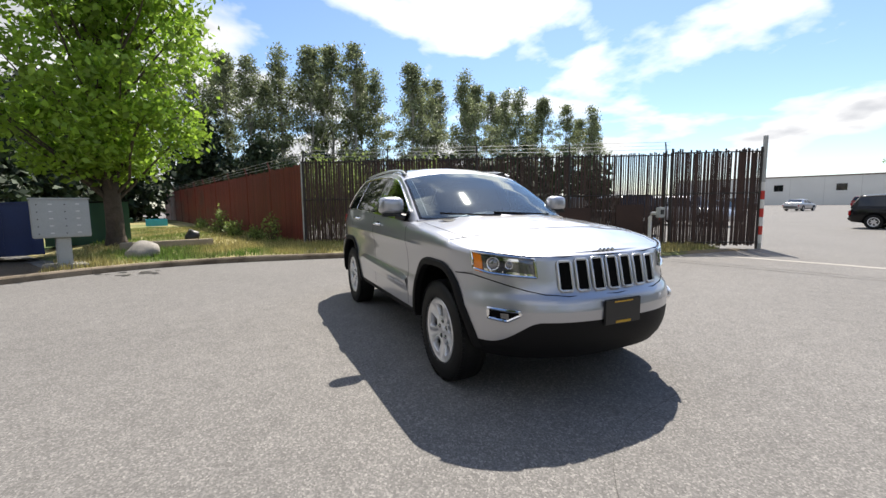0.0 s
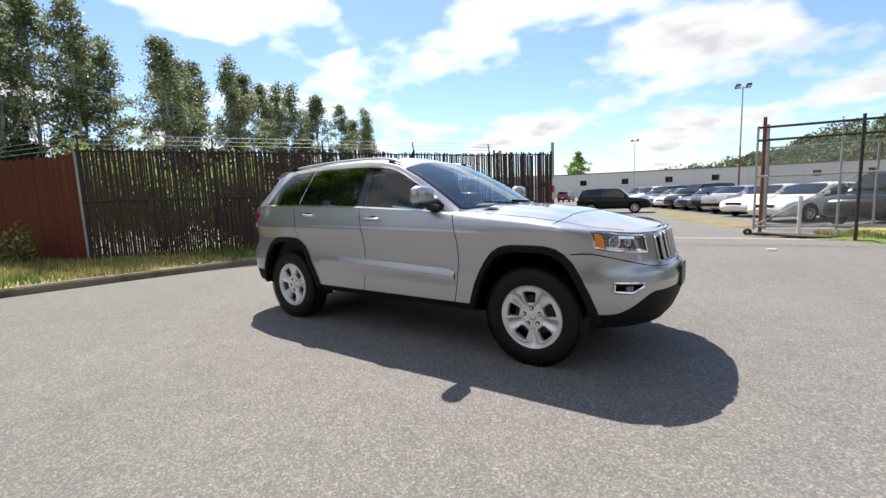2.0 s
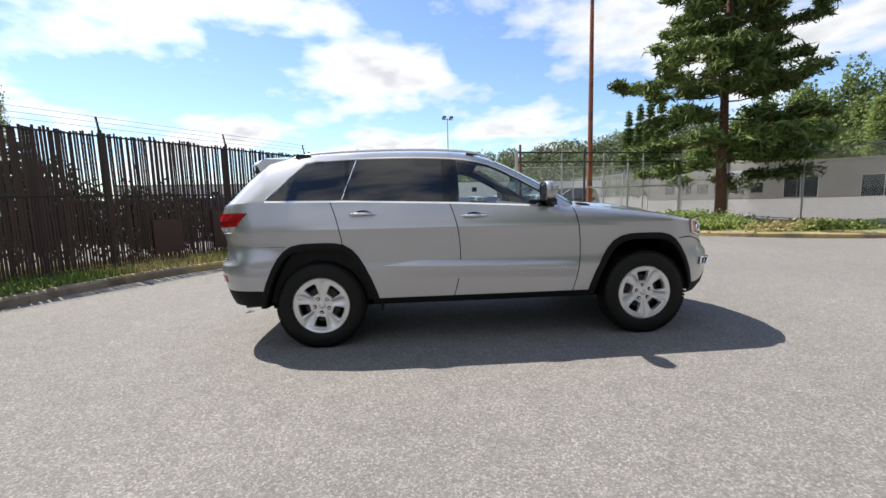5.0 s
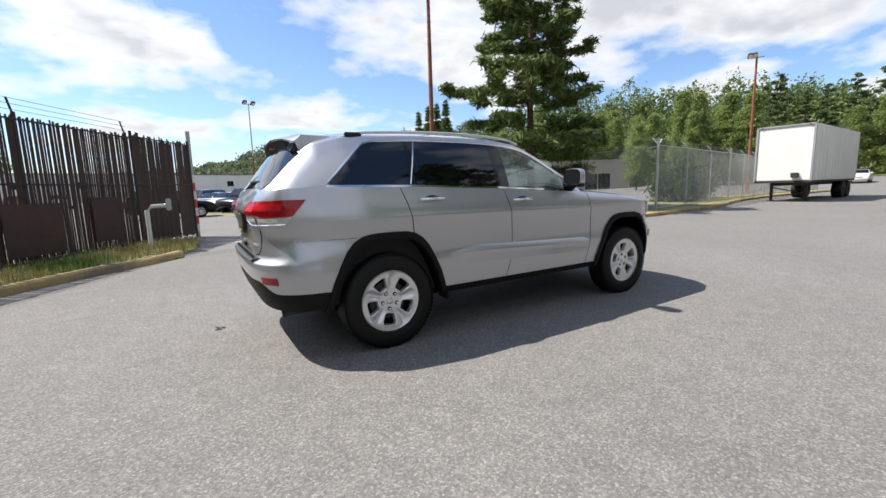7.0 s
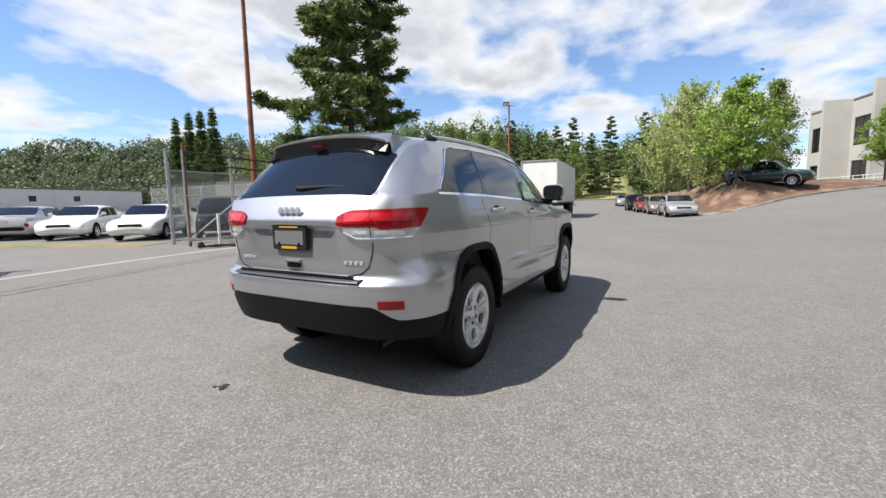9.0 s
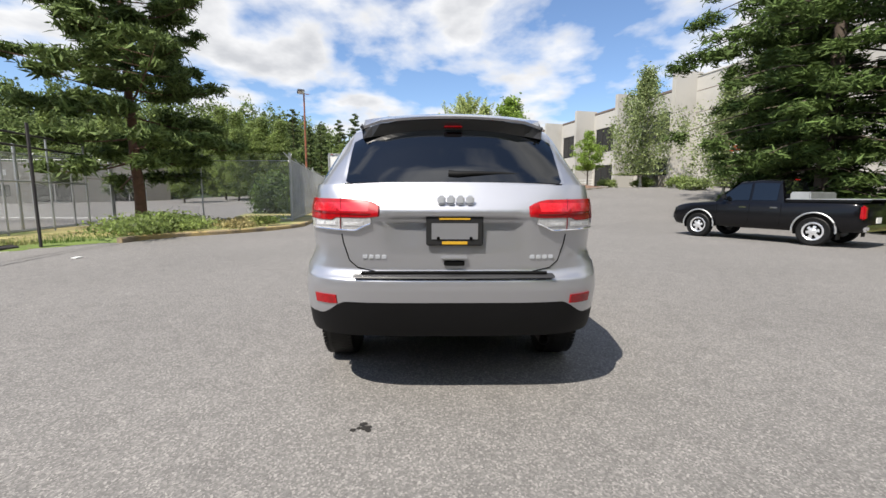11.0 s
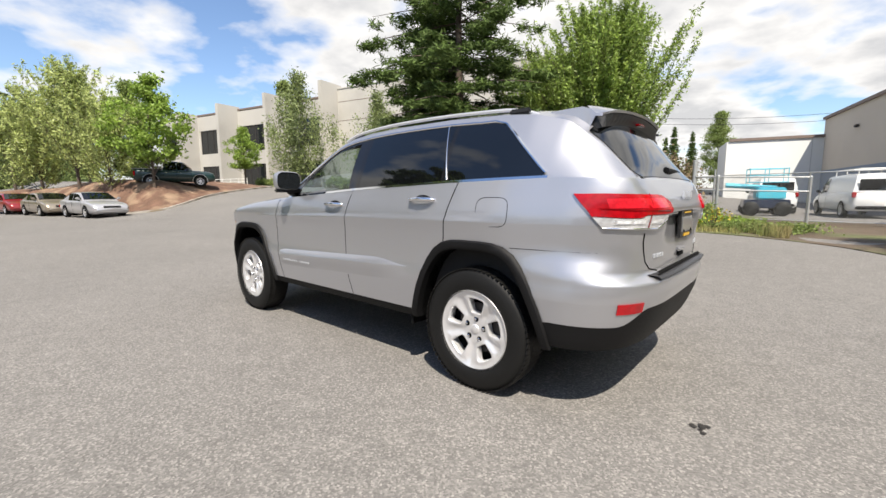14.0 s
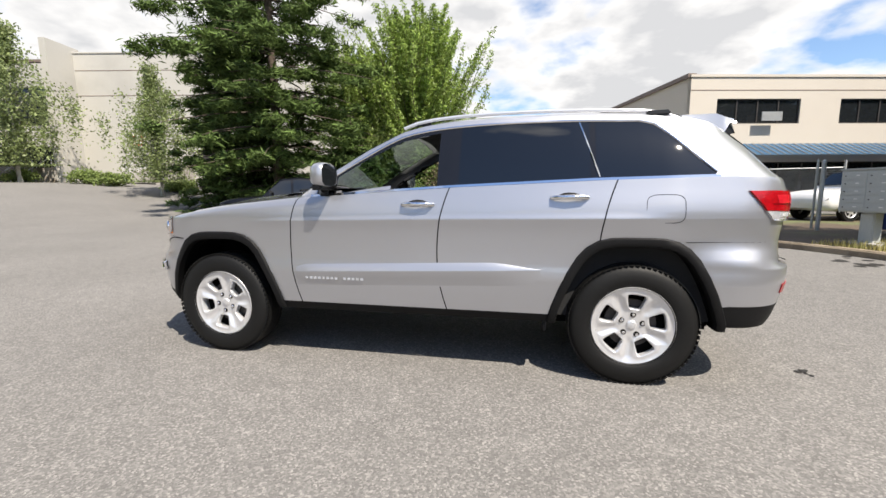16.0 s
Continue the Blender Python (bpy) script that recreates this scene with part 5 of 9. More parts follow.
def build_suv_face(suv):
    # grille: seven slots with bright frames
    slots = [(k - 3) * .124 for k in range(7)]
    grille = empty("grille")
    grille.parent = suv
    grille["label"] = "seven black slots with bright frames"
    for y in slots:
        def at(yy, z, out):
            w = suv_w(z)
            s = min(1.0, abs(yy) / w) ** 1.425
            a = math.asin(s)
            p = suv_point(("f", a), z)
            return (p[0] + out, math.copysign(p[1], yy) if yy else 0.0, z)
        zt, zb, hw = .978 - .25 * (abs(y) ** 3), .774 + .02 * abs(y), .046
        b = bmesh.new()
        grid_mesh(b, [[at(y - hw + 2 * hw * i / 4, zb + (zt - zb) * k / 6, .004) for i in range(5)] for k in range(7)])
        part("slot", b, M["well"], grille)
        ring = []
        for dy, z in ((-hw, zb + .012), (-hw + .012, zb), (hw - .012, zb), (hw, zb + .012), (hw, zt - .012), (hw - .012, zt), (-hw + .012, zt), (-hw, zt - .012), (-hw, zb + .012)):
            ring.append(at(y + dy, z, .008))
        part("slot_frame", tube(ring, .0085, 6), M["satin"], grille, "bright satin frame", smooth=True)
    for sgn in (1, -1):
        # headlamp
        za = lambda u: .868 + .035 * u + .02 * max(0, u - .7) * 3
        zb = lambda u: .985 + .045 * u
        lamp = patch_part("headlamp", (28.5, 62, za, zb), .002, M["lamp_dark"], suv, "clear lens over a dark bowl", sgn, t=.006)
        part("lamp_frame", tube(frame_loop((28.5, 62, za, zb), .012, .008, sgn), .008, 6), M["chrome"], lamp, "bright lens rim", smooth=True)
        patch_part("amber_marker", (56.0, 61, lambda u: .890 + .012 * u, lambda u: 1.006 + .014 * u), .010, M["amber"], lamp, "amber side lens", sgn, n=5)
        patch_part("lower_reflector", (30, 55, lambda u: .874 + .030 * u, lambda u: .888 + .034 * u), .010, M["chrome"], lamp, "silver reflector", sgn)
        patch_part("upper_reflector", (36, 46, lambda u: .962 + .012 * u, lambda u: .982 + .012 * u), .008, M["chrome"], lamp, "silver reflector", sgn, n=6)
        for a, zc, size in ((49.5, .952, .92), (41, .945, .55)):
            p = suv_point(("f", radians(a)), zc)
            ang = math.atan2(p[1] * sgn, p[0] - 1.3)
            turn = Matrix.Translation((p[0] + .002 * math.cos(ang), p[1] * sgn + .002 * math.sin(ang), zc)) @ Matrix.Rotation(ang, 4, "Z") @ Matrix.Rotation(radians(90), 4, "Y") @ Matrix.Scale(size, 4)
            b = bmesh.new()
            lathe([(.036, .004), (.042, .012), (.045, .013), (.048, .009), (.049, .0)], 20, "z", b)
            bmesh.ops.transform(b, matrix=turn, verts=b.verts)
            part("lamp_ring", b, M["chrome"], lamp, "bright lamp ring", smooth=True)
            b = bmesh.new()
            lathe([(.002, .020), (.018, .017), (.030, .010), (.036, .003)], 20, "z", b)
            bmesh.ops.transform(b, matrix=turn, verts=b.verts)
            part("projector", b, M["lamp_glass"], lamp, "round clear projector lens", smooth=True)
        # fog lamp
        fa = (39, 55, lambda u: .588 + .022 * u + .050 * max(0, 1 - u / .38), lambda u: .662 + .012 * u)
        fog = patch_part("fog_lamp", fa, .006, M["well"], suv, "", sgn)
        part("fog_frame", tube(frame_loop(fa, .014, .01, sgn), .010, 6), M["chrome"], fog, "bright metal rim", smooth=True)
        patch_part("fog_lens", (44.5, 48.5, lambda u: .608, lambda u: .645), .010, M["lamp_dark"], fog, "", sgn, n=5)
        # tail lamps: red above, clear below
        def red_low(u):
            return 1.094 + .006 * max(0, 1 - u / .09) ** 2 - .014 * S((u - .34) / .10) + .008 * S((u - .5) / .5)

        def lamp_end(z):
            return ip(z, [1.02, 1.09, 1.205], [57, 67, 79])

        def clear_low(u):
            return 1.020 + .040 * max(0, 1 - u / .14) + .012 * u

        tail = patch_part("tail_lamp", (10.5, lamp_end, red_low, lambda u: 1.205 - .004 * S((u - .6) / .4) - .012 * (1 - u) - .038 * max(0, 1 - u / .10) ** 2), .013, M["red_lens"], suv, "glossy red lens", sgn, True, .02, 40)
        patch_part("reversing_lens", (13.0, lamp_end, clear_low, lambda u: red_low(.03 + u * .97) - .003), .010, M["clear_lens"], tail, "clear lens with bright lower edge", sgn, True, .02, 24)
        for a, a2 in ((14, 27), (31, 56)):
            patch_part("lamp_cell", (a, a2, lambda u: 1.128, lambda u: 1.176), .0145, M["red_glow"], tail, "paler red inner cell", sgn, True, .002, 10, 2)
        div = [suv_point(("r", radians(a)), z) for a, z in ((28.5, 1.03), (28.5, 1.06), (28.5, 1.10), (24.5, 1.15), (20.0, 1.20))]
        part("lamp_divider", tube([(p[0] - .013, p[1] * sgn, p[2]) for p in div], .0030, 5), M["red_deep"], tail)
        patch_part("inner_band", (13, 62, lambda u: 1.108 + .012 * S(u), lambda u: 1.116 + .012 * S(u)), .0145, M["red_deep"], tail, "", sgn, True, .002, 20, 1)
        for a, a2, z0, z1, mt in ((16, 26, 1.046, 1.068, "alloy"), (18, 25, 1.052, 1.063, "white_lens"), (30, 52, 1.046, 1.072, "alloy"), (31, 39, 1.051, 1.067, "white_lens"), (41, 50, 1.052, 1.067, "white_lens")):
            patch_part("reflector_cell", (a, a2, lambda u: z0, lambda u: z1), .012 if mt == "alloy" else .0135, M[mt], tail, "", sgn, True, .004, 6, 2)
        b = bmesh.new()
        g = front_patch(13.0, lamp_end, clear_low, lambda u: 1.07, .011, 30, 1, sgn, True)
        tube([p[0] for p in g], .0042, 6, b)
        part("lamp_edge", b, M["chrome"], tail, "bright lower edge", smooth=True)
        patch_part("rear_reflector", (28, 46, lambda u: .602 + .012 * max(0, .25 - u), lambda u: .656), .006, M["red_lens"], suv, "small red bumper reflector", sgn, True, .012)
        # mirror
        b = bmesh.new()
        prof = [(.0, .45), (.02, .8), (.06, .97), (.10, 1.0), (.13, .97), (.15, .90)]
        rings = []
        for d, s in prof:
            ring = []
            for k in range(20):
                t = 2 * math.pi * k / 20
                c, q = math.cos(t), math.sin(t)
                yy = math.copysign(abs(c) ** .55, c) * .120 * s
                zz = math.copysign(abs(q) ** .55, q) * (.088 if q > 0 else .075) * s
                ring.append(((.595 - d * .72), (.960 + yy + .05 * d) * sgn, 1.320 + zz))
            rings.append(ring)
        grid_mesh(b, rings, close=True)
        b.verts.ensure_lookup_table()
        b.faces.new([b.verts[k] for k in range(20)])
        mirror = part("door_mirror", b, M["silver"], suv, smooth=True)
        b = bmesh.new()
        b.faces.new([b.verts.new((p[0] + .006, p[1], p[2])) for p in rings[-1]])
        part("mirror_glass", b, M["glass_dark"], mirror)
        b = bmesh.new()
        box(.085, .23, .035, (.545, .945 * sgn, 1.225), .012, bm=b)
        tube([(.60, .85 * sgn, 1.210), (.55, .93 * sgn, 1.235)], .035, 8, b, .03)
        part("mirror_foot", b, M["plate_black"], mirror, "gloss black mirror base", smooth=False)
        # door handles
        for x, z in ((-.105, 1.125), (-1.06, 1.165)):
            y = suv_w(z) * sgn
            b = bmesh.new()
            tube([(x - .105, y, z), (x - .085, y + .028 * sgn, z + .004), (x, y + .036 * sgn, z + .006), (x + .085, y + .028 * sgn, z + .004), (x + .105, y, z)], .014, 8, b)
            h = part("door_handle", b, M["chrome"], suv, "bright metal pull handle", smooth=True)
            b = bmesh.new()
            lathe([(.0, .002), (.038, .002), (.05, -.004)], 16, "y", b)
            bmesh.ops.transform(b, matrix=Matrix.Translation((x, y + .001 * sgn, z - .004)) @ Matrix.Scale(sgn, 4, (0, 1, 0)) @ Matrix.Scale(1.6, 4, (1, 0, 0)) @ Matrix.Scale(.75, 4, (0, 0, 1)), verts=b.verts)
            part("handle_cup", b, M["black_plastic"], h)
        # door name strip, unreadable: plain bars
        for k, wdt in enumerate((.022, .018, .02, .022, .018, 0, .02, .02, .02, .016, .022, .02, .02, .018)):
            if wdt:
                part("badge_bar", box(wdt, .003, .015, (.30 + .032 * k, (suv_w(.61) + .013) * sgn, .606)), M["badge"], suv)
        # side crease blade along the doors
        b = bmesh.new()
        blade = []
        for k in range(41):
            x = .80 - 1.76 * k / 40
            z = .655 + .062 * k / 40
            e = S((40 - k) / 9) * S((k + 3) / 5)
            h = .050 * e + .002
            blade.append([(x, (suv_w(z + h) - .001) * sgn, z + h), (x, (suv_w(z) + .024 * e - .001) * sgn, z + .004), (x, (suv_w(z) + .024 * e - .001) * sgn, z - .003),
                          (x, (suv_w(z - .05) + .007 * e) * sgn, z - .05), (x, (suv_w(z - .11) - .001) * sgn, z - .11)])
        grid_mesh(b, blade)
        part("door_blade", b, M["silver"], suv, smooth=True)
        # wheel arches: flare and well
        for xc in (1.435, -1.457):
            b = bmesh.new()
            arch, well = [], []
            for dx, z0 in [(-a, c) for a, c in ARCH] + ARCH[::-1]:
                row = []
                for sc, o in ((1.0, .003), (.985, .019), (.93, .025), (.895, .017), (.882, -.03), (.882, -.12)):
                    z = .42 + (z0 - .42) * sc if z0 > .42 else z0
                    x = xc + dx * sc
                    yw = suv_w(min(1.0, z)) * suv_tuck(x, z)
                    if x > 1.66:
                        yw = min(yw, suv_w(z) * (1 - ((x - 1.66) / (suv_front(z) - 1.66)) ** 1.7) ** (1 / 2.85))
                    row.append((x, (yw + o) * sgn, z))
                arch.append(row)
                well.append([row[-2], (row[-1][0], .50 * sgn, row[-1][2])])
            grid_mesh(b, arch)
            part("wheel_arch_flare", b, M["black_plastic"], suv, "matt black arch moulding", smooth=True)
            b = bmesh.new()
            grid_mesh(b, well)
            b.faces.new([b.verts.new(w[1]) for w in well])
            part("wheel_well", b, M["well"], suv)
        # mud side of the sill
        part("mud_flap", box(.02, .14, .10, (-.95 + .02, .82 * sgn, .31), .006), M["black_plastic"], suv)
    # panel seams
    def seam(points, r=.0028):
        part("panel_seam", tube(points, r, 5), M["well"], suv)
    for sgn in (1, -1):
        seam([(x, (suv_tub_y(x, .905) - .0012) * sgn, .905) for x in np.linspace(-1.72, -2.17, 12)], .0018)
        g = [suv_point(("r", radians(a)), z) for a, z in ((28.5, 1.0), (28, .95), (26.5, .90), (23.5, .85), (18, .81), (11, .79))]
        seam([(p[0] - .001, p[1] * sgn, p[2]) for p in g], .0035)
        g = [suv_point(("f", radians(a)), z) for a, z in ((63, .885), (70, .88), (78, .872))]
        seam([(p[0] + .0005, (p[1] + .0005) * sgn, p[2]) for p in g], .0014)
        # bumper top joint dips from the fender under lamp and grille, bonnet joint above them
        g = [suv_point(("f", radians(a)), z) for a, z in ((78, .872), (70, .875), (63, .873), (57, .858), (50, .838), (42, .812), (34, .785), (26, .762), (16, .749), (0, .745))]
        seam([(p[0] + .0005, (p[1] + .0005) * sgn, p[2]) for p in g], .004)
        g = [suv_point(("f", radians(a)), z) for a, z in ((62, 1.034), (50, 1.024), (40, 1.010), (30, .998), (15, .992), (0, .990))]
        seam([(p[0] + .002, (p[1] + .0005) * sgn, p[2]) for p in g], .004)
        edge = []
        for x in np.linspace(.95, 2.06, 20):
            y = .80 - .05 * S((x - 1.2) / .8) - .10 * S((x - 1.85) / .25)
            edge.append((x, y * sgn, suv_top(x) + ip(x, [.7, 1.5, 2.0, 2.3], [.055, .05, .026, .004]) * (1 - min(1.0, y / (.885 - .05 * S((x - 1.66) / .4) * 2)) ** 2.4) + .001))
        seam(edge, .0014)
    # fuel flap
    b = bmesh.new()
    rim = []
    for k in range(24):
        t = 2 * math.pi * k / 24
        c, q = math.cos(t), math.sin(t)
        x, z = -1.60 + math.copysign(abs(c) ** .5, c) * .105, 1.10 + math.copysign(abs(q) ** .5, q) * .082
        rim.append((x, suv_tub_y(x, z) + .0005, z))
    tube(rim + rim[:1], .0018, 5, b)
    part("fuel_flap_seam", b, M["well"], suv)
    # plates, bars and badges
    for front in (True, False):
        xx, zc, yc = (2.372, .635, 0.0) if front else (-2.388, 1.022, .0)
        s = 1 if front else -1
        lean = Matrix.Rotation(radians(0 if front else -6), 4, "Y")
        plate = part("plate_frame" if not front else "front_plate", box(.018, .315, .165, (xx, yc, zc - .082), .006, m=None), M["plate_black"], suv, "black dealer plate frame")
        for dz, wd, ht in ((.066, .16 if front else .17, .009), (-.066, .13 if front else .14, .016)):
            part("plate_text_bar", box(.004, wd, ht, (xx + .0105 * s, yc, zc + dz - ht / 2)), M["plate_yellow"], plate, "yellow unreadable lettering bar")
        if not front:
            part("plate_recess", box(.004, .255, .088, (xx - .0105, yc, zc - .046)), M["silver"], plate)
            for dy in (-.09, .09):
                part("plate_screw", box(.006, .018, .018, (xx - .013, yc + dy, zc - .05), .003), M["well"], plate)
    # maker's badges as plain bars
    for k in range(4):
        part("badge_bar", box(.014, .046, .050, (-2.388, -.083 + .052 * k, 1.165), .010), M["badge"], suv)
        part("badge_bar", box(.012, .030, .026, (2.228, -.062 + .036 * k, 1.006), .006), M["white_lens"], suv)
    for y0 in (.50, -.44):
        for k in range(4):
            yb = y0 - .036 * k
            xb = -1.97 + (suv_rear(.862) + 1.97) * (1 - (abs(yb) / (suv_w(.862) * suv_tuck(-2.3, .862))) ** 4.6) ** .5
            part("badge_bar", box(.008, .027, .022, (xb - .002, yb, .862), .002), M["badge"], suv)
    part("exhaust_tip", tube([(-1.95, -.56, .345), (-2.15, -.56, .34), (-2.22, -.56, .335)], .030, 14, caps=False), M["dark_steel"], suv, "dull steel exhaust pipe", smooth=True)
    # tailgate handle recess and step pad
    part("tailgate_recess", box(.014, .115, .028, (-2.371, 0, .824), .004), M["well"], suv)
    part("tailgate_handle", box(.026, .15, .022, (-2.374, 0, .856), .008), M["silver"], suv)
    b = bmesh.new()
    grid_mesh(b, [[(x, y, z) for x, z in ((suv_rear(.775) + .02 - .0 * y, .779), (-2.40 + .12 * abs(y) ** 3, .778), (-2.424 + .12 * abs(y) ** 3, .772), (-2.430 + .12 * abs(y) ** 3, .763))] for y in np.linspace(-.56, .56, 20)])
    part("step_pad", b, M["grey_plastic"], suv, "black bumper step pad", smooth=True)
    b = bmesh.new()
    grid_mesh(b, [[(x, y, z) for x, z in ((-2.375, .795), (-2.392, .785), (-2.375, .778))] for y in np.linspace(-.52, .52, 12)])
    part("tailgate_gap", b, M["well"], suv)
    # cabin lining; the headliner's grey is darkened for the shade inside
    b = bmesh.new()
    grid_mesh(b, [[suv_roof(x, f, -.035) for f in np.linspace(-.96, .96, 17)] for x in np.linspace(.10, -2.22, 24)])
    part("headliner", b, M["liner_shade"], suv, smooth=True)
    for sgn in (1, -1):
        b = bmesh.new()
        grid_mesh(b, [[(x, .80 * sgn, z) for z in (.40, .8, suv_top(x) - .01)] for x in np.linspace(.85, -2.15, 20)])
        part("door_lining", b, M["seat"], suv)
        b = bmesh.new()
        grid_mesh(b, side_strip(-2.2, -.36, lambda x: suv_top(x) - .02, lambda x: suv_roofline(x) - .02, -.03, 20, 4, sgn))
        part("rear_side_lining", b, M["seat"], suv)
    # cabin
    for y in (.37, -.37):
        b = bmesh.new()
        box(.52, .50, .16, (-.02, y, .62), .05, bm=b)
        box(.16, .50, .62, (-.30, y, .70), .06, m=Matrix.Rotation(radians(-12), 4, "Y"), bm=b)
        box(.10, .26, .18, (-.42, y, 1.33), .04, bm=b)
        part("front_seat", b, M["seat"], suv, "dark cloth front seat")
    b = bmesh.new()
    box(.5, 1.3, .16, (-.98, 0, .62), .05, bm=b)
    box(.16, 1.3, .60, (-1.28, 0, .70), .06, m=Matrix.Rotation(radians(-12), 4, "Y"), bm=b)
    part("rear_seat", b, M["seat"], suv)
    b = bmesh.new()
    box(.42, 1.42, .34, (.62, 0, .80), .08, bm=b)
    part("dashboard", b, M["seat"], suv)
    b = bmesh.new()
    ring = []
    for k in range(25):
        t = 2 * math.pi * k / 24
        ring.append((.28 - .07 * math.sin(t), .37 + .185 * math.cos(t), 1.06 + .17 * math.sin(t)))
    tube(ring, .015, 8, b, caps=False)
    tube([(.30, .20, 1.06), (.30, .54, 1.06)], .022, 6, b)
    tube([(.30, .37, 1.06), (.5, .37, 1.0)], .04, 8, b)
    part("steering_wheel", b, M["seat"], suv, smooth=True)


def wheel_sector():
    """A fifth of the wheel's face, with one window between two half spokes."""
    hole = [(.104, -.034), (.112, -.036), (.186, -.056), (.194, -.045), (.197, 0.0), (.194, .045), (.186, .056), (.112, .036), (.104, .034)]
    for _ in range(2):
        hole = [p for a, c in zip(hole, hole[1:] + hole[:1]) for p in ((a[0] * .75 + c[0] * .25, a[1] * .75 + c[1] * .25), (a[0] * .25 + c[0] * .75, a[1] * .25 + c[1] * .75))]
    h = math.pi / 5
    rim_arc = [(.241 * math.cos(h * (i / 8 - 1)), .241 * math.sin(h * (i / 8 - 1))) for i in range(17)]
    hub = [(.024 * math.cos(h), .024 * math.sin(h)), (.024, 0.0), (.024 * math.cos(h), -.024 * math.sin(h))]
    wedge = rim_arc + hub
    cx = .152

    def reach(poly, a):
        """How far a ray from the window's middle goes to the outline."""
        dx, dy = math.cos(a), math.sin(a)
        best = 9.0
        for (x0, y0), (x1, y1) in zip(poly, poly[1:] + poly[:1]):
            ex, ey = x1 - x0, y1 - y0
            den = dx * ey - dy * ex
            if abs(den) < 1e-9:
                continue
            r = ((x0 - cx) * ey - (y0) * ex) / den
            u = ((x0 - cx) * dy - y0 * dx) / den
            if r > 0 and -1e-6 <= u <= 1 + 1e-6:
                best = min(best, r)
        return best

    angles = sorted([math.atan2(y, x - cx) for x, y in (rim_arc[0], rim_arc[-1], hub[0], hub[2])] + [-math.pi + 2 * math.pi * (i + .37) / 44 for i in range(44)])
    rings = []
    for f, lift in ((0, -.042), (0, -.002), (.07, .0025), (.20, .003), (.36, -.001), (.62, -.009), (.85, -.012), (1.0, -.0125)):
        ring = []
        for a in angles:
            r0, r1 = reach(hole, a), reach(wedge, a)
            d = r0 + (r1 - r0) * f
            x, y = cx + d * math.cos(a), d * math.sin(a)
            r = math.hypot(x, y)
            valley = S((r - .07) / .05) * S((.238 - r) / .035)
            up = lift if lift < -.03 else (lift if lift > 0 else lift * valley)
            ring.append((x, ip(r, [.03, .07, .12, .19, .225, .241], [.066, .065, .074, .086, .092, .095]) + up, y))
        rings.append(ring)
    bm = bmesh.new()
    grid_mesh(bm, rings, close=True)
    return bm


def build_wheel():
    """One wheel, its face towards +y, centred on its axle."""
    wheel = empty("wheel")
    b = bmesh.new()
    prof = [(.238, .085), (.246, .098), (.26, .106), (.30, .112), (.345, .104), (.372, .088), (.385, .060), (.387, .0), (.385, -.06), (.372, -.10), (.30, -.12), (.225, -.10)]
    lathe(prof, 64, "y", b)
    part("tyre", b, M["rubber"], wheel, "black all-season tyre", smooth=True)
    for row, (y0, wd) in enumerate(((.076, .045), (.025, .040), (-.025, .040), (-.076, .045))):
        b = bmesh.new()
        for k in range(72):
            t = 2 * math.pi * (k + .5 * (row % 2)) / 72
            q = box(.024, wd, .005, (0, y0, .3815 if abs(y0) < .05 else .3765), m=Matrix.Rotation(radians(14 if row % 2 else -14), 4, "Z"))
            bmesh.ops.transform(q, matrix=Matrix.Rotation(t, 4, "Y"), verts=q.verts)
            join(b, q)
        part("tread", b, M["rubber"], wheel)
    b = bmesh.new()
    lathe([(.246, .104), (.252, .094), (.240, .092), (.230, .082), (.222, .05), (.215, -.06)], 48, "y", b)
    part("rim", b, M["alloy"], wheel, smooth=True)
    b = bmesh.new()
    lathe([(.0, .0), (.22, .0), (.22, -.01)], 32, "y", b)
    part("wheel_inner", b, M["well"], wheel)
    b = bmesh.new()
    lathe([(.03, .018), (.155, .018), (.155, .004)], 32, "y", b)
    part("brake_disc", b, M["dark_steel"], wheel)
    face = bmesh.new()
    for k in range(5):
        t = 2 * math.pi * k / 5
        q = wheel_sector()
        bmesh.ops.transform(q, matrix=Matrix.Rotation(-t, 4, "Y"), verts=q.verts)
        join(face, q)
        nut = Vector((.066 * math.cos(t), 0, .066 * math.sin(t)))
        b = bmesh.new()
        lathe([(.0, .0675), (.0175, .0675), (.0185, .060)], 14, "y", b)
        bmesh.ops.transform(b, matrix=Matrix.Translation(nut), verts=b.verts)
        part("lug_recess", b, M["well"], wheel)
        b = bmesh.new()
        lathe([(.0, .078), (.007, .078), (.0105, .074), (.0105, .06)], 6, "y", b)
        bmesh.ops.transform(b, matrix=Matrix.Translation(nut), verts=b.verts)
        part("lug_nut", b, M["chrome"], wheel)
    bmesh.ops.remove_doubles(face, verts=face.verts, dist=.0008)
    part("spoke_face", face, M["alloy"], wheel, "five broad silver alloy spokes", smooth=True)
    b = bmesh.new()
    lathe([(.0, .076), (.022, .075), (.028, .072), (.031, .066), (.031, .05)], 24, "y", b)
    part("centre_cap", b, M["alloy"], wheel, smooth=True)
    return wheel


def build_suv():
    suv = empty("suv")
    tagged(suv, "silver mid-size SUV parked on the asphalt, black arch mouldings", "car")
    build_suv_shell(suv)
    build_suv_top(suv)
    build_suv_face(suv)
    w = build_wheel()
    w.parent = suv
    places = [(1.457, .80, 1), (-1.457, .80, 1), (1.457, -.80, -1), (-1.457, -.80, -1)]
    for i, (x, y, s) in enumerate(places):
        m = pose(x, y, .378, 0, (9, 47, 59, 84)[i], 0 if s > 0 else 180)
        if i == 0:
            w.matrix_basis = m
        else:
            copy_thing(w, m)
    return suv


build_suv()

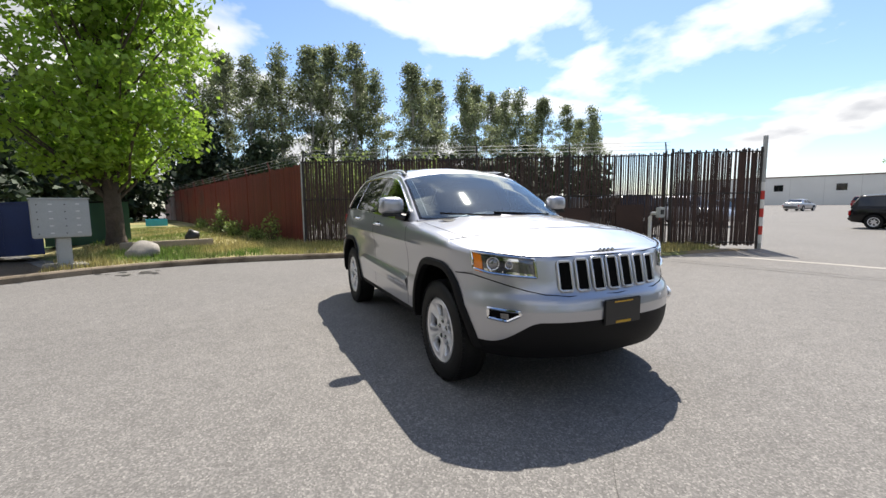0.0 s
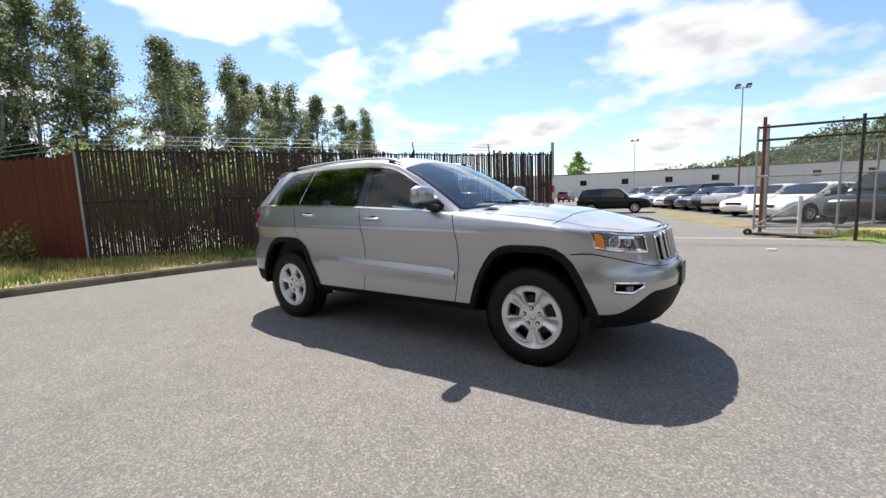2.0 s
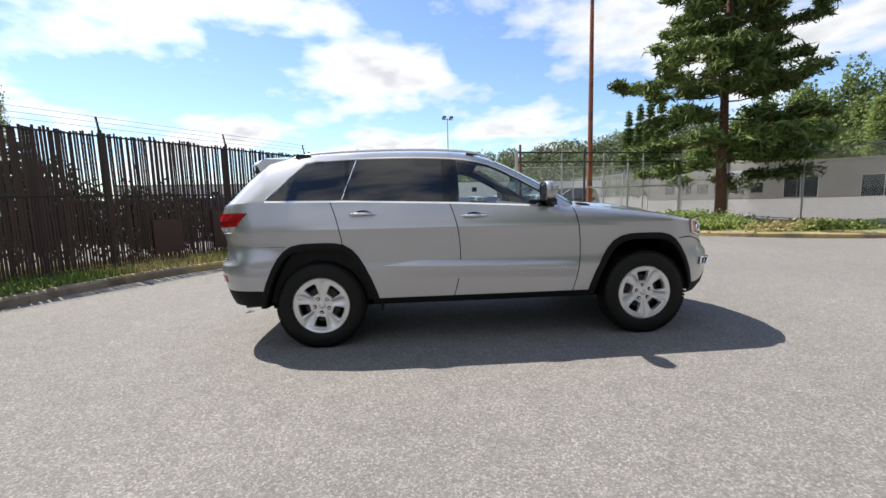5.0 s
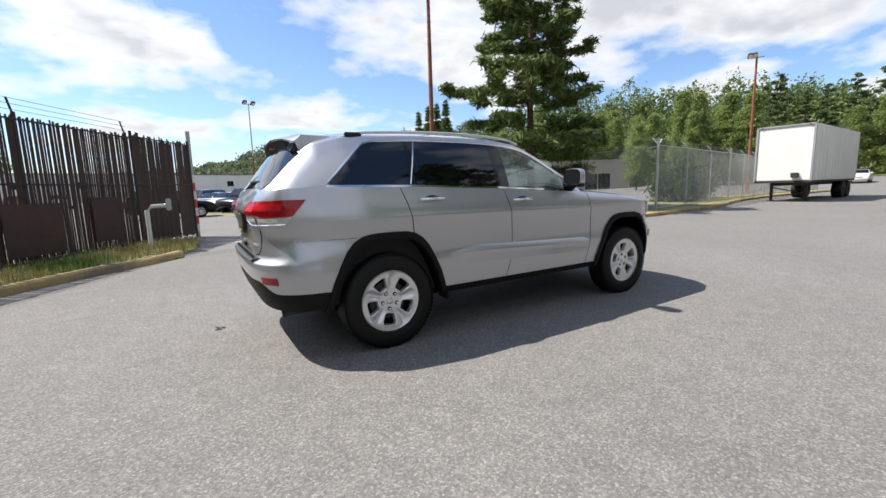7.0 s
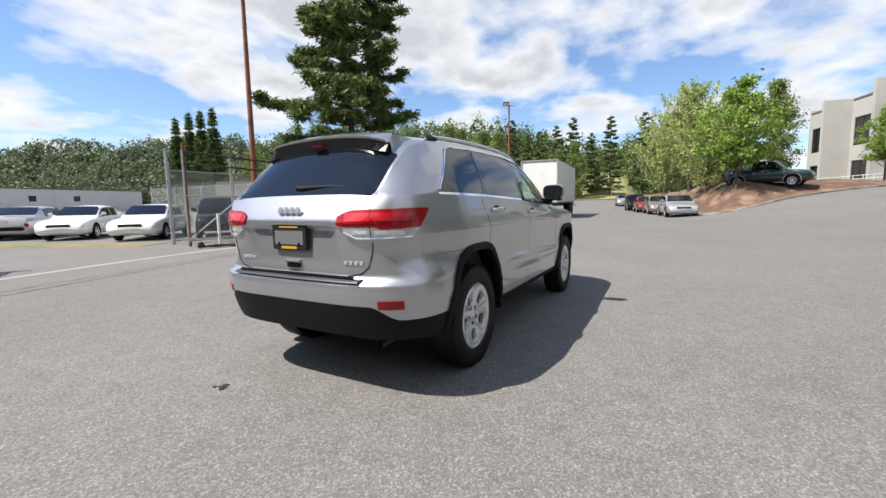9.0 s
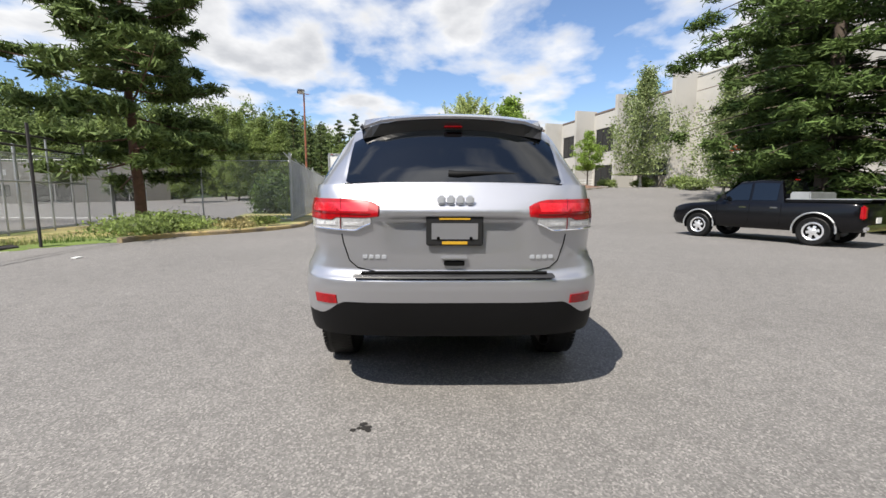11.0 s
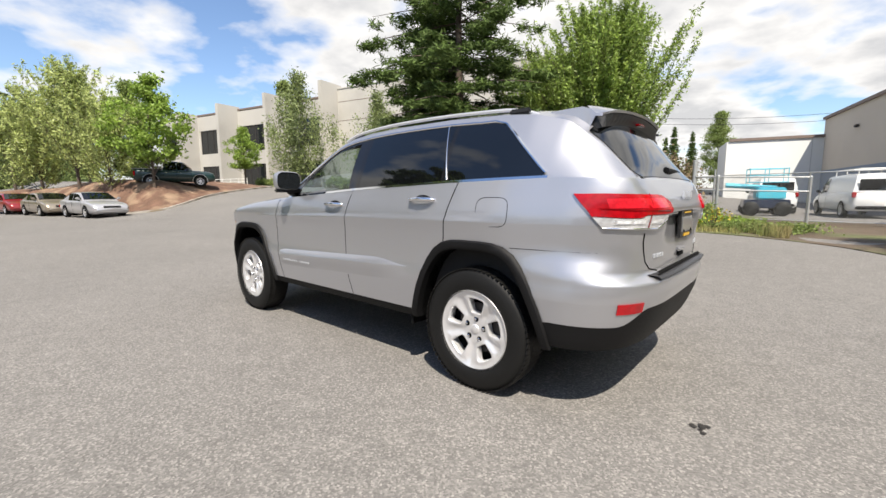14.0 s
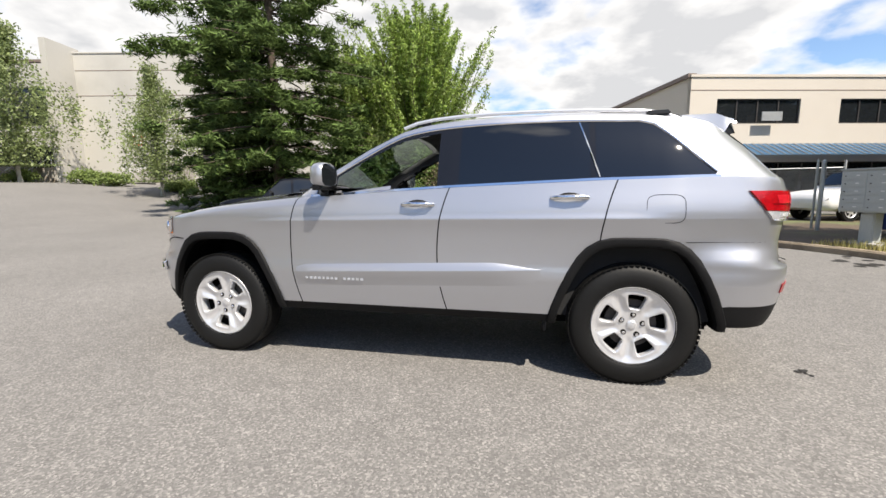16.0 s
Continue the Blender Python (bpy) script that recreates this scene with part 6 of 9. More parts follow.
# ---- trees ----
def limb_points(rng, a, b, sag, n=6, wob=.06):
    a, b = Vector(a), Vector(b)
    L = (b - a).length
    out = []
    for i in range(n + 1):
        t = i / n
        p = a.lerp(b, t) + Vector((0, 0, sag * math.sin(math.pi * t)))
        if 0 < i < n:
            p += Vector((rng.normal(), rng.normal(), rng.normal() * .5)) * wob * L * .3
        out.append(p)
    return out


def trunk_mesh(rng, h, r, lean=(0, 0), wob=.02, top_r=.03, n=10):
    pts = [Vector((lean[0] * (i / n) + rng.normal() * wob * h * .2 * (i > 0), lean[1] * (i / n) + rng.normal() * wob * h * .2 * (i > 0), h * i / n)) for i in range(n + 1)]
    b = tube(pts, r, 10, r2=top_r)
    flare = bmesh.new()
    tube([(0, 0, -.15), (0, 0, .12), (0, 0, .45)], r * 1.55, 10, flare, r * .95)
    join(b, flare)
    return b, pts


def broadleaf(name, label, seed, h, spread, base, trunk_r, leaf, bark, n_clump, n_leaf, leaf_size, clump=.55, top_bias=.0, upright=.5, shape=2.0, droop=0.0, cone=False):
    """A broad-leaved tree: trunk, limbs to many clumps inside an uneven crown, and leaves round each clump."""
    rng = np.random.default_rng(seed)
    root = empty(name)
    tagged(root, label, "tree")
    b, pts = trunk_mesh(rng, h * .82, trunk_r)
    part("trunk", b, bark, root, smooth=True)
    limbs = bmesh.new()
    centres, weights = [], []
    lobes = rng.uniform(.72, 1.12, 9)
    for i in range(n_clump):
        u = rng.random() ** (1 / 1.4)
        zz = rng.uniform(0, 1) ** (1 - top_bias)
        prof = max(.12, (1 - abs(2 * (zz ** .8) - .85) ** shape))
        if cone:
            prof = 1.2 * min(1.0, .35 + 2.4 * zz) * (1.02 - zz) ** .75
        ang = rng.uniform(0, 2 * math.pi)
        lob = np.interp(ang, np.linspace(0, 2 * math.pi, 10), np.append(lobes, lobes[0]))
        rad = spread * prof * u * lob * (rng.uniform(.55, 1.3) if cone else 1.0)
        z = base + (h - base) * zz
        c = Vector((rad * math.cos(ang), rad * math.sin(ang), z))
        centres.append(c)
        weights.append(.6 + .8 * rng.random())
        if i % 3 == 0:
            zs = max(base * .6, z - (h - base) * upright * (.25 + .3 * u))
            start = Vector((0, 0, min(zs, h * .8)))
            tube(limb_points(rng, start, c, .0, 4), max(.012, trunk_r * .22), 5, limbs, .012)
    part("branchwork", limbs, bark, root, smooth=True)["kind"] = "stuff"
    w = np.array(weights) / sum(weights)
    idx = rng.choice(len(centres), n_leaf, p=w)
    C = np.array([tuple(c) for c in centres])[idx]
    off = rng.normal(size=(n_leaf, 3)) * clump
    off[:, 2] *= .7
    if droop:
        off[:, 2] -= np.abs(rng.normal(size=n_leaf)) * droop
    C = C + off
    C[:, 2] = np.maximum(C[:, 2], base * .55)
    quad_cloud("crown", C, leaf_size * rng.uniform(.6, 1.3, n_leaf), leaf, rng, parent=root)
    return root


def spruce(name, label, seed, h, spread, trunk_r, leaf, bark, whorls, per, n_per, leaf_size, base=.5, droop=.25, taper=.85, trunk_lean=(0, 0), sparse=0.0, foot=1.0):
    """A conifer: whorls of drooping limbs set with sprays of needles."""
    rng = np.random.default_rng(seed)
    root = empty(name)
    tagged(root, label, "tree")
    b, pts = trunk_mesh(rng, h, trunk_r, wob=.006, lean=trunk_lean)
    part("trunk", b, bark, root, smooth=True)
    limbs = bmesh.new()
    C = []
    for i in range(whorls):
        t = (i + rng.uniform(-.3, .3)) / whorls
        z = base + (h - base) * max(0, min(.985, t))
        rmax = spread * (max(.03, 1 - t)) ** taper * min(1.0, foot + 2.2 * t)
        for j in range(per):
            if rng.random() < sparse:
                continue
            ang = 2 * math.pi * (j + .5 * (i % 2)) / per + rng.uniform(-.3, .3)
            L = rmax * rng.uniform(.62, 1.08)
            up = .12 * (t - .3)
            end = Vector((L * math.cos(ang), L * math.sin(ang), z + L * up - droop * L * .5))
            start = Vector((trunk_lean[0] * z / h, trunk_lean[1] * z / h, z))
            end += Vector((start.x, start.y, 0))
            lp = limb_points(rng, start, end, droop * L * .12, 5, .04)
            tube(lp, max(.012, .05 * L / max(1, spread) + .012), 4, limbs, .008, caps=False)
            n = max(4, int(n_per * L / spread))
            side = np.array([[-math.sin(ang), math.cos(ang), 0]])
            s0, e0 = np.array([tuple(start)]), np.array([tuple(end)])
            nt = 3 + int(6 * L / spread)
            tc = rng.uniform(.16, 1.03, nt)
            tp = s0 + tc[:, None] * (e0 - s0) + side * rng.normal(size=(nt, 1)) * (.15 * L * (1.12 - tc[:, None]) + .05)
            tp[:, 2] -= np.abs(rng.normal(size=nt)) * .10
            pick = rng.integers(0, nt, n)
            tr = .036 * spread
            a = tp[pick] + rng.normal(size=(n, 3)) * np.array([tr, tr, tr * .45])
            a[:, 2] -= np.abs(rng.normal(size=n)) * tr * .35
            C.append(a)
    part("branchwork", limbs, bark, root)["kind"] = "stuff"
    C = np.concatenate(C)
    quad_cloud("crown", C, leaf_size * rng.uniform(.6, 1.35, len(C)), leaf, rng, tilt=.55, parent=root, stretch=1.7, wide=.30)
    return root


def pine_tree(name, label, seed, h, spread, trunk_r, leaf, bark, n=54):
    """An open pine: uneven limbs that fork into flat tufts of needles, with gaps between them."""
    rng = np.random.default_rng(seed)
    root = empty(name)
    tagged(root, label, "tree")
    b, pts = trunk_mesh(rng, h, trunk_r, wob=.010, lean=(.2, .15))
    part("trunk", b, bark, root, smooth=True)
    limbs = bmesh.new()
    C = []
    for i in range(n):
        t = .17 + .82 * (i + rng.uniform(-.5, .5)) / n
        z = h * min(.985, t)
        ang = 2.4 * i + rng.uniform(-.5, .5)
        L = spread * ip(t, [.15, .30, .45, .70, .9, 1.0], [.80, 1.0, .80, .62, .36, .16]) * rng.uniform(.45, 1.12)
        start = Vector((.2 * t, .15 * t, z))
        end = start + Vector((L * math.cos(ang), L * math.sin(ang), L * (rng.uniform(.0, .28) - .22 * (t < .35))))
        lp = limb_points(rng, start, end, -.05 * L, 5, .05)
        tube(lp, max(.016, .03 * L / spread + .016), 5, limbs, .010, caps=False)
        tips = 3 + int(7 * L / spread)
        for j in range(tips):
            u = rng.uniform(.30, 1.0) if j else 1.0
            a = lp[0].lerp(lp[-1], u)
            side = rng.normal() * .30 * L * (1.25 - u)
            tip = a + Vector((-math.sin(ang) * side, math.cos(ang) * side, rng.uniform(.0, .16)))
            tube([a, tip], .012, 4, limbs, .006, caps=False)
            size = rng.uniform(.26, .54) * (.6 + .4 * L / spread)
            m = int(520 * size)
            q = rng.normal(size=(m, 3)) * .52
            C.append(np.array([tuple(tip)]) + q * np.array([size, size, size * .48]))
    part("branchwork", limbs, bark, root)["kind"] = "stuff"
    C = np.concatenate(C)
    quad_cloud("crown", C, .105 * rng.uniform(.6, 1.35, len(C)), leaf, rng, tilt=.8, parent=root, stretch=1.7, wide=.34)
    return root


def plume_tree(name, label, seed, h, spread, base, trunk_r, leaf, bark, n, per, leaf_size, rise=1.3, loose=.13):
    """A tree of long upswept shoots, each set with narrow leaves along its length."""
    rng = np.random.default_rng(seed)
    root = empty(name)
    tagged(root, label, "tree")
    b, pts = trunk_mesh(rng, h * .8, trunk_r)
    part("trunk", b, bark, root, smooth=True)
    limbs = bmesh.new()
    C = []
    for i in range(n):
        zz = rng.random() ** .85
        ang = rng.uniform(0, 2 * math.pi)
        z0 = base + (h * .78 - base) * zz
        out = spread * (1 - .72 * zz) * rng.uniform(.35, 1.05)
        end = Vector((out * math.cos(ang), out * math.sin(ang), min(h * rng.uniform(.93, 1.03), z0 + out * rise * rng.uniform(.7, 1.3) + h * .05)))
        lp = limb_points(rng, (0, 0, z0), end, -.10 * out, 6, .05)
        tube(lp, max(.012, trunk_r * .16), 4, limbs, .006, caps=False)
        line = np.array([tuple(p) for p in lp])
        m = int(per * rng.uniform(.6, 1.2))
        t = rng.uniform(.22, 1.0, m) * 6
        a = np.stack([np.interp(t, np.arange(7), line[:, k]) for k in range(3)], 1)
        C.append(a + rng.normal(size=(m, 3)) * (loose * (1.25 - t / 6) + .04)[:, None])
    part("branchwork", limbs, bark, root)["kind"] = "stuff"
    C = np.concatenate(C)
    quad_cloud("crown", C, leaf_size * rng.uniform(.6, 1.35, len(C)), leaf, rng, parent=root, stretch=1.25, wide=.42)
    return root


def place(ob, x, y, z=None, turn=0.0, s=1.0):
    ob.matrix_basis = Matrix.Translation((x, y, ground_z(x, y) if z is None else z)) @ Matrix.Rotation(radians(turn), 4, "Z") @ Matrix.Diagonal((s, s, s, 1))
    return ob


def copy_tree(ob, x, y, turn, s, z=None):
    c = copy_thing(ob, Matrix.Identity(4))
    place(c, x, y, z, turn, s)
    return c


def shrub(name, label, seed, x, y, rx, ry, h, leaf, n, size, z=None, category="shrub", clumps=26):
    rng = np.random.default_rng(seed)
    root = empty(name)
    tagged(root, label, category)
    stems = bmesh.new()
    cs = []
    for i in range(clumps):
        ang, u = rng.uniform(0, 2 * math.pi), rng.random() ** .6
        zz = h * (.25 + .75 * rng.random() * (1 - .45 * u))
        c = (rx * u * math.cos(ang), ry * u * math.sin(ang), zz)
        cs.append(c)
        if i % 2 == 0:
            tube([(c[0] * .25, c[1] * .25, 0), (c[0] * .7, c[1] * .7, zz * .6), c], .014, 4, stems, .006, caps=False)
    part("stems", stems, M["bark"], root)["kind"] = "stuff"
    C = np.array(cs)[rng.integers(0, clumps, n)] + rng.normal(size=(n, 3)) * np.array([rx * .22, ry * .22, h * .16])
    C[:, 2] = np.clip(C[:, 2], .04, None)
    quad_cloud("foliage", C, size * rng.uniform(.6, 1.35, n), leaf, rng, parent=root)
    place(root, x, y, (ground_z(x, y) + .1) if z is None else z)
    return root


# maple over the mailboxes
maple = broadleaf("maple_tree", "large bright green maple over the grass verge", 11, 12.5, 3.0, 2.2, .24, M["leaf_maple"], M["bark"], 240, 36000, .10, .32, shape=2.6)
place(maple, -10.95, -5.8, .12, 40)

# spruce and its light neighbour
sp = spruce("spruce_tree", "dense dark green spruce with branches to the ground", 21, 19.5, 6.0, .28, M["needle"], M["bark"], 30, 8, 850, .105, base=.3, droop=.34, taper=.43, sparse=.26, foot=.42)
place(sp, 11.3, -14.8)
sp2 = spruce("spruce_tree", "dark spruce standing behind a larger one", 22, 12.5, 3.6, .2, M["needle"], M["bark"], 30, 8, 330, .12, base=.3, droop=.32, taper=.66)
place(sp2, 14.5, -16.3)
willow = plume_tree("willow_tree", "light green willow with upswept plumes behind the brush", 31, 11.2, 5.2, .8, .2, M["leaf_willow"], M["bark"], 380, 330, .078)
place(willow, 5.9, -20.3)
copy_tree(willow, 9.6, -21.6, 130, .85)

low = spruce("young_spruce_tree", "young dark green spruce at the edge of the bank", 23, 4.6, 2.3, .09, M["needle"], M["bark"], 16, 8, 330, .09, base=.15, droop=.3, taper=.7)
place(low, 8.0, -15.9)
copy_tree(low, 5.6, -17.4, 140, .9)
# tall pine behind the chain-link fence
pine = pine_tree("pine_tree", "tall open-crowned pine with orange-brown trunk", 43, 12.2, 4.3, .20, M["needle_pine"], M["pine_bark"])
place(pine, 11.05, 10.9, .1, turn=20)

# birches and small trees by the concrete building
birch = broadleaf("birch_tree", "pale weeping birch by the concrete building", 51, 10.8, 4.2, 2.2, .13, M["leaf_birch"], M["pale_bark"], 84, 15000, .10, .30, upright=.8, droop=1.5)
place(birch, 34.3, -19.0)
copy_tree(birch, 21.5, -18.0, 120, .72)
small = broadleaf("young_maple_tree", "young light green maple on the mulch bank", 52, 8.8, 3.3, 3.0, .12, M["leaf_bright"], M["bark"], 85, 7500, .13, .30, upright=.7)
place(small, 29.6, -5.7, .9, 0, .88)
copy_tree(small, 38.0, -15.4, 80, .62)
feather = plume_tree("feathery_tree", "pale green feathery tree beside the street", 53, 13.0, 5.6, 1.6, .16, M["leaf_pale"], M["bark"], 120, 95, .14, rise=1.15, loose=.22)
place(feather, 38.5, -3.2, 1.4, 0, .80)
copy_tree(feather, 44.5, -1.8, 70, .82)
copy_tree(feather, 51.0, -.6, 150, .80)
copy_tree(feather, 33.8, -4.2, 200, .64)

# poplars along the west
poplar_a = broadleaf("poplar_tree", "tall slender poplar with grey-green leaves", 61, 18.0, 4.5, 3.6, .20, M["leaf_grey"], M["pale_bark"], 74, 8200, .135, .40, upright=.8, cone=True)
poplar_b = broadleaf("poplar_tree", "tall slender poplar with grey-green leaves", 62, 18.0, 4.0, 4.2, .18, M["leaf_grey"], M["pale_bark"], 66, 7000, .135, .38, upright=.8, cone=True)
poplar_c = broadleaf("poplar_tree", "tall slender poplar with grey-green leaves", 63, 18.0, 5.0, 3.2, .22, M["leaf_grey"], M["pale_bark"], 80, 8800, .135, .42, upright=.8, cone=True)
for o in (poplar_a, poplar_b, poplar_c):
    o["group"] = "poplars behind the fence"
rr = random.Random(7)
first = {0: True, 1: True, 2: True}
row = [(-46, -7.0, .94), (-49, -4.0, .98), (-44, -1.6, .90), (-47, 1.6, 1.02), (-45, 4.6, 1.0), (-48, 7.4, 1.08), (-44.5, 9.4, 1.06), (-47, 12.4, .96), (-42, 15.4, .93), (-46, 18.6, .92), (-49, 21.5, .98), (-47.5, 25.0, 1.03),
       (-51, 28.5, 1.0), (-53, 32.5, 1.0), (-55, 36.5, 1.06), (-57, 40.5, 1.12), (-56, 44.5, 1.04), (-54, 48.0, .98), (-52, 51.8, .96), (-54, 54.5, .82), (-52, -10.5, .9), (-40, -12.0, .8)]
row += [(x - 5.0, y + 1.8, s * .93) for x, y, s in row[::2] if -8 < y < 56]
for i, (x, y, s) in enumerate(row):
    k = (i * 2 + i // 5) % 3
    src = (poplar_a, poplar_b, poplar_c)[k]
    if first[k]:
        place(src, x, y, 0, rr.uniform(0, 360), s)
        first[k] = False
    else:
        copy_tree(src, x, y, rr.uniform(0, 360), s, 0)

# trees and undergrowth behind the red fence, shade put into their leaf colour
dark = broadleaf("dark_tree", "broad-leaved tree behind the fence, leaf colour darkened for shade", 64, 9.0, 3.6, .5, .18, M["leaf_shade"], M["bark"], 110, 5200, .26, .65)
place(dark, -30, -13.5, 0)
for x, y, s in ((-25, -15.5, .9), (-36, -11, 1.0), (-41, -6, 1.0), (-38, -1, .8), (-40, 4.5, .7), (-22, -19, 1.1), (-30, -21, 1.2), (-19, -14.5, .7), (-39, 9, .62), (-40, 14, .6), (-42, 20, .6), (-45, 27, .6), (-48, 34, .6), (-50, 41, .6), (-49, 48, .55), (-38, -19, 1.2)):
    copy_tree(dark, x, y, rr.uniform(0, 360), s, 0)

# woods to the east and north
wood_a = broadleaf("woodland_tree", "tall mid-green tree at the edge of a wood", 65, 20.0, 4.2, 2.0, .25, M["leaf_mid"], M["bark"], 150, 15000, .21, .62, shape=2.3)
wood_b = broadleaf("woodland_tree", "tall mid-green tree at the edge of a wood", 66, 20.0, 3.4, 2.5, .25, M["leaf_mid"], M["bark"], 140, 13000, .21, .55, cone=True)
wood_c = spruce("far_fir_tree", "dark fir among the woodland trees", 67, 21.0, 3.0, .22, M["needle"], M["bark"], 26, 7, 80, .38, base=2.0, droop=.3, taper=.8)
src3 = [wood_a, wood_b, wood_c]
for o in src3:
    o["group"] = "woodland edge"
done = set()


def wood(k, x, y, s, z=None):
    o = src3[k]
    if k in done:
        copy_tree(o, x, y, rr.uniform(0, 360), s, z)
    else:
        done.add(k)
        place(o, x, y, z, rr.uniform(0, 360), s)


for i in range(26):
    a = radians(49 - 1.65 * i + rr.uniform(-.6, .6))
    wood(i % 2, *[rr.uniform(80, 104) * v for v in (math.cos(a), math.sin(a))], rr.uniform(.60, .80) * (1.0 if i < 16 else .78), 0)
for i in range(7):
    a = radians(31 - 1.6 * i + rr.uniform(-.8, .8))
    wood(i % 2, 64 * math.cos(a) + rr.uniform(-4, 6), 64 * math.sin(a), rr.uniform(.45, .68), 0)
far_pine = pine_tree("far_pine_tree", "slender pine at the end of the street", 44, 18.0, 2.7, .17, M["needle_far"], M["pine_bark"], 44)
place(far_pine, 92, 34.5, .5)
for k, (a, d, s) in enumerate(((19.0, 84, .95), (16.8, 92, .85), (15.4, 100, .95), (13.2, 88, .90), (11.0, 90, 1.0), (8.6, 96, .86), (6.2, 92, 1.0), (2.4, 95, 1.04), (-.2, 99, .98), (-2.6, 94, 1.0))):
    copy_tree(far_pine, d * math.cos(radians(a)), d * math.sin(radians(a)), 77 * k, s, 0.5)
for x, y, s, k in ((51.8, 96.9, 1.02, 2), (51.9, 91.9, 1.05, 2), (52.1, 88.0, 1.05, 2), (52.4, 84.3, 1.06, 2), (70, 78, 1.0, 2), (73, 81, .9, 2), (60, -32, .8, 0), (64, -8, .62, 1), (70, -14, .7, 0)):
    wood(k, x, y, s, ground_z(x, y))
copy_tree(small, -47, 159.5, 40, 1.85, 0)
for k, x, y, s in ((0, 7.9, -71.6, .54), (2, 10.4, -56, .36), (2, 8.6, -57, .33), (2, 11.8, -58, .31)):
    wood(k, x, y, s, ground_z(x, y))



def wooded_hill(label, seed, skyline, d0, d1, n, r0, r1, per, size, leaf, tall=1.0):
    """A distant wooded slope: rounded crowns rising row behind row to a skyline given as bearing and height in degrees."""
    rng = np.random.default_rng(seed)
    az, el = [p[0] for p in skyline], [p[1] for p in skyline]
    C, W = [], []
    for i in range(n):
        a, u = rng.uniform(az[0], az[-1]), rng.random() ** .8
        d = d0 + (d1 - d0) * u
        r = rng.uniform(r0, r1)
        top = d * math.tan(radians(ip(a, az, el) * (.30 + .70 * u) * rng.uniform(.86, 1.04))) + 1.2
        q = rng.normal(size=(per, 3))
        q /= np.linalg.norm(q, axis=1)[:, None]
        q *= rng.uniform(.72, 1.06, (per, 1)) * (1 + .22 * np.sin(3 * q[:, :1] * 2 + i) * np.cos(5 * q[:, 1:2] + i))
        c = np.array([[d * math.cos(radians(a)), d * math.sin(radians(a)), top - r * tall]])
        C.append(c + q * np.array([r, r, r * tall]))
        W.append(size * rng.uniform(.6, 1.3, per))
    C = np.concatenate(C)
    keep = C[:, 2] > -.5
    ob = quad_cloud("far_woods", C[keep], np.concatenate(W)[keep], leaf, rng)
    tagged(ob, label, "woods", kind="stuff")
    # filler sheet behind the crowns, its dark colour standing for shade between them
    rows = []
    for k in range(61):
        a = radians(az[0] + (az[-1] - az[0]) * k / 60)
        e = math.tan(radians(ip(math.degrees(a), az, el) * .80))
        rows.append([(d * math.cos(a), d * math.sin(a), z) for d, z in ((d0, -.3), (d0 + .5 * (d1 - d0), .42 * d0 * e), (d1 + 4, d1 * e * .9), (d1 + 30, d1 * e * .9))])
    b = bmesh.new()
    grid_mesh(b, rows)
    tagged(part("hill_slope", b, M["leaf_shade"], None, smooth=True), "slope sheet under the woods, coloured dark for the shade between crowns", "slope", kind="structure")


wooded_hill("distant green wooded hillside beyond the warehouse", 5, [(52, 8.8), (63, 8.4), (71, 7.3), (77, 6.4), (81, 6.0), (85, 4.7), (89, 3.6), (99, 2.4), (112, 1.6)], 172, 225, 620, 3.2, 5.6, 330, .58, M["leaf_haze"], 1.15)
wooded_hill("green woodland behind the street", 6, [(-8, 8.4), (6, 8.5), (13, 9.0), (17, 10.7), (21, 11.6), (27, 11.1), (35, 12.1), (41, 12.5), (47, 11.0), (53, 8.9)], 112, 145, 520, 2.4, 4.0, 340, .42, M["leaf_far"], 2.0)


def far_woods(label, seed, a0, a1, d0, d1, h, n, size, leaf):
    """A band of undergrowth: many clumps over an uneven edge."""
    rng = np.random.default_rng(seed)
    a = rng.uniform(a0, a1, n)
    bump = np.array([.75 + .5 * noise.noise((v * .35, seed, 0)) + .35 * noise.noise((v * 1.3, seed, 4.0)) for v in a])
    z = h * bump * rng.random(n) ** .7
    d = rng.uniform(d0, d1, n)
    C = np.stack([d * np.cos(np.radians(a)), d * np.sin(np.radians(a)), z], 1)
    return tagged(quad_cloud("far_woods", C, size * rng.uniform(.5, 1.3, n), leaf, rng), label, "woods", kind="stuff")


# the shade beneath the poplars is given by the dark leaf colour
far_woods("undergrowth under the poplars, coloured dark for the shade there", 9, 132, 190, 48, 60, 9.0, 8000, .5, M["leaf_shade"])

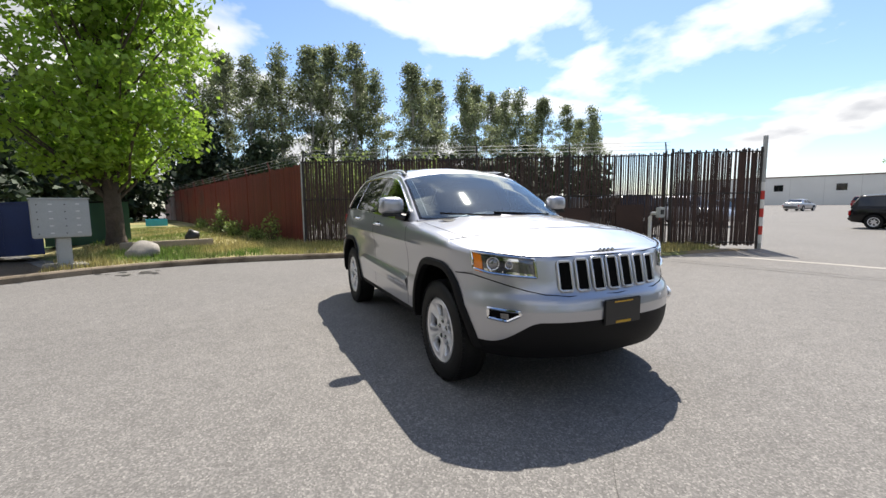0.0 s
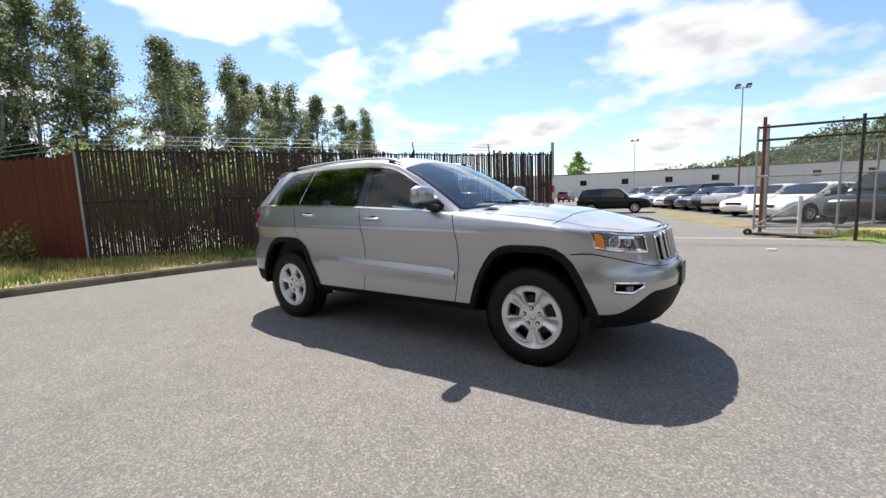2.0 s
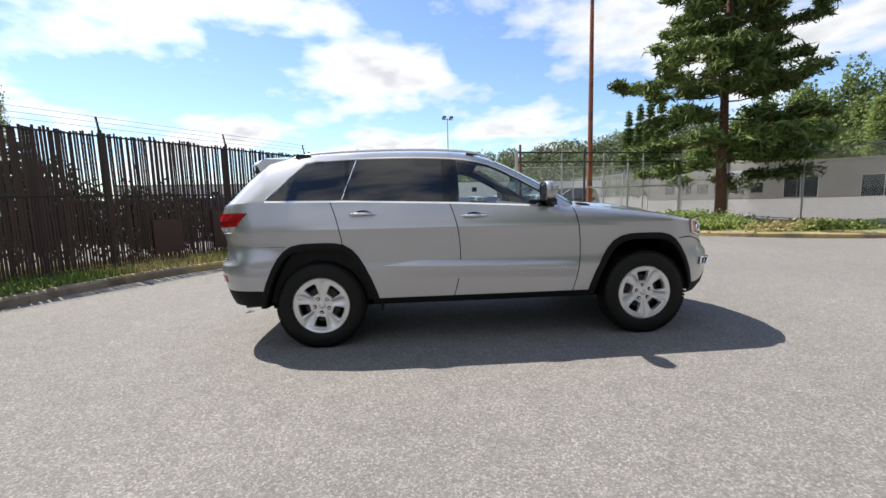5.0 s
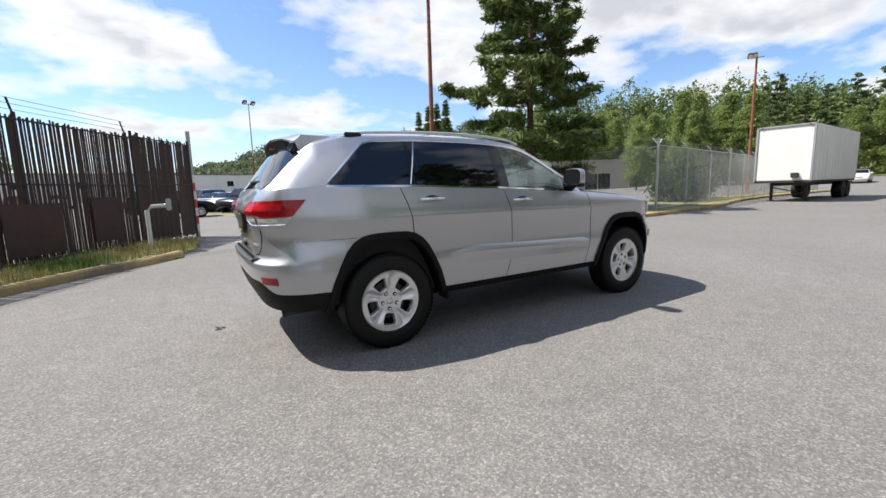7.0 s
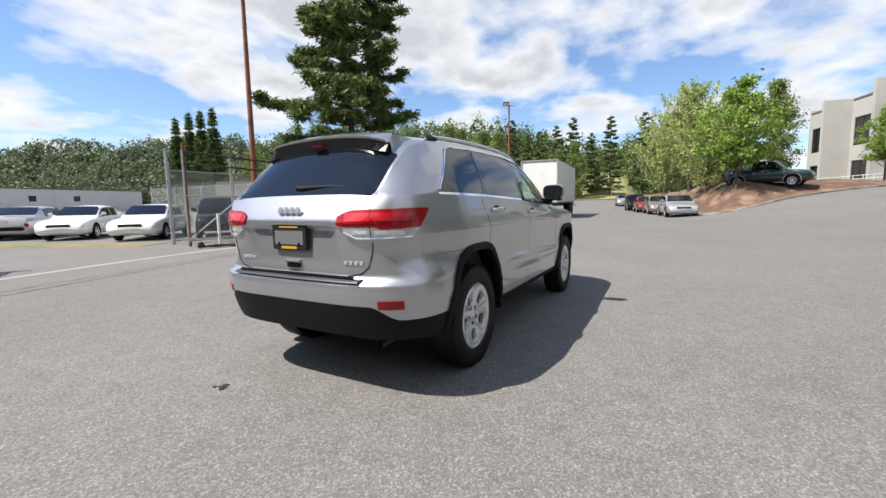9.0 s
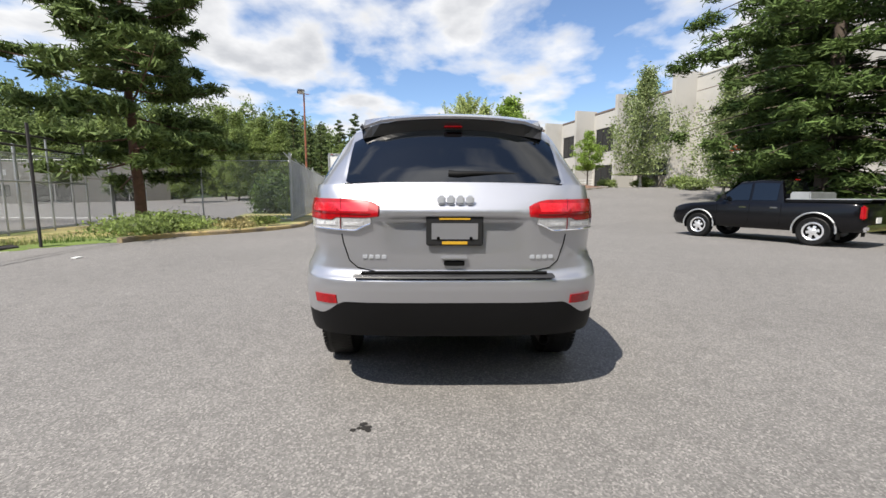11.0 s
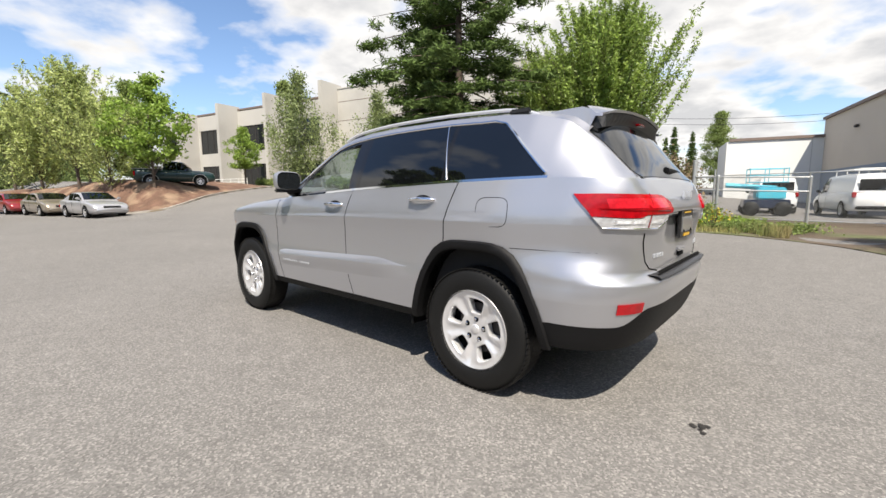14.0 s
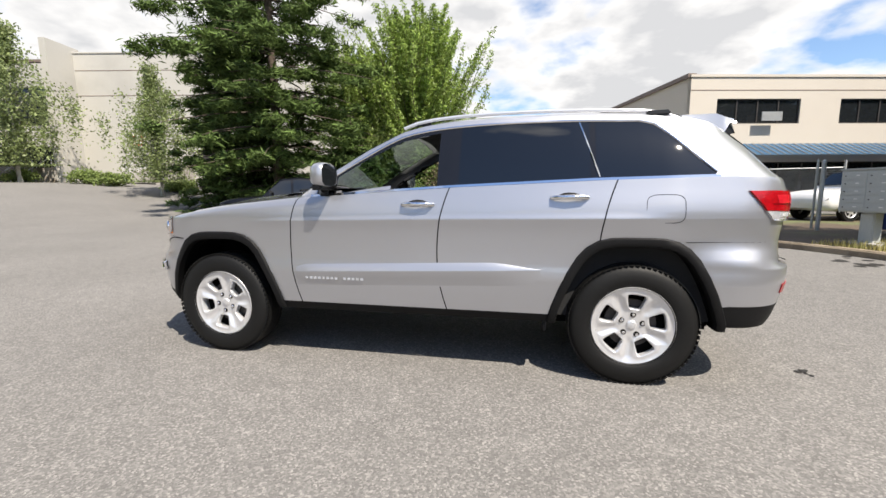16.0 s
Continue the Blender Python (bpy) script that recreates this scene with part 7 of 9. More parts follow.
# shrubs
shrub("ivy_bank", "low sprawling green bramble on the verge", 71, 8.0, 8.3, 1.9, .9, .5, M["leaf_mid"], 7000, .05, category="bush")
shrub("ivy_bank", "low sprawling green bramble on the verge", 72, 10.6, 7.0, 1.6, .8, .3, M["straw"], 3600, .05, category="bush")
for i, (x, y, rx, ry, h) in enumerate(((20.9, 9.8, 1.1, 1.0, 2.3), (22.9, 10.4, 1.2, 1.1, 2.4), (25.6, 11.0, 1.0, .9, 1.8))):
    shrub("tall_bush", "tall green bush behind the wire fence", 73 + i, x, y, rx, ry, h, M["needle"], 9000, .06, category="bush")
for i, (x, y, rx, ry, h, lf) in enumerate(((7.2, -15.4, 1.5, 1.2, 1.6, "leaf_mid"), (4.9, -15.0, 1.3, 1.1, 1.3, "leaf_mid"), (8.8, -16.6, 1.6, 1.2, 1.6, "needle"), (2.8, -16.4, 1.6, 1.3, 2.7, "leaf_dry"), (1.6, -16.0, 1.1, 1.0, 1.3, "leaf_dry"),
                                            (1.4, -14.4, 1.1, .8, .9, "leaf_mid"), (-.6, -14.2, 1.1, .7, .4, "leaf_bright"), (-1.9, -13.0, 1.2, .7, .35, "leaf_mid"), (3.6, -18.0, 1.8, 1.3, 3.6, "leaf_mid"), (6.8, -18.4, 1.8, 1.3, 4.2, "leaf_mid"), (.5, -15.2, .9, .7, .8, "leaf_mid"), (2.2, -17.8, 1.3, 1.0, 2.5, "leaf_dry"))):
    shrub("bush" if lf != "leaf_dry" else "dry_bush", "tangled green bush on the bank" if lf != "leaf_dry" else "tangled brown half-dry brush on the bank", 80 + i, x, y, rx, ry, h, M[lf], 2500 if h < .5 else 9500 if lf != "leaf_dry" else 9000, .075 if h > 2.5 else .046, category="bush", z=ground_z(x, y))
shrub("broom_bush", "broom bush with yellow flowers on the bank", 95, .9, -13.5, .7, .6, .95, M["flower"], 120, .04, category="bush")
shrub("broom_bush", "broom bush with yellow flowers on the bank", 96, -.6, -13.2, .5, .5, .7, M["flower"], 90, .04, category="bush")
for i, (x, y) in enumerate(((35.6, -19.9), (30.0, -20.2), (27.5, -20.0), (22.5, -20.5), (38.6, -17.6))):
    shrub("round_shrub", "clipped green shrub by the concrete building", 100 + i, x, y, 1.0, .8, .9, M["leaf_mid"], 1500, .09, category="shrub", z=ground_z(x, y))
for i, (x, y, r_, h_, n_) in enumerate(((-13.3, -2.95, .8, .75, 420), (-15.6, -3.5, .5, 1.15, 380), (-20, -4.6, .9, .6, 420), (-11.0, -2.15, .7, .5, 420), (-10.0, -1.75, .35, 1.0, 200))):
    shrub("fence_shrub", "thin shrub growing against the red fence", 110 + i, x, y + .2, r_, .3, h_, M["leaf_mid"], n_, .05, category="shrub")


for i, (x, y, r_) in enumerate(((-10.9, 1.6, 1.3), (-10.3, 3.6, 1.2), (-12.6, .6, 1.4))):
    shrub("yard_bush", "leafy green bush growing behind the slatted fence", 120 + i, x, y, r_, r_ * .8, 2.7, M["leaf_mid"], 5000, .07, category="bush")


# low bushes in the same shade-darkened leaf colour
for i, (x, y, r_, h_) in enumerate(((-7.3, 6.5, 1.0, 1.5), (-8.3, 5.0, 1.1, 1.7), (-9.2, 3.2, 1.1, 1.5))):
    shrub("yard_bush", "dark low bush growing behind the slatted fence", 130 + i, x, y, r_, r_ * .7, h_, M["leaf_shade"], 3500, .07, category="bush")


# grass blades on the verges
def grass(name, label, area, n, seed, h, leaf, lift=.12):
    rng = np.random.default_rng(seed)
    pts = []
    while len(pts) < n:
        x, y = rng.uniform(*area[0]), rng.uniform(*area[1])
        if area[2](x, y):
            pts.append((x, y))
    P = np.array(pts)
    z = np.array([ground_z(x, y) for x, y in pts]) + lift + np.array([.12 * S((-x - 6) / 3) if x < -5 else 0 for x, y in pts])
    ang = rng.uniform(0, 2 * math.pi, n)
    hh = h * rng.uniform(.4, 1.3, n)
    w = .008 + .006 * rng.random(n)
    V = np.empty((n, 3, 3))
    dx, dy = np.cos(ang), np.sin(ang)
    V[:, 0] = np.stack([P[:, 0] - dx * w, P[:, 1] - dy * w, z - .03], 1)
    V[:, 1] = np.stack([P[:, 0] + dx * w, P[:, 1] + dy * w, z - .03], 1)
    V[:, 2] = np.stack([P[:, 0] - dy * hh * rng.uniform(-.6, .6, n), P[:, 1] + dx * hh * rng.uniform(-.6, .6, n), z + hh], 1)
    me = bpy.data.meshes.new(name)
    me.vertices.add(3 * n)
    me.vertices.foreach_set("co", V.ravel())
    me.loops.add(3 * n)
    me.loops.foreach_set("vertex_index", np.arange(3 * n, dtype=np.int32))
    me.polygons.add(n)
    me.polygons.foreach_set("loop_start", np.arange(0, 3 * n, 3, dtype=np.int32))
    me.update(calc_edges=True)
    me.materials.append(leaf)
    return tagged(new(name, me), label, "grass", kind="stuff")


KW = [Vector((q.x, q.y, 0)) for q in smooth_line(KERB_W, .3)]


def behind_kerb(x, y, d0, d1):
    p = Vector((x, y, 0))
    best = min(range(len(KW)), key=lambda i: (KW[i] - p).length_squared)
    a, b = KW[max(0, best - 1)], KW[min(len(KW) - 1, best + 1)]
    t = (b - a).normalized()
    d = (p - KW[best]).dot(Vector((t.y, -t.x, 0)))
    return d0 < d < d1


grass("grass", "tufts of green and straw-coloured grass along the kerb", ((-10.5, -2.6), (-8, 9), lambda x, y: y > -5.9 and behind_kerb(x, y, .18, 2.3)), 15000, 5, .11, M["blade"])
grass("grass", "dry grass on the verge by the red fence", ((-22, -7), (-9, -.5), lambda x, y: -6.2 + (x + 8) * .1 < y < -.75 + (x + 8.95) * .26 and behind_kerb(x, y, .4, 60)), 16000, 6, .10, M["blade"])
grass("grass", "fresh green grass beside the entrance and the street kerb", ((4.4, 9.5), (8.2, 10.6), lambda x, y: y > 15.2 - 1.25 * x and y > 12.9 - .72 * x), 4500, 7, .10, M["blade"], .06)
grass("grass", "rough grass on the southern bank", ((-1.5, 10), (-17, -8), lambda x, y: behind_kerb(x, y, .1, 3.0)), 8000, 8, .18, M["blade"], .03)
grass("tall_grass", "tall straw-coloured grass and weeds on the southern bank", ((-2.6, 6.5), (-16, -9.5), lambda x, y: behind_kerb(x, y, .25, 2.6) and noise.noise((x * .7, y * .7, 2.0)) > .06), 5000, 18, .30, M["straw"], .03)

# ---- fences of wire, poles ----
def chain_fence(name, label, points, h, base=.05, spacing=3.0, arms=True, cell=.075, out=(0, 0, 0), rails=True):
    """A chain-link fence: posts, rails, and two sets of slanting wires."""
    root = tagged(empty(name), label, "fence")
    P = [Vector((*p, 0)) for p in points]
    out = Vector(out)
    for a, b_ in zip(P, P[1:]):
        d = (b_ - a).normalized()
        L = (b_ - a).length
        n = max(1, round(L / spacing))
        for k in range(n + (1 if b_ is P[-1] else 0)):
            p = a + d * (L * k / n)
            g = ground_z(p.x, p.y)
            corner = k == 0 or k == n
            b = tube([(p.x, p.y, g), (p.x, p.y, g + h + base + (.28 if corner else .03))], .042 if corner else .03, 8)
            if arms:
                tube([Vector((p.x, p.y, g + h + base)), Vector((p.x, p.y, g + h + base + .30)) + out * .28], .016, 6, b)
            part("post", b, M["galv"], root, smooth=True)
        ga, gb = ground_z(a.x, a.y), ground_z(b_.x, b_.y)
        if rails:
            for z in (base + .08, base + h):
                part("rail", tube([a + Vector((0, 0, ga + z)), b_ + Vector((0, 0, gb + z))], .021, 6), M["galv"], root)
        if arms:
            for k in range(3):
                o = out * (.1 + .09 * k) + Vector((0, 0, h + base + .11 + .09 * k))
                part("barbed_wire", tube([a + o + Vector((0, 0, ga)), b_ + o + Vector((0, 0, gb))], .005, 3), M["wire"], root)
        verts, faces = [], []
        r = .0034
        side = Vector((-d.y, d.x, 0)) * r
        for sgn in (1, -1):
            s = -h
            while s < L:
                s0, s1 = (s, s + h) if sgn > 0 else (s + h, s)
                z0, z1 = base, base + h
                t0, t1 = 0.0, 1.0
                for lim, low in ((0, True), (L, False)):
                    den = s1 - s0
                    tt = (lim - s0) / den
                    if (den > 0) == low:
                        t0 = max(t0, tt)
                    else:
                        t1 = min(t1, tt)
                if t1 - t0 > .01:
                    pa = a + d * (s0 + (s1 - s0) * t0) + Vector((0, 0, ga + z0 + (z1 - z0) * t0))
                    pb = a + d * (s0 + (s1 - s0) * t1) + Vector((0, 0, ga + z0 + (z1 - z0) * t1))
                    nrm = Vector((-(pb - pa).normalized().dot(d) * 0 - (pb - pa).normalized().z * d.x, -(pb - pa).normalized().z * d.y, (pb - pa).normalized().dot(d))) * r
                    i = len(verts)
                    verts += [pa + nrm, pa - nrm * .5 + side, pa - nrm * .5 - side, pb + nrm, pb - nrm * .5 + side, pb - nrm * .5 - side]
                    faces += [(i, i + 1, i + 4, i + 3), (i + 1, i + 2, i + 5, i + 4), (i + 2, i, i + 3, i + 5)]
                s += cell
        ob = mesh_object("wire_mesh", verts, faces, M["wire"])
        ob.parent = root
        ob["kind"] = "stuff"
    return root


chain_fence("wire_fence", "galvanised chain-link fence with barbed wire along the street", [(13.36, 6.15), (23.0, 7.95), (34.0, 10.0), (46, 11.2)], 2.55, .12, out=(-.1, .9, 0))
chain_fence("wire_fence", "galvanised chain-link fence running back from the street corner", [(13.36, 6.17), (13.4, 13.6), (13.9, 34)], 2.5, .12, 3.4, out=(.9, 0, 0))
chain_fence("wire_fence", "chain-link fence beside the yard entrance", [(3.45, 12.1), (8.2, 12.5), (13.3, 13.6)], 2.35, .05, 2.4, arms=False)
chain_fence("van_yard_fence", "chain-link fence before the van yard", [(4.5, -18.4), (.3, -19.0), (-6.0, -17.6), (-12.5, -15.9)], 1.9, .05, 3.2, arms=False)
arm_gate = tagged(empty("arm_gate"), "dark steel pole gate standing at the van yard", "gate")
part("gate_post", tube([(-6.05, -17.35, 0), (-6.05, -17.35, 2.35)], .045, 8), M["dark_steel"], arm_gate, smooth=True)
part("gate_arm", tube([(-5.1, -17.4, 1.10), (-7.2, -17.3, 1.36), (-9.4, -17.2, 1.57)], .035, 8), M["dark_steel"], arm_gate, smooth=True)
part("gate_arm", tube([(-6.1, -17.3, 1.0), (-7.8, -17.1, .62), (-9.6, -16.9, .16)], .035, 8), M["dark_steel"], arm_gate, smooth=True)
part("reflector_board", box(.75, .03, .20, (-6.75, -17.24, 1.05)), M["red_slat"], arm_gate, "dark red warning board")
for x, y, r, h in ((-7.95, -9.05, .048, 1.75), (-8.2, -9.75, .03, 1.8)):
    fp = tagged(empty("steel_post"), "galvanised steel post standing in the verge" if r > .04 else "thin galvanised steel post standing in the verge", "post")
    part("tube", tube([(0, 0, 0), (0, 0, h)], r, 16), M["galv"], fp, smooth=True)
    part("cap", lathe([(.0, h + .05), (r * .6, h + .035), (r * 1.06, h), (r * 1.06, h - .04)], 16, "z"), M["galv"], fp, smooth=True)
    place(fp, x, y, .1)

yf = tagged(empty("bank_fence"), "short run of galvanised pipe fence on the bank", "fence")
for x, y, r, h in ((.55, -16.1, .085, 2.45), (-.3, -15.7, .05, 1.85), (-2.9, -16.2, .04, 1.75)):
    part("post", tube([(x, y, 0), (x, y, h)], r, 12), M["galv"], yf, smooth=True)
    part("post_cap", lathe([(.0, .03), (r * .6, .02), (r * 1.05, 0), (r * 1.05, -.04)], 12, "z"), M["galv"], yf, smooth=True).matrix_basis = Matrix.Translation((x, y, h))
for z in (1.30, 1.78):
    part("rail", tube([(.55, -16.1, z + .05), (-.3, -15.7, z), (-2.9, -16.2, z - .06)], .024, 8), M["galv"], yf, smooth=True)

# sliding gate drawn back beside the entrance
gate = tagged(empty("sliding_gate"), "open chain-link sliding gate on steel pipes", "gate")
ga_, gb_ = Vector((3.15, 10.75, 0)), Vector((10.2, 12.1, 0))
for z in (.18, 1.55, 2.52, 2.86):
    part("gate_rail", tube([ga_ + Vector((0, 0, z)), gb_ + Vector((0, 0, z))], .032 if z > 2.4 else .026, 8), M["dark_steel"] if z > 2.4 else M["galv"], gate, smooth=True)
for k in range(5):
    p = ga_.lerp(gb_, k / 4)
    part("gate_upright", tube([p + Vector((0, 0, .1)), p + Vector((0, 0, 2.9))], .028, 8), M["galv"], gate, smooth=True)
part("gate_brace", tube([ga_ + Vector((0, 0, .2)), ga_.lerp(gb_, .3) + Vector((0, 0, 1.5))], .02, 6), M["galv"], gate)
for (x, y, hh, mt) in ((3.30, 10.95, 3.15, "rust"), (3.43, 12.13, 3.08, "galv"), (4.92, 9.0, 2.75, "dark_steel"), (4.12, 10.72, 1.0, "white_paint")):
    post = tagged(part("gate_post", tube([(x, y, 0), (x, y, hh)], .032 if mt == "dark_steel" else .045, 10), M[mt], None, smooth=True), "steel post by the yard entrance" if mt != "white_paint" else "short white guard post by the gate", "post")

track = tagged(empty("gate_track"), "rusty pipes of a gate track lying on the ground", "gate track")
for k in range(3):
    part("pipe", tube([(3.05 + .1 * k, 9.95 - .14 * k, .05 + .02 * k), (3.9, 9.75 - .16 * k, .05), (4.75 - .1 * k, 9.45 - .15 * k, .06)], .035, 8), M["dark_steel"], track, smooth=True)
wh = lathe([(.02, .03), (.09, .03), (.10, .015), (.075, .0), (.10, -.015), (.09, -.03), (.02, -.03)], 18, "y")
part("roller", wh, M["dark_steel"], track, smooth=True).matrix_basis = Matrix.Translation((3.0, 9.9, .10))

# entrance post striped red and white
gp = tagged(empty("striped_post"), "galvanised gate post with red and white tape", "post")
part("shaft", tube([(-2.54, 10.55, 0), (-2.54, 10.55, 3.05)], .055, 12), M["galv"], gp, smooth=True)
for k in range(7):
    part("tape_band", tube([(-2.54, 10.55, .15 + .24 * k), (-2.54, 10.55, .38 + .24 * k)], .060, 12), M["red_sign"] if k % 2 else M["white_paint"], gp, smooth=True)
# card reader on a bent post
cr = tagged(empty("card_reader"), "white card reader box on a bent steel post", "card reader")
part("post", tube([(-3.52, 7.45, 0), (-3.52, 7.45, .92), (-3.42, 7.40, 1.02), (-3.15, 7.30, 1.03)], .045, 8), M["white_paint"], cr)
part("reader_box", box(.10, .24, .26, (-3.1, 7.30, .92), .02), M["mail_grey"], cr)
part("reader_face", box(.008, .12, .12, (-3.044, 7.30, 1.0)), M["plate_black"], cr)


# service wires far beyond the van yard
for z0, z1 in ((10.7, 10.0), (10.0, 9.3)):
    A, B = Vector((22.0, -56.0, z0 + 1.6)), Vector((-14.0, -58.5, z1 - .4))
    line = [A.lerp(B, k / 12) - Vector((0, 0, 1.2 * 4 * (k / 12) * (1 - k / 12))) for k in range(13)]
    tagged(part("overhead_wire", tube(line, .022, 5), M["plate_black"], None), "thin black overhead wire", "wire")


def flood_pole(name, label, x, y, h, r, lower, upper, heads, base_block=True, turn=0):
    root = tagged(empty(name), label, "street lamp")
    part("shaft", tube([(0, 0, 0), (0, 0, h * .5)], r, 12, r2=r * .85), lower, root, smooth=True)
    part("upper_shaft", tube([(0, 0, h * .5), (0, 0, h)], r * .85, 12, r2=r * .6), upper, root, smooth=True)
    if base_block:
        part("base_block", box(.42, .42, .32, (0, 0, 0), .04), M["concrete"], root)
    part("crossarm", tube([(-.45, 0, h - .1), (.45, 0, h - .1)], .03, 8), upper, root)
    for s in heads:
        hd = part("lamp_head", box(.34, .42, .20, (0, 0, 0), .03, m=Matrix.Rotation(radians(35), 4, "X")), M["dark_steel"], root)
        hd.matrix_basis = Matrix.Translation((.38 * s, .12, h - .05))
        part("lamp_glass", box(.28, .34, .012, (0, .06, -.02), m=Matrix.Rotation(radians(35), 4, "X")), M["clear_lens"], hd)
    place(root, x, y, ground_z(x, y), turn)
    return root


flood_pole("floodlight_pole", "tall rust-red floodlight pole on a concrete foot", 6.16, 11.5, 9.25, .105, M["rust"], M["rust"], (1, -1), turn=150)
flood_pole("floodlight_pole", "slim grey floodlight pole in the car yard", 2.9, 38.6, 9.2, .07, M["rust"], M["galv"], (1, -1), turn=200)
flood_pole("floodlight_pole", "brown floodlight pole beside the street", 33.0, 11.3, 9.9, .105, M["rust"], M["rust"], (1, .4), turn=120)
flood_pole("floodlight_pole", "grey floodlight pole far across the car yard", -10, 66, 8.8, .06, M["galv"], M["galv"], (1, -1))

# ---- vehicles ----
def loft(bm, stations):
    """Skins half sections mirrored about y 0, along x."""
    rows = []
    for x, sec in stations:
        rows.append([(x, y, z) for y, z in sec] + [(x, -y, z) for y, z in sec[::-1]])
    grid_mesh(bm, rows)
    for r in (rows[0], rows[-1]):
        bm.faces.new([bm.verts.new(p) for p in r])
    bmesh.ops.remove_doubles(bm, verts=bm.verts, dist=.0005)
    return bm


KINDS = dict(
    # length profile of body top, cabin (x0 screen foot, x1 screen top, x2 rear top, x3 rear foot), heights
    sedan=dict(L=4.8, W=.91, r=.32, wb=2.75, top=[(-2.4, .72), (-2.3, .98), (-1.6, 1.02), (-.9, .97), (.9, .95), (1.7, .86), (2.25, .74), (2.4, .52)], cab=(1.05, .25, -.95, -1.75), roof=1.45),
    suv=dict(L=4.7, W=.93, r=.36, wb=2.75, lo=.30, top=[(-2.35, .80), (-2.28, 1.08), (-1.6, 1.10), (.9, 1.04), (1.8, .98), (2.2, .86), (2.35, .6)], cab=(1.05, .35, -1.95, -2.27), roof=1.72),
    van=dict(L=5.6, W=1.0, r=.37, wb=3.5, lo=.32, top=[(-2.8, 1.1), (-2.76, 1.25), (1.4, 1.15), (2.2, 1.02), (2.65, .85), (2.8, .55)], cab=(1.75, 1.05, -2.65, -2.76), roof=2.08),
    pickup=dict(L=4.86, W=.93, r=.38, wb=2.95, lo=.36, top=[(-2.43, .98), (-2.39, 1.14), (-.88, 1.14), (-.84, 1.12), (.93, 1.13), (1.8, 1.07), (2.15, 1.01), (2.36, .92), (2.43, .70)], cab=(1.02, .42, -.62, -.76), roof=1.76),
)


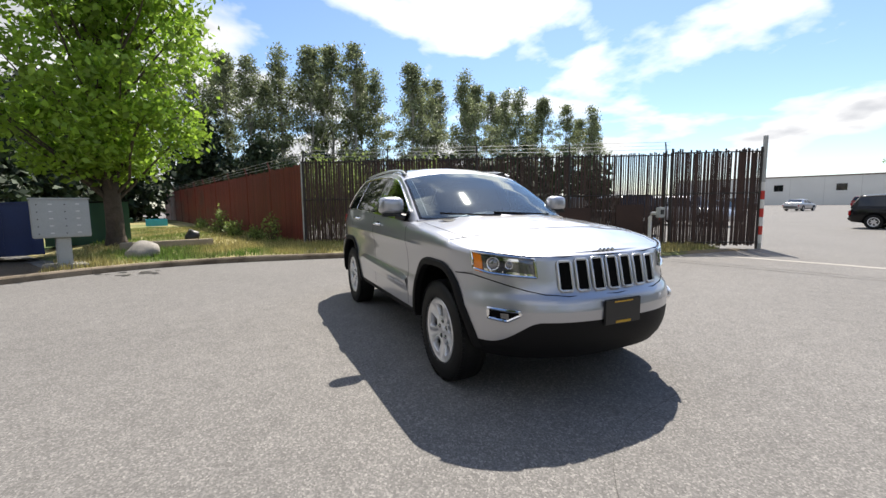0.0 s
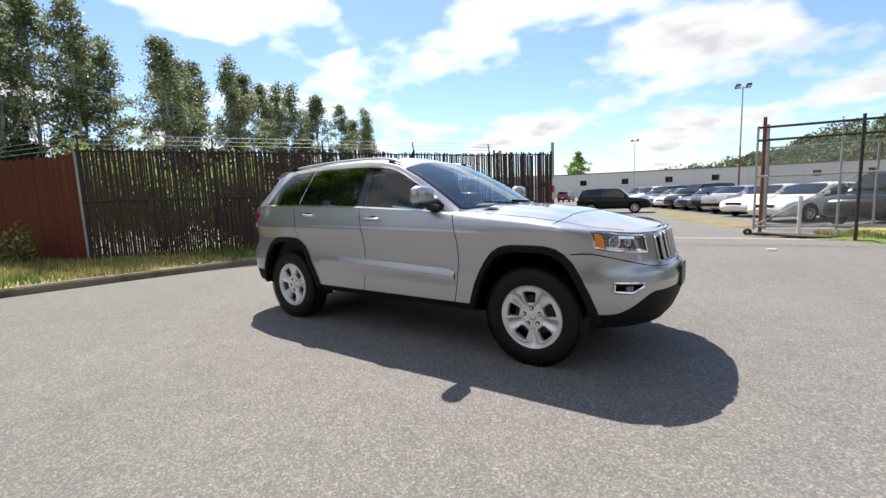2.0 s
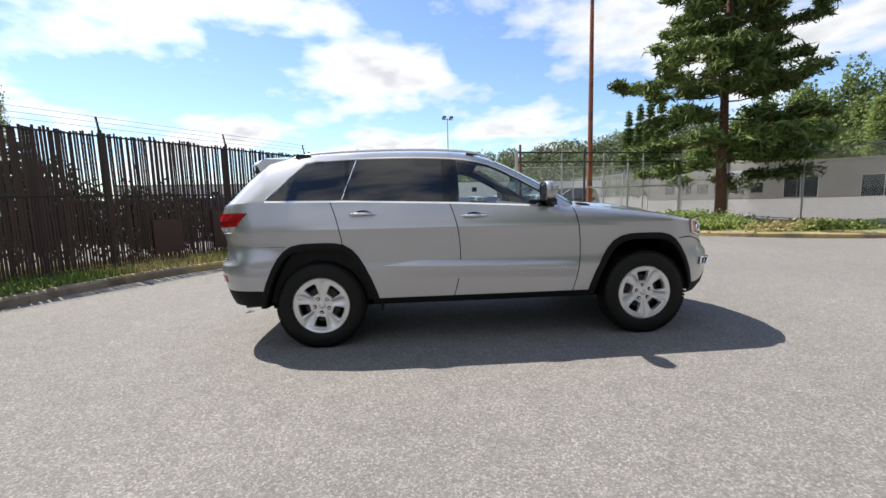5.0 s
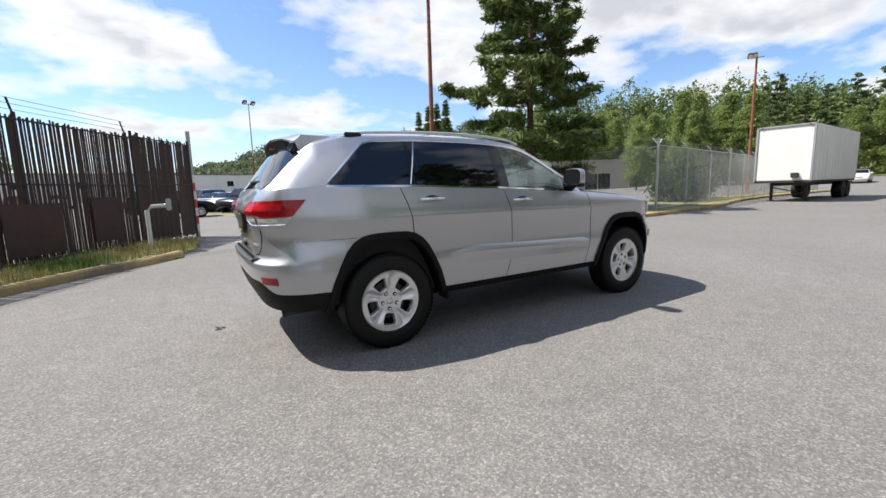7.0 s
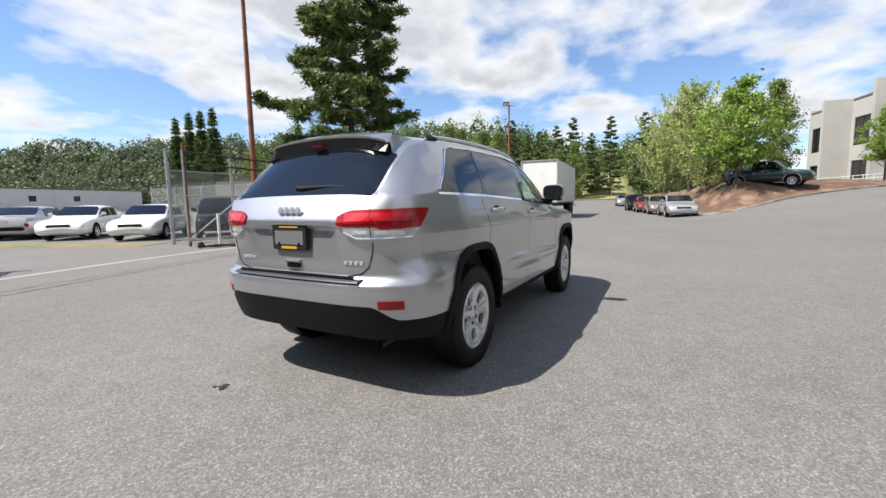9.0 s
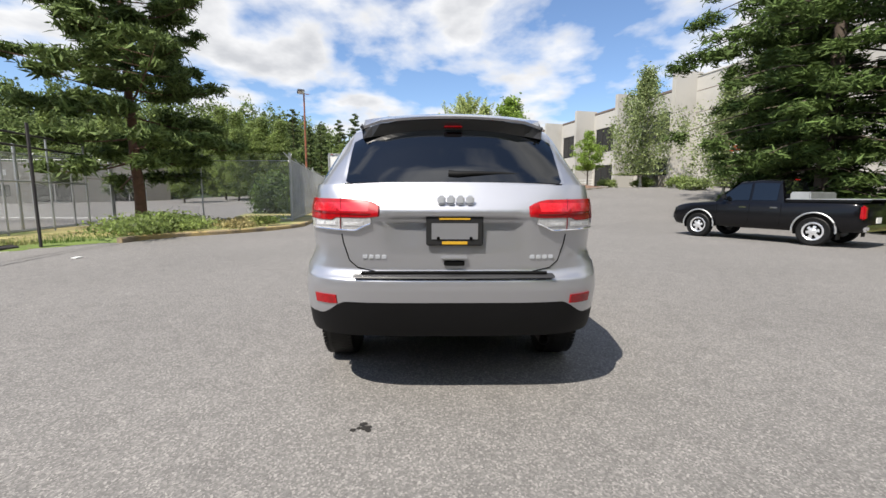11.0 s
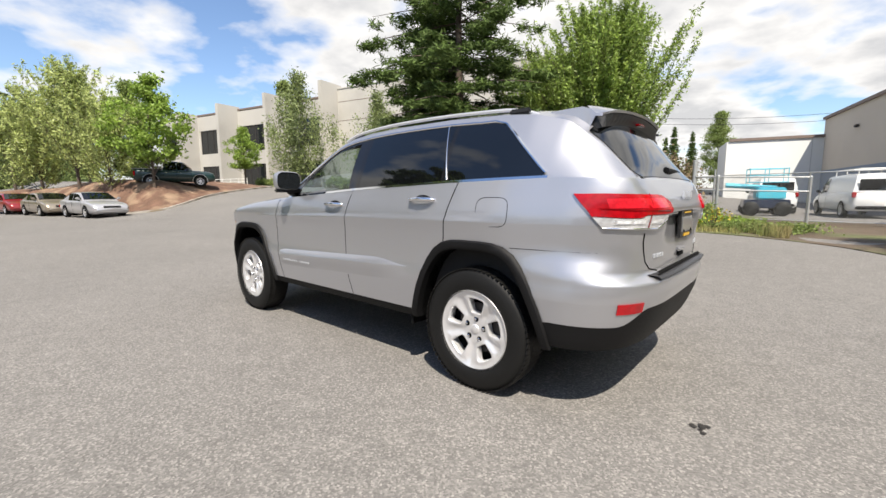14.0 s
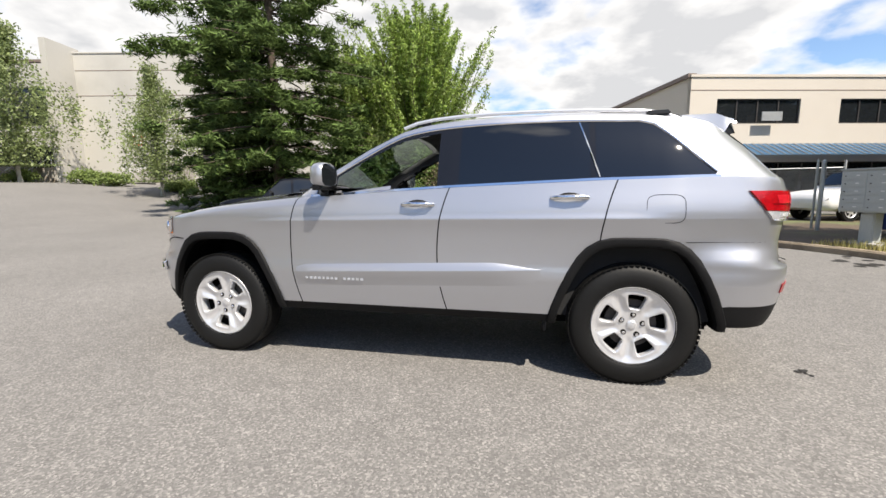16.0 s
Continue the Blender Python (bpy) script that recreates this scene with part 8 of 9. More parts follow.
def vehicle(kind, paint, label, name=None, detail=False):
    k = KINDS[kind]
    root = tagged(empty(name or {"sedan": "sedan", "suv": "parked_suv", "van": "van", "pickup": "pickup_truck"}[kind]), label, {"sedan": "car", "suv": "car", "van": "van", "pickup": "pickup truck"}[kind])
    half, W = k["L"] / 2, k["W"]
    tx, tz = [p[0] for p in k["top"]], [p[1] for p in k["top"]]
    st = []
    for x in np.linspace(-half, half, 40):
        e = (1 - (abs(x) / half) ** 7) ** .35 if abs(x) < half else 0
        w = W * (.80 + .20 * e)
        z = float(np.interp(x, tx, tz))
        lo = k.get("lo", .22) + .12 * (1 - e)
        mid = (lo + z) / 2
        st.append((x, [(0, lo), (w * .86, lo), (w * .97, lo + .08), (w, mid - .05), (w * .995, mid + .1), (w * .985, z - .10), (w * .95, z - .03), (w * .86, z), (w * .45, z + .03), (0, z + .04)]))
    part("body", loft(bmesh.new(), st), paint, root, smooth=True)
    x0, x1, x2, x3 = k["cab"]
    R = k["roof"]
    cab = []
    for x in np.linspace(x0, x3, 26):
        zb = float(np.interp(x, tx, tz)) - .05
        zt = float(np.interp(x, [x3, x2, (x1 + x2) / 2, x1, x0], [zb + .06, R - .04, R, R - .05, zb + .06]))
        f = max(0.0, (zt - zb) / (R - zb))
        wt = W * (.93 - .17 * f)
        cab.append((x, [(0, zb), (W * .93, zb), (W * .93 - (W * .93 - wt) * .6, zb + (zt - zb) * .6), (wt, zt - .07 * f), (wt * .9, zt - .015 * f), (wt * .5, zt + .01), (0, zt + .02)]))
    part("cabin", loft(bmesh.new(), cab), paint, root, smooth=True)
    # windows a little proud of the cabin
    def pane(u0, u1, z0f, z1f, y_out, nm, sgn):
        b = bmesh.new()
        rows = []
        for i in range(9):
            x = u0 + (u1 - u0) * i / 8
            zb = float(np.interp(x, tx, tz)) - .05
            zt = float(np.interp(x, [x3, x2, (x1 + x2) / 2, x1, x0], [zb + .06, R - .04, R, R - .05, zb + .06]))
            f = max(0.0, (zt - zb) / (R - zb))
            wt = W * (.93 - .17 * f)
            row = []
            for q in (z0f, .5 * (z0f + z1f), z1f):
                z = zb + (zt - zb) * q
                y = W * .93 - (W * .93 - wt) * q
                row.append((x, (y + y_out) * sgn, z))
            rows.append(row)
        grid_mesh(b, rows)
        part(nm, b, M["tint"], root)
    for sgn in (1, -1):
        if kind == "van":
            pane(x0 - .35, x1 - .45, .12, .86, .012, "side_window", sgn)
        elif kind == "pickup":
            pane(x0 - .24, .10, .14, .86, .012, "front_side_window", sgn)
            pane(.03, x2 + .03, .14, .86, .012, "rear_side_window", sgn)
        else:
            mid = (x1 + x2) / 2
            pane(x0 - .28, mid + .04, .14, .86, .012, "front_side_window", sgn)
            pane(mid - .04, x2 - .05 * (kind == "suv"), .14, .86, .012, "rear_side_window", sgn)
    for (fa, fb, nm) in (((x0, x1), None, "windscreen"), ((x3, x2), None, "rear_window")):
        a, b2 = fa
        s = 1 if a > b2 else -1
        zb = float(np.interp(a, tx, tz)) - .05
        bb = bmesh.new()
        rows = []
        for q in np.linspace(.16, .93, 5):
            x = a + (b2 - a) * q
            z = zb + .06 + (R - .05 - zb - .06) * q
            wv = W * (.90 - .17 * q) - .04
            rows.append([(x + .018 * s + .03 * s * (1 - (y / wv) ** 2), y, z + .03 + .02 * (1 - (y / wv) ** 2)) for y in np.linspace(-wv, wv, 7)])
        if kind == "van" and nm == "rear_window":
            rows = [[(x3 - .015, y, z) for y in np.linspace(-.72, .72, 7)] for z in (1.30, 1.55, 1.80)]
        grid_mesh(bb, rows)
        part(nm, bb, M["tint"], root)
    for sgn in (1, -1):
        zb = float(np.interp(x0 - .3, tx, tz))
        b = box(.10, .20, .15, (x0 - .30, (W + .06) * sgn, zb + .06), .04)
        tube([(x0 - .28, (W - .10) * sgn, zb + .02), (x0 - .29, W * sgn, zb + .09)], .025, 6, b)
        part("door_mirror", b, M["plate_black"] if kind in ("van", "pickup") else paint, root, smooth=True)
        if not detail:
            continue
        doors = {"sedan": (x0 - .12, (x1 + x2) / 2, -1.15), "suv": (x0 - .1, (x1 + x2) / 2, -1.2), "van": (1.55, .45), "pickup": (.95, .06, -.72)}[kind]
        lo = k.get("lo", .22) + .16
        for x in doors:
            z = float(np.interp(x, tx, tz))
            part("door_seam", tube([(x, W * .988 * sgn, z - .06), (x - .01, W * 1.0 * sgn, (lo + z) / 2), (x + .02, W * .985 * sgn, lo)], .006, 5), M["well"], root)
        for xa in doors[1:]:
            z = float(np.interp(xa, tx, tz)) - .17
            part("door_handle", box(.20, .035, .035, (xa + .17, W * .995 * sgn, z), .012), M["chrome"] if kind == "pickup" else paint, root)
        part("side_sill", box(k["wb"] - 2 * k["r"] - .3, .05, .06, (0, W * .93 * sgn, lo - .10), .015), M["black_plastic"], root)
    if kind == "pickup":
        part("high_brake_light", box(.03, .26, .035, (x2 - .06, 0, R - .03), .01), M["red_lens"], root)
        for sgn in (1, -1):
            part("mud_flap", box(.02, .24, .30, (-k["wb"] / 2 - k["r"] - .09, (W - .13) * sgn, .20), .006), M["black_plastic"], root)
            part("bed_cap", box(1.70, .08, .025, (-1.66, .85 * sgn, 1.195), .008), M["galv"], root, "bright bed rail cap")
        part("cargo_bed", box(1.55, 1.5, .03, (-1.66, 0, 1.175)), M["well"], root)
        for s in (1, -1):
            part("bed_rail", box(1.68, .07, .07, (-1.66, .84 * s, 1.13), .02), paint, root)
        part("tool_box", box(.45, 1.6, .26, (-1.08, 0, 1.14), .03), M["galv"], root, "bright metal tool box")
    r = k["r"]
    tyre = bmesh.new()
    lathe([(r * .62, .10), (r * .9, .11), (r, .08), (r, -.08), (r * .9, -.11), (r * .6, -.10)], 24, "y", tyre)
    hub = bmesh.new()
    lathe([(.0, .112), (.05, .110), (.07, .098), (r * .30, .096), (r * .44, .088), (r * .54, .092), (r * .60, .108), (r * .63, .104)], 20, "y", hub)
    slots = bmesh.new()
    for q in range(6):
        a = 2 * math.pi * q / 6 + .3
        rr0, rr1, wd = r * .26, r * .50, .20
        slots.faces.new([slots.verts.new((rad * math.cos(a + w_), y_, rad * math.sin(a + w_))) for rad, w_, y_ in ((rr0, -wd, .1005), (rr1, -wd * 1.3, .095), (rr1 * 1.03, 0, .094), (rr1, wd * 1.3, .095), (rr0, wd, .1005))])
    s_me = bpy.data.meshes.new("rim_openings")
    slots.to_mesh(s_me)
    s_me.materials.append(M["well"])
    t_me, h_me = bpy.data.meshes.new("tyre"), bpy.data.meshes.new("wheel_rim")
    tyre.to_mesh(t_me), hub.to_mesh(h_me)
    t_me.materials.append(M["rubber"]), h_me.materials.append(M["alloy"])
    for x in (k["wb"] / 2, -k["wb"] / 2):
        for s in (1, -1):
            wh = empty("wheel")
            wh.parent = root
            wh.matrix_basis = pose(x, (W - .09) * s, r, 0, 0, 0 if s > 0 else 180)
            piece("tyre", t_me, wh, Matrix.Identity(4))
            piece("wheel_rim", h_me, wh, Matrix.Identity(4))
            piece("rim_openings", s_me, wh, Matrix.Identity(4))
            b = bmesh.new()
            ring = [(x + (r + .06) * math.cos(a), (W + .001) * s, r + .02 + (r + .06) * math.sin(a)) for a in np.linspace(-.25, math.pi + .25, 16)]
            b.faces.new([b.verts.new(p) for p in ring])
            bmesh.ops.solidify(b, geom=b.faces[:], thickness=.012)
            part("wheel_arch", b, M["well"], root)
            if kind == "pickup":
                lip = [(x + (r + .085) * math.cos(a), (W + .012) * s, r + .02 + (r + .085) * math.sin(a)) for a in np.linspace(-.1, math.pi + .1, 18)]
                part("arch_trim", tube(lip, .022, 6), M["galv"], root, "bright metal arch trim", smooth=True)
    zf = float(np.interp(half - .15, tx, tz))
    for s in (1, -1):
        part("headlight", box(.18, .34, .13, (half - .20, (W - .24) * s, zf - .20), .04), M["clear_lens"], root)
        zr = tz[0]
        part("tail_light", box(.10, .16, .26 if kind in ("van", "suv") else .34 if kind == "pickup" else .16, (-half + .05, (W - .13) * s, zr - (.26 if kind == "pickup" else .14)), .03), M["red_lens"], root)
    part("front_grille", box(.05, W * .9, .18, (half - .03, 0, .50), .02), M["plate_black"], root)
    part("rear_plate", box(.02, .30, .14, (-half - .005, 0, .62 if kind != "sedan" else .74)), M["white_paint"], root)
    part("rear_bumper", box(.14, W * 1.6, .16, (-half + .02, 0, .42), .04), M["chrome"] if kind == "pickup" else M["black_plastic"], root)
    return root


def park(ob, x, y, turn, z=None):
    return place(ob, x, y, z, turn)


place(vehicle("pickup", PAINT["black"], "dark pickup truck parked by the spruce, bright tool box", detail=True), 7.08, -9.35, None, 27.5, .95)
park(vehicle("pickup", PAINT["teal"], "dark teal pickup truck parked above the mulch bank", detail=True), 31.5, -7.6, 250, 1.85)
park(vehicle("sedan", PAINT["silver"], "silver sedan parked along the street", detail=True), 28.6, -2.3, 190)
park(vehicle("sedan", PAINT["tan"], "tan sedan parked along the street", detail=True), 34.2, -1.0, 190)
park(vehicle("sedan", PAINT["red"], "dark red sedan parked along the street"), 39.6, .2, 190)
park(vehicle("suv", PAINT["black"], "black SUV parked along the street"), 45.4, 1.5, 190)
place(vehicle("suv", PAINT["black"], "black SUV standing in the car yard", detail=True), -3.4, 23.4, None, 8, .88)
made = {}
row = ["sedan white", "sedan white", "sedan silver", "sedan black", "sedan navy", "suv black", "sedan white", "sedan grey", "suv navy", "sedan red", "suv white", "sedan silver", "suv grey", "sedan black"]
noses = [(2.9, 15.6), (1.9, 18.9), (1.05, 21.4)] + [(.3 - .85 * k, 23.4 + 1.95 * k) for k in range(11)]
spots = [(6.7, 14.5, "suv", "black", 236)] + [(nx + 2.26, ny + .99, *kc.split(), 45 if ny == 21.4 else 225) for (nx, ny), kc in zip(noses, row)]
spots += [(-14.5, 58.0, "suv", "white", 95), (-18.5, 60.0, "suv", "red", 95), (-23.0, 56.0, "sedan", "silver", 95), (-27.0, 52.0, "suv", "black", 95), (-13.5, 26.0, "sedan", "grey", 95), (-11.0, 19.5, "suv", "silver", 8), (-14.0, 14.0, "suv", "black", 95)]
for x, y, kd, c, turn in spots:
    turn += rr.uniform(-2, 2)
    key = (kd, c)
    if key in made:
        place(copy_thing(made[key], Matrix.Identity(4)), x, y, None, turn, .93)
    else:
        made[key] = place(vehicle(kd, PAINT[c], f"{'white' if c == 'white' else c if c != 'navy' else 'dark blue'} {'SUV' if kd == 'suv' else 'sedan'} in the rows of the car yard"), x, y, None, turn, .93)
        made[key]["group"] = "cars in the yard"
place(copy_thing(made[("suv", "black")], Matrix.Identity(4)), -9.3, 12.3, None, 160, .93)
for x, y, c in ((62, 12.5, "white"), (70, 16.5, "silver"), (78, 20, "grey"), (58, 4.0, "silver")):
    kd = "sedan" if c in ("white", "silver", "red") else "suv"
    if (kd, c) in made:
        park(copy_thing(made[(kd, c)], Matrix.Identity(4)), x, y, 190)
van = park(vehicle("van", M["white_van"], "white work van with plain rear windows in a fenced yard", detail=True), -4.6, -27.0, -76)
b = bmesh.new()
for s in (1, -1):
    tube([(-2.4, .62 * s, 2.30), (.8, .62 * s, 2.30)], .025, 6, b)
    for x in (-2.2, -.8, .6):
        tube([(x, .62 * s, 2.02), (x, .62 * s, 2.30)], .022, 6, b)
for x in (-2.2, -.8, .6):
    tube([(x, -.62, 2.30), (x, .62, 2.30)], .022, 6, b)
part("roof_rack", b, M["white_paint"], van, "white pipe ladder rack")
park(copy_thing(van, Matrix.Identity(4)), -1.0, -30.5, -80)
park(copy_thing(van, Matrix.Identity(4)), -8.0, -25.6, -82)
park(vehicle("pickup", PAINT["white"], "white pickup truck behind the mailbox", detail=True), -12.4, -14.8, 20)

# blue platform lift in the van yard
lift = tagged(empty("platform_lift"), "blue boom lift standing in the van yard", "lift")
part("chassis", box(2.2, 1.2, .5, (0, 0, .45), .05), PAINT["navy"], lift)
part("turret", box(1.4, 1.0, .7, (-.2, 0, .95), .08), M["cyan"], lift)
part("boom", tube([(-.5, 0, 1.6), (2.0, 0, 1.8)], .14, 8), M["cyan"], lift)
for x in (-.75, .75):
    for s in (1, -1):
        b = bmesh.new()
        lathe([(.05, .1), (.38, .1), (.42, .06), (.42, -.06), (.38, -.1), (.05, -.1)], 20, "y", b)
        o = part("wheel", b, M["rubber"], lift, smooth=True)
        o.matrix_basis = Matrix.Translation((x, .62 * s, .42))
b = bmesh.new()
for x in (-.9, .0, .9):
    for y in (-.5, .5):
        tube([(x, y, 1.9), (x, y, 2.75)], .025, 6, b)
for z in (1.95, 2.35, 2.72):
    tube([(-.9, -.5, z), (.9, -.5, z), (.9, .5, z), (-.9, .5, z), (-.9, -.5, z)], .025, 6, b)
part("platform_rail", b, M["cyan"], lift)
place(lift, -1.1, -25.2, None, 15, .9)

# box trailer on the street
tr = tagged(empty("box_trailer"), "white box trailer parked at the kerb", "trailer")
part("body", box(8.9, 2.5, 2.8, (4.45, 0, 1.1), .03), M["white_paint"], tr)
for k in range(15):
    for s in (1, -1):
        part("side_rib", box(.03, .012, 2.6, (.35 + .6 * k, 1.256 * s, 1.2)), M["white_paint"], tr)
for s in (1, -1):
    part("corner_post", box(.08, .1, 2.84, (-.012, 1.2 * s, 1.08), .01), M["galv"], tr)
part("top_rail", box(.08, 2.5, .09, (-.012, 0, 3.84), .01), M["galv"], tr)
part("bottom_rail", box(8.9, 2.4, .10, (4.45, 0, 1.0)), M["dark_steel"], tr)
for s in (1, -1):
    part("frame_beam", box(8.4, .12, .18, (4.45, .5 * s, .82)), M["dark_steel"], tr)
    part("support_leg", box(.12, .12, .95, (1.2, .75 * s, 0)), M["dark_steel"], tr)
    part("leg_foot", box(.28, .28, .04, (1.2, .75 * s, 0)), M["dark_steel"], tr)
    part("marker_light", box(.02, .1, .05, (-.055, 1.0 * s, 3.84)), M["red_lens"], tr)
part("leg_brace", tube([(1.2, -.75, .4), (1.2, .75, .75)], .03, 6), M["dark_steel"], tr)
part("coupling_plate", box(.3, .3, .25, (-.06, -.55, 1.25), .02), M["dark_steel"], tr)
for x in (6.6, 7.75):
    for s in (1, -1):
        b = bmesh.new()
        lathe([(.08, .24), (.28, .2), (.46, .24), (.5, .18), (.5, -.18), (.46, -.24), (.1, -.24)], 24, "y", b)
        o = part("wheel", b, M["rubber"], tr, smooth=True)
        o.matrix_basis = Matrix.Translation((x, .95 * s, .5))
place(tr, 23.98, 5.9, 0, 4.5)

# ---- small things ----
mb = tagged(empty("mailbox_unit"), "grey cluster mailbox on a pedestal", "mailbox")
part("cabinet", box(.40, .90, .78, (0, 0, .62), .015), M["mail_grey"], mb)
part("pedestal", box(.22, .24, .62, (0, 0, 0), .02), M["mail_grey"], mb)
part("concrete_foot", box(.6, .7, .06, (0, 0, 0), .015), M["concrete"], mb)
part("top_cap", box(.44, .94, .03, (0, 0, 1.40), .01), M["mail_grey"], mb)
for i in range(2):
    for k in range(5):
        d = part("mailbox_door", box(.012, .40, .13, (.203, -.21 + .42 * i, .65 + .146 * k), .004), M["mail_grey"], mb)
        part("lock", box(.01, .02, .02, (.213, -.36 + .42 * i, .70 + .146 * k)), M["dark_steel"], d)
        part("number_bar", box(.004, .06, .02, (.211, -.16 + .42 * i, .71 + .146 * k)), M["white_paint"], d)
place(mb, -6.95, -5.75, .12, 22)


def dumpster(label, x, y, turn, mt, w, h):
    root = tagged(empty("dumpster"), label, "dumpster")
    b = bmesh.new()
    st = [(-w / 2, .02), (-w / 2, h), (w / 2, h * 1.08), (w / 2, .02)]
    grid_mesh(b, [[(-.7, s[0], s[1]) for s in st], [(.7, s[0], s[1]) for s in st]])
    for xx in (-.7, .7):
        b.faces.new([b.verts.new((xx, s[0], s[1])) for s in st])
    bmesh.ops.remove_doubles(b, verts=b.verts, dist=.001)
    part("body", b, mt, root)
    part("lid", box(1.46, w * 1.02, .05, (0, 0, h + .02), .01, m=Matrix.Rotation(math.atan2(h * .08, w), 4, "X")), M["black_plastic"] if mt is M["bin_green"] else mt, root)
    for k in range(4):
        part("side_rib", box(.05, .05, h * .85, (.72, -w * .38 + w * .25 * k, .1)), mt, root)
    part("lift_pocket", box(.5, .12, .16, (0, w / 2 + .06, h * .5)), mt, root)
    place(root, x, y, .16, turn)


dumpster("dark blue steel dumpster on the grass", -9.9, -8.1, 20, M["bin_blue"], 1.9, 1.25)
dumpster("dark green steel dumpster behind the maple", -13.1, -7.0, 15, M["bin_green"], 2.1, 1.3)
part("notice", box(.012, .3, .36, (-9.12, -7.95, .75)), M["white_paint"], None)["label"] = "white paper notice on a dumpster side"
bpy.data.objects["notice"]["category"] = "notice"
tm = tagged(part("timber", box(2.1, .2, .2, (0, 0, 0), .02), M["log"], None), "weathered timber lying on the grass", "timber")
place(tm, -9.0, -4.2, .24, 100)
bl = bmesh.new()
bmesh.ops.create_icosphere(bl, subdivisions=3, radius=.34)
for v in bl.verts:
    v.co *= 1 + .35 * noise.noise(v.co * 3.1)
    v.co.z = max(-.12, v.co.z * .7)
place(tagged(part("boulder", bl, M["stone"], None, smooth=True), "small grey boulder beside the kerb", "rock"), -7.75, -4.55, .30)
b = bmesh.new()
bmesh.ops.create_icosphere(b, subdivisions=2, radius=.2)
for v in b.verts:
    v.co *= 1 + .5 * noise.noise(v.co * 6.1)
place(tagged(part("rubbish_bag", b, M["plate_black"], None, smooth=True), "crumpled black rubbish bag on the grass", "bag"), -11.2, -3.9, .42)
cy = tagged(empty("cyan_crate"), "cyan plastic crate on the far grass", "crate")
for s in (1, -1):
    part("crate_side", box(1.0, .04, .38, (0, .3 * s, 0), .01), M["cyan"], cy)
    part("crate_end", box(.04, .6, .38, (.48 * s, 0, 0), .01), M["cyan"], cy)
part("crate_floor", box(.96, .56, .03, (0, 0, .02)), M["cyan"], cy)
place(cy, -23.5, -6.9, .3, 100)
wb = tagged(empty("utility_box"), "small white utility marker box on the bank", "utility box")
part("post", box(.07, .07, .75), M["log"], wb)
part("box_head", box(.18, .30, .36, (0, 0, .72), .02), M["white_paint"], wb)
place(wb, 3.95, -14.05, .2, 70)
tagged(part("wall_tag", box(.02, .16, .26, (-12.61, -1.52, 1.5)), M["white_paint"], None), "small white tag fixed to the red fence", "sign")

# marks on the asphalt
def blot(name, label, x, y, r, n, seed, mt, squash=1.0):
    rng = random.Random(seed)
    b = bmesh.new()
    root_v = []
    for j in range(n):
        cx, cy_ = x + rng.uniform(-r, r), y + rng.uniform(-r, r) * squash
        rad = r * rng.uniform(.12, .42)
        vs = [b.verts.new((cx + rad * rng.uniform(.6, 1.2) * math.cos(t), cy_ + rad * rng.uniform(.6, 1.2) * math.sin(t), .004 + .0004 * j)) for t in np.linspace(0, 2 * math.pi, 10)[:-1]]
        b.faces.new(vs)
    return tagged(part(name, b, mt, None), label, "stain")


blot("oil_stain", "small black oily mark on the asphalt", -2.59, .505, .055, 9, 3, M["stain"])
blot("damp_stain", "dark dirt streak at the edge of the road", -6.0, -4.4, .30, 12, 5, M["stain"], 2.2)
CRACK = surface("tar_crack", (0.055, 0.052, 0.05), 0.85, vary=0.2)


def crack(points, w, seed):
    rng = random.Random(seed)
    L = smooth_line(points, .12)
    b = bmesh.new()
    rows = []
    for i, p in enumerate(L):
        d = (L[min(i + 1, len(L) - 1)] - L[max(0, i - 1)]).normalized()
        s = Vector((-d.y, d.x, 0))
        p = p + s * rng.uniform(-.018, .018)
        ww = w * rng.uniform(.3, 1.0)
        rows.append([p + s * ww + Vector((0, 0, .004)), p - s * ww + Vector((0, 0, .004))])
    grid_mesh(b, rows)
    return tagged(part("pavement_crack", b, CRACK, None), "thin dark crack in the asphalt", "crack", kind="structure")


crack([(4.2, -1.3), (3.3, -.9), (2.7, -.35), (2.4, .6)], .0018, 3)

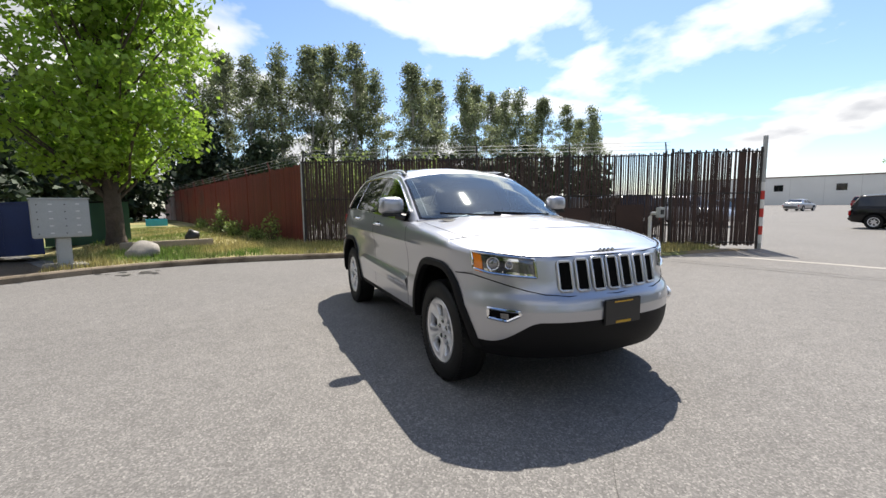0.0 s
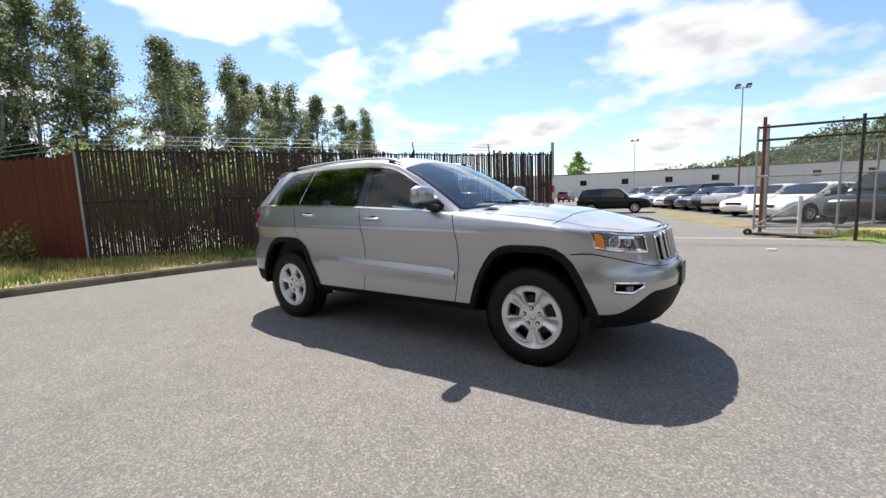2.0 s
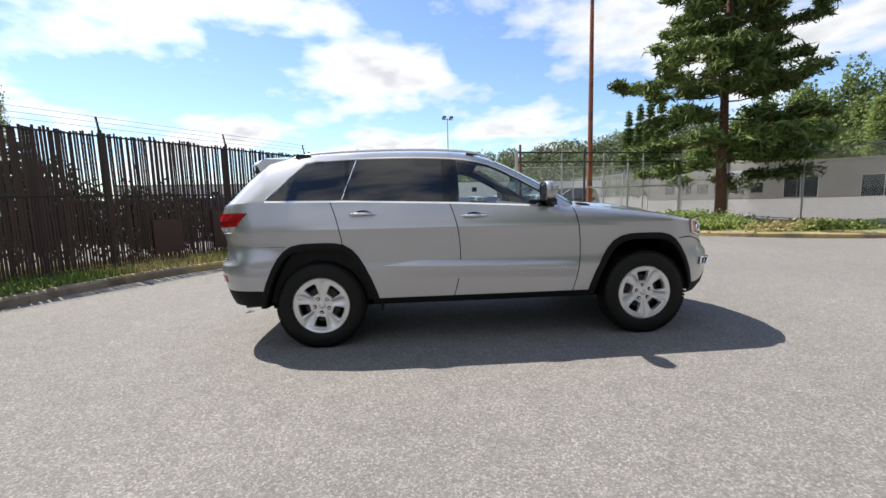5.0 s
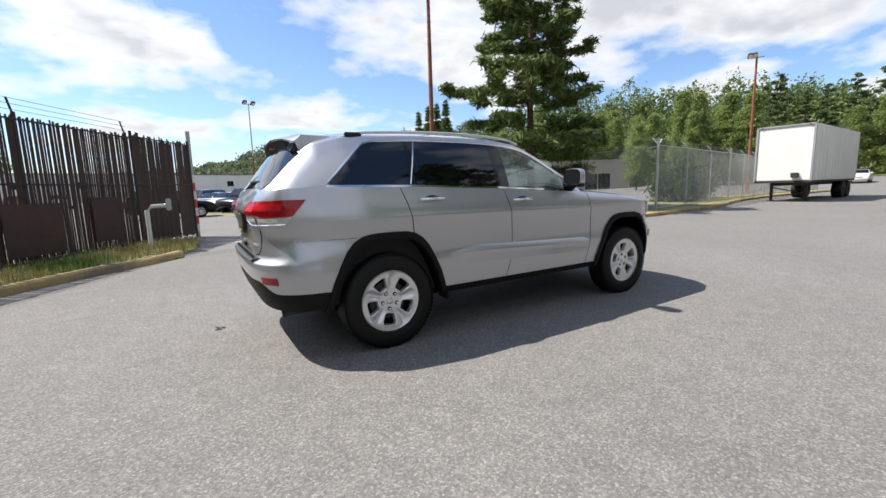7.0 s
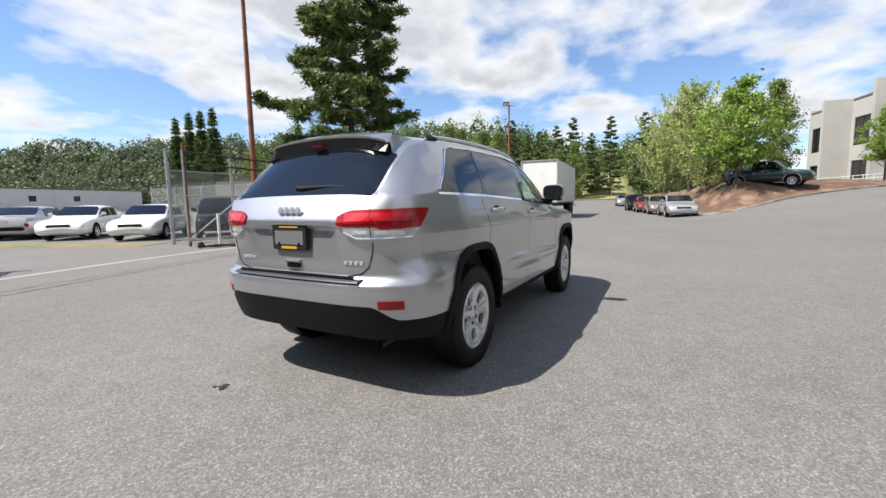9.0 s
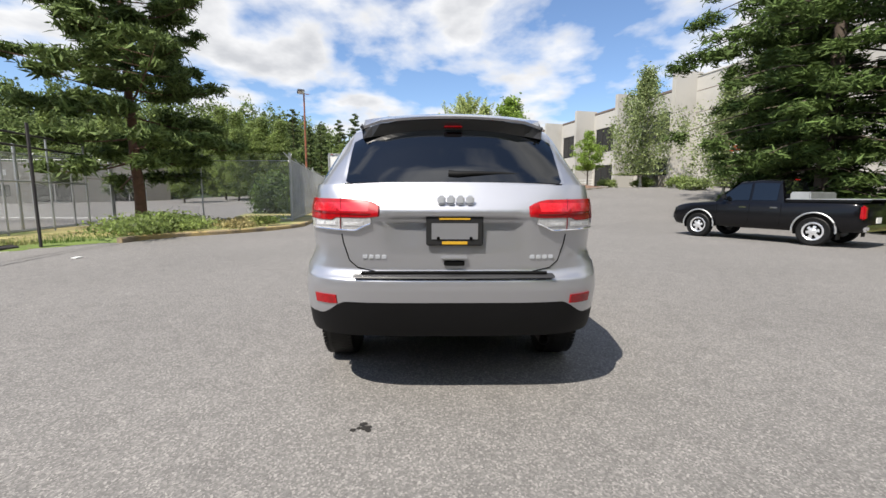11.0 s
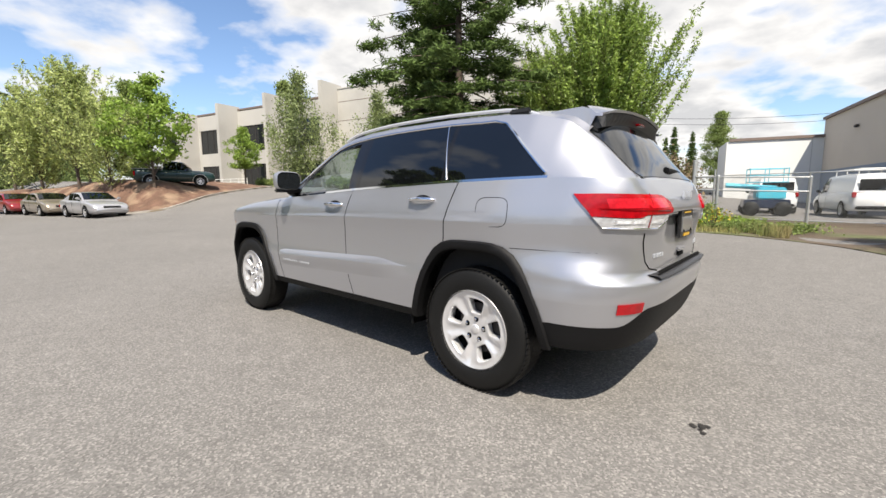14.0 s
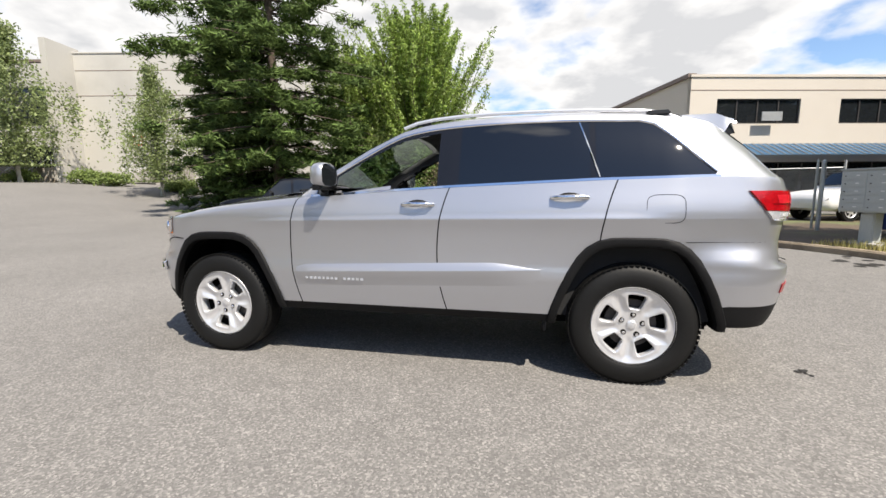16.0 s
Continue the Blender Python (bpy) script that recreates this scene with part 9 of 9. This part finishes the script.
# joints and worn strips across the yard entrance
def ground_strip(name, label, points, w, z, material, category, seed, ragged=.35):
    """A low irregular strip lying on the asphalt along a line."""
    rng = random.Random(seed)
    L = smooth_line(points, .2)
    b = bmesh.new()
    rows = []
    for i, p in enumerate(L):
        d = (L[min(i + 1, len(L) - 1)] - L[max(0, i - 1)]).normalized()
        s = Vector((-d.y, d.x, 0))
        w0, w1 = w * (1 - ragged * rng.random()), w * (1 - ragged * rng.random())
        g = ground_z(p.x, p.y)
        rows.append([p + s * o + Vector((0, 0, g + h_)) for o, h_ in ((-w0, .002), (-w0 * .8, z), (0, z + .002), (w1 * .8, z), (w1, .002))])
    grid_mesh(b, rows)
    return tagged(part(name, b, material, None, smooth=True), label, category, kind="structure")


crack([(-2.9, 6.0), (-1.4, 6.45), (-.07, 6.78), (1.03, 7.07), (2.02, 7.36), (2.87, 7.52), (4.4, 7.75), (5.8, 7.8)], .022, 4)
crack([(-2.9, 6.35), (-1.4, 6.80), (-.07, 7.10), (1.03, 7.38), (2.02, 7.64), (2.87, 7.80), (4.4, 7.98), (5.8, 7.98)], .016, 7)
ground_strip("worn_joint", "pale worn concrete joint across the yard entrance", [(-2.4, 8.05), (-.71, 8.52), (.58, 8.84), (1.76, 9.03), (2.74, 9.18), (4.4, 9.2)], .11, .004, M["pale_concrete"], "joint", 5)
ground_strip("dirt_strip", "strip of dry grass and dirt in front of the parked cars", [(-1.6, 26.5), (0, 21.8), (1.2, 17.6), (2.7, 14.0), (3.3, 12.8)], .95, .012, M["dry_verge"], "dirt", 6, .4)
ground_strip("grass_patch", "bright green grass patch round the foot of a pole", [(4.5, 9.9), (5.2, 9.55), (6.0, 9.2), (6.9, 8.9)], .85, .05, M["fresh_grass"], "grass", 9, .3)
ground_strip("rubble_strip", "dark soil and rubble along the foot of the gate", [(3.0, 10.0), (3.8, 9.7), (4.8, 9.2)], .30, .03, M["dry_ground"], "dirt", 10, .5)
ground_strip("weed_strip", "soil and weeds gathered at the end of the kerb", [(-3.25, 5.9), (-2.95, 7.0), (-2.85, 8.3), (-2.6, 9.8)], .28, .03, M["dry_ground"], "dirt", 8, .6)
tagged(part("litter", box(.16, .1, .02, (3.35, 6.9, .004), .004), M["white_paint"], None), "scrap of white paper on the asphalt", "litter")
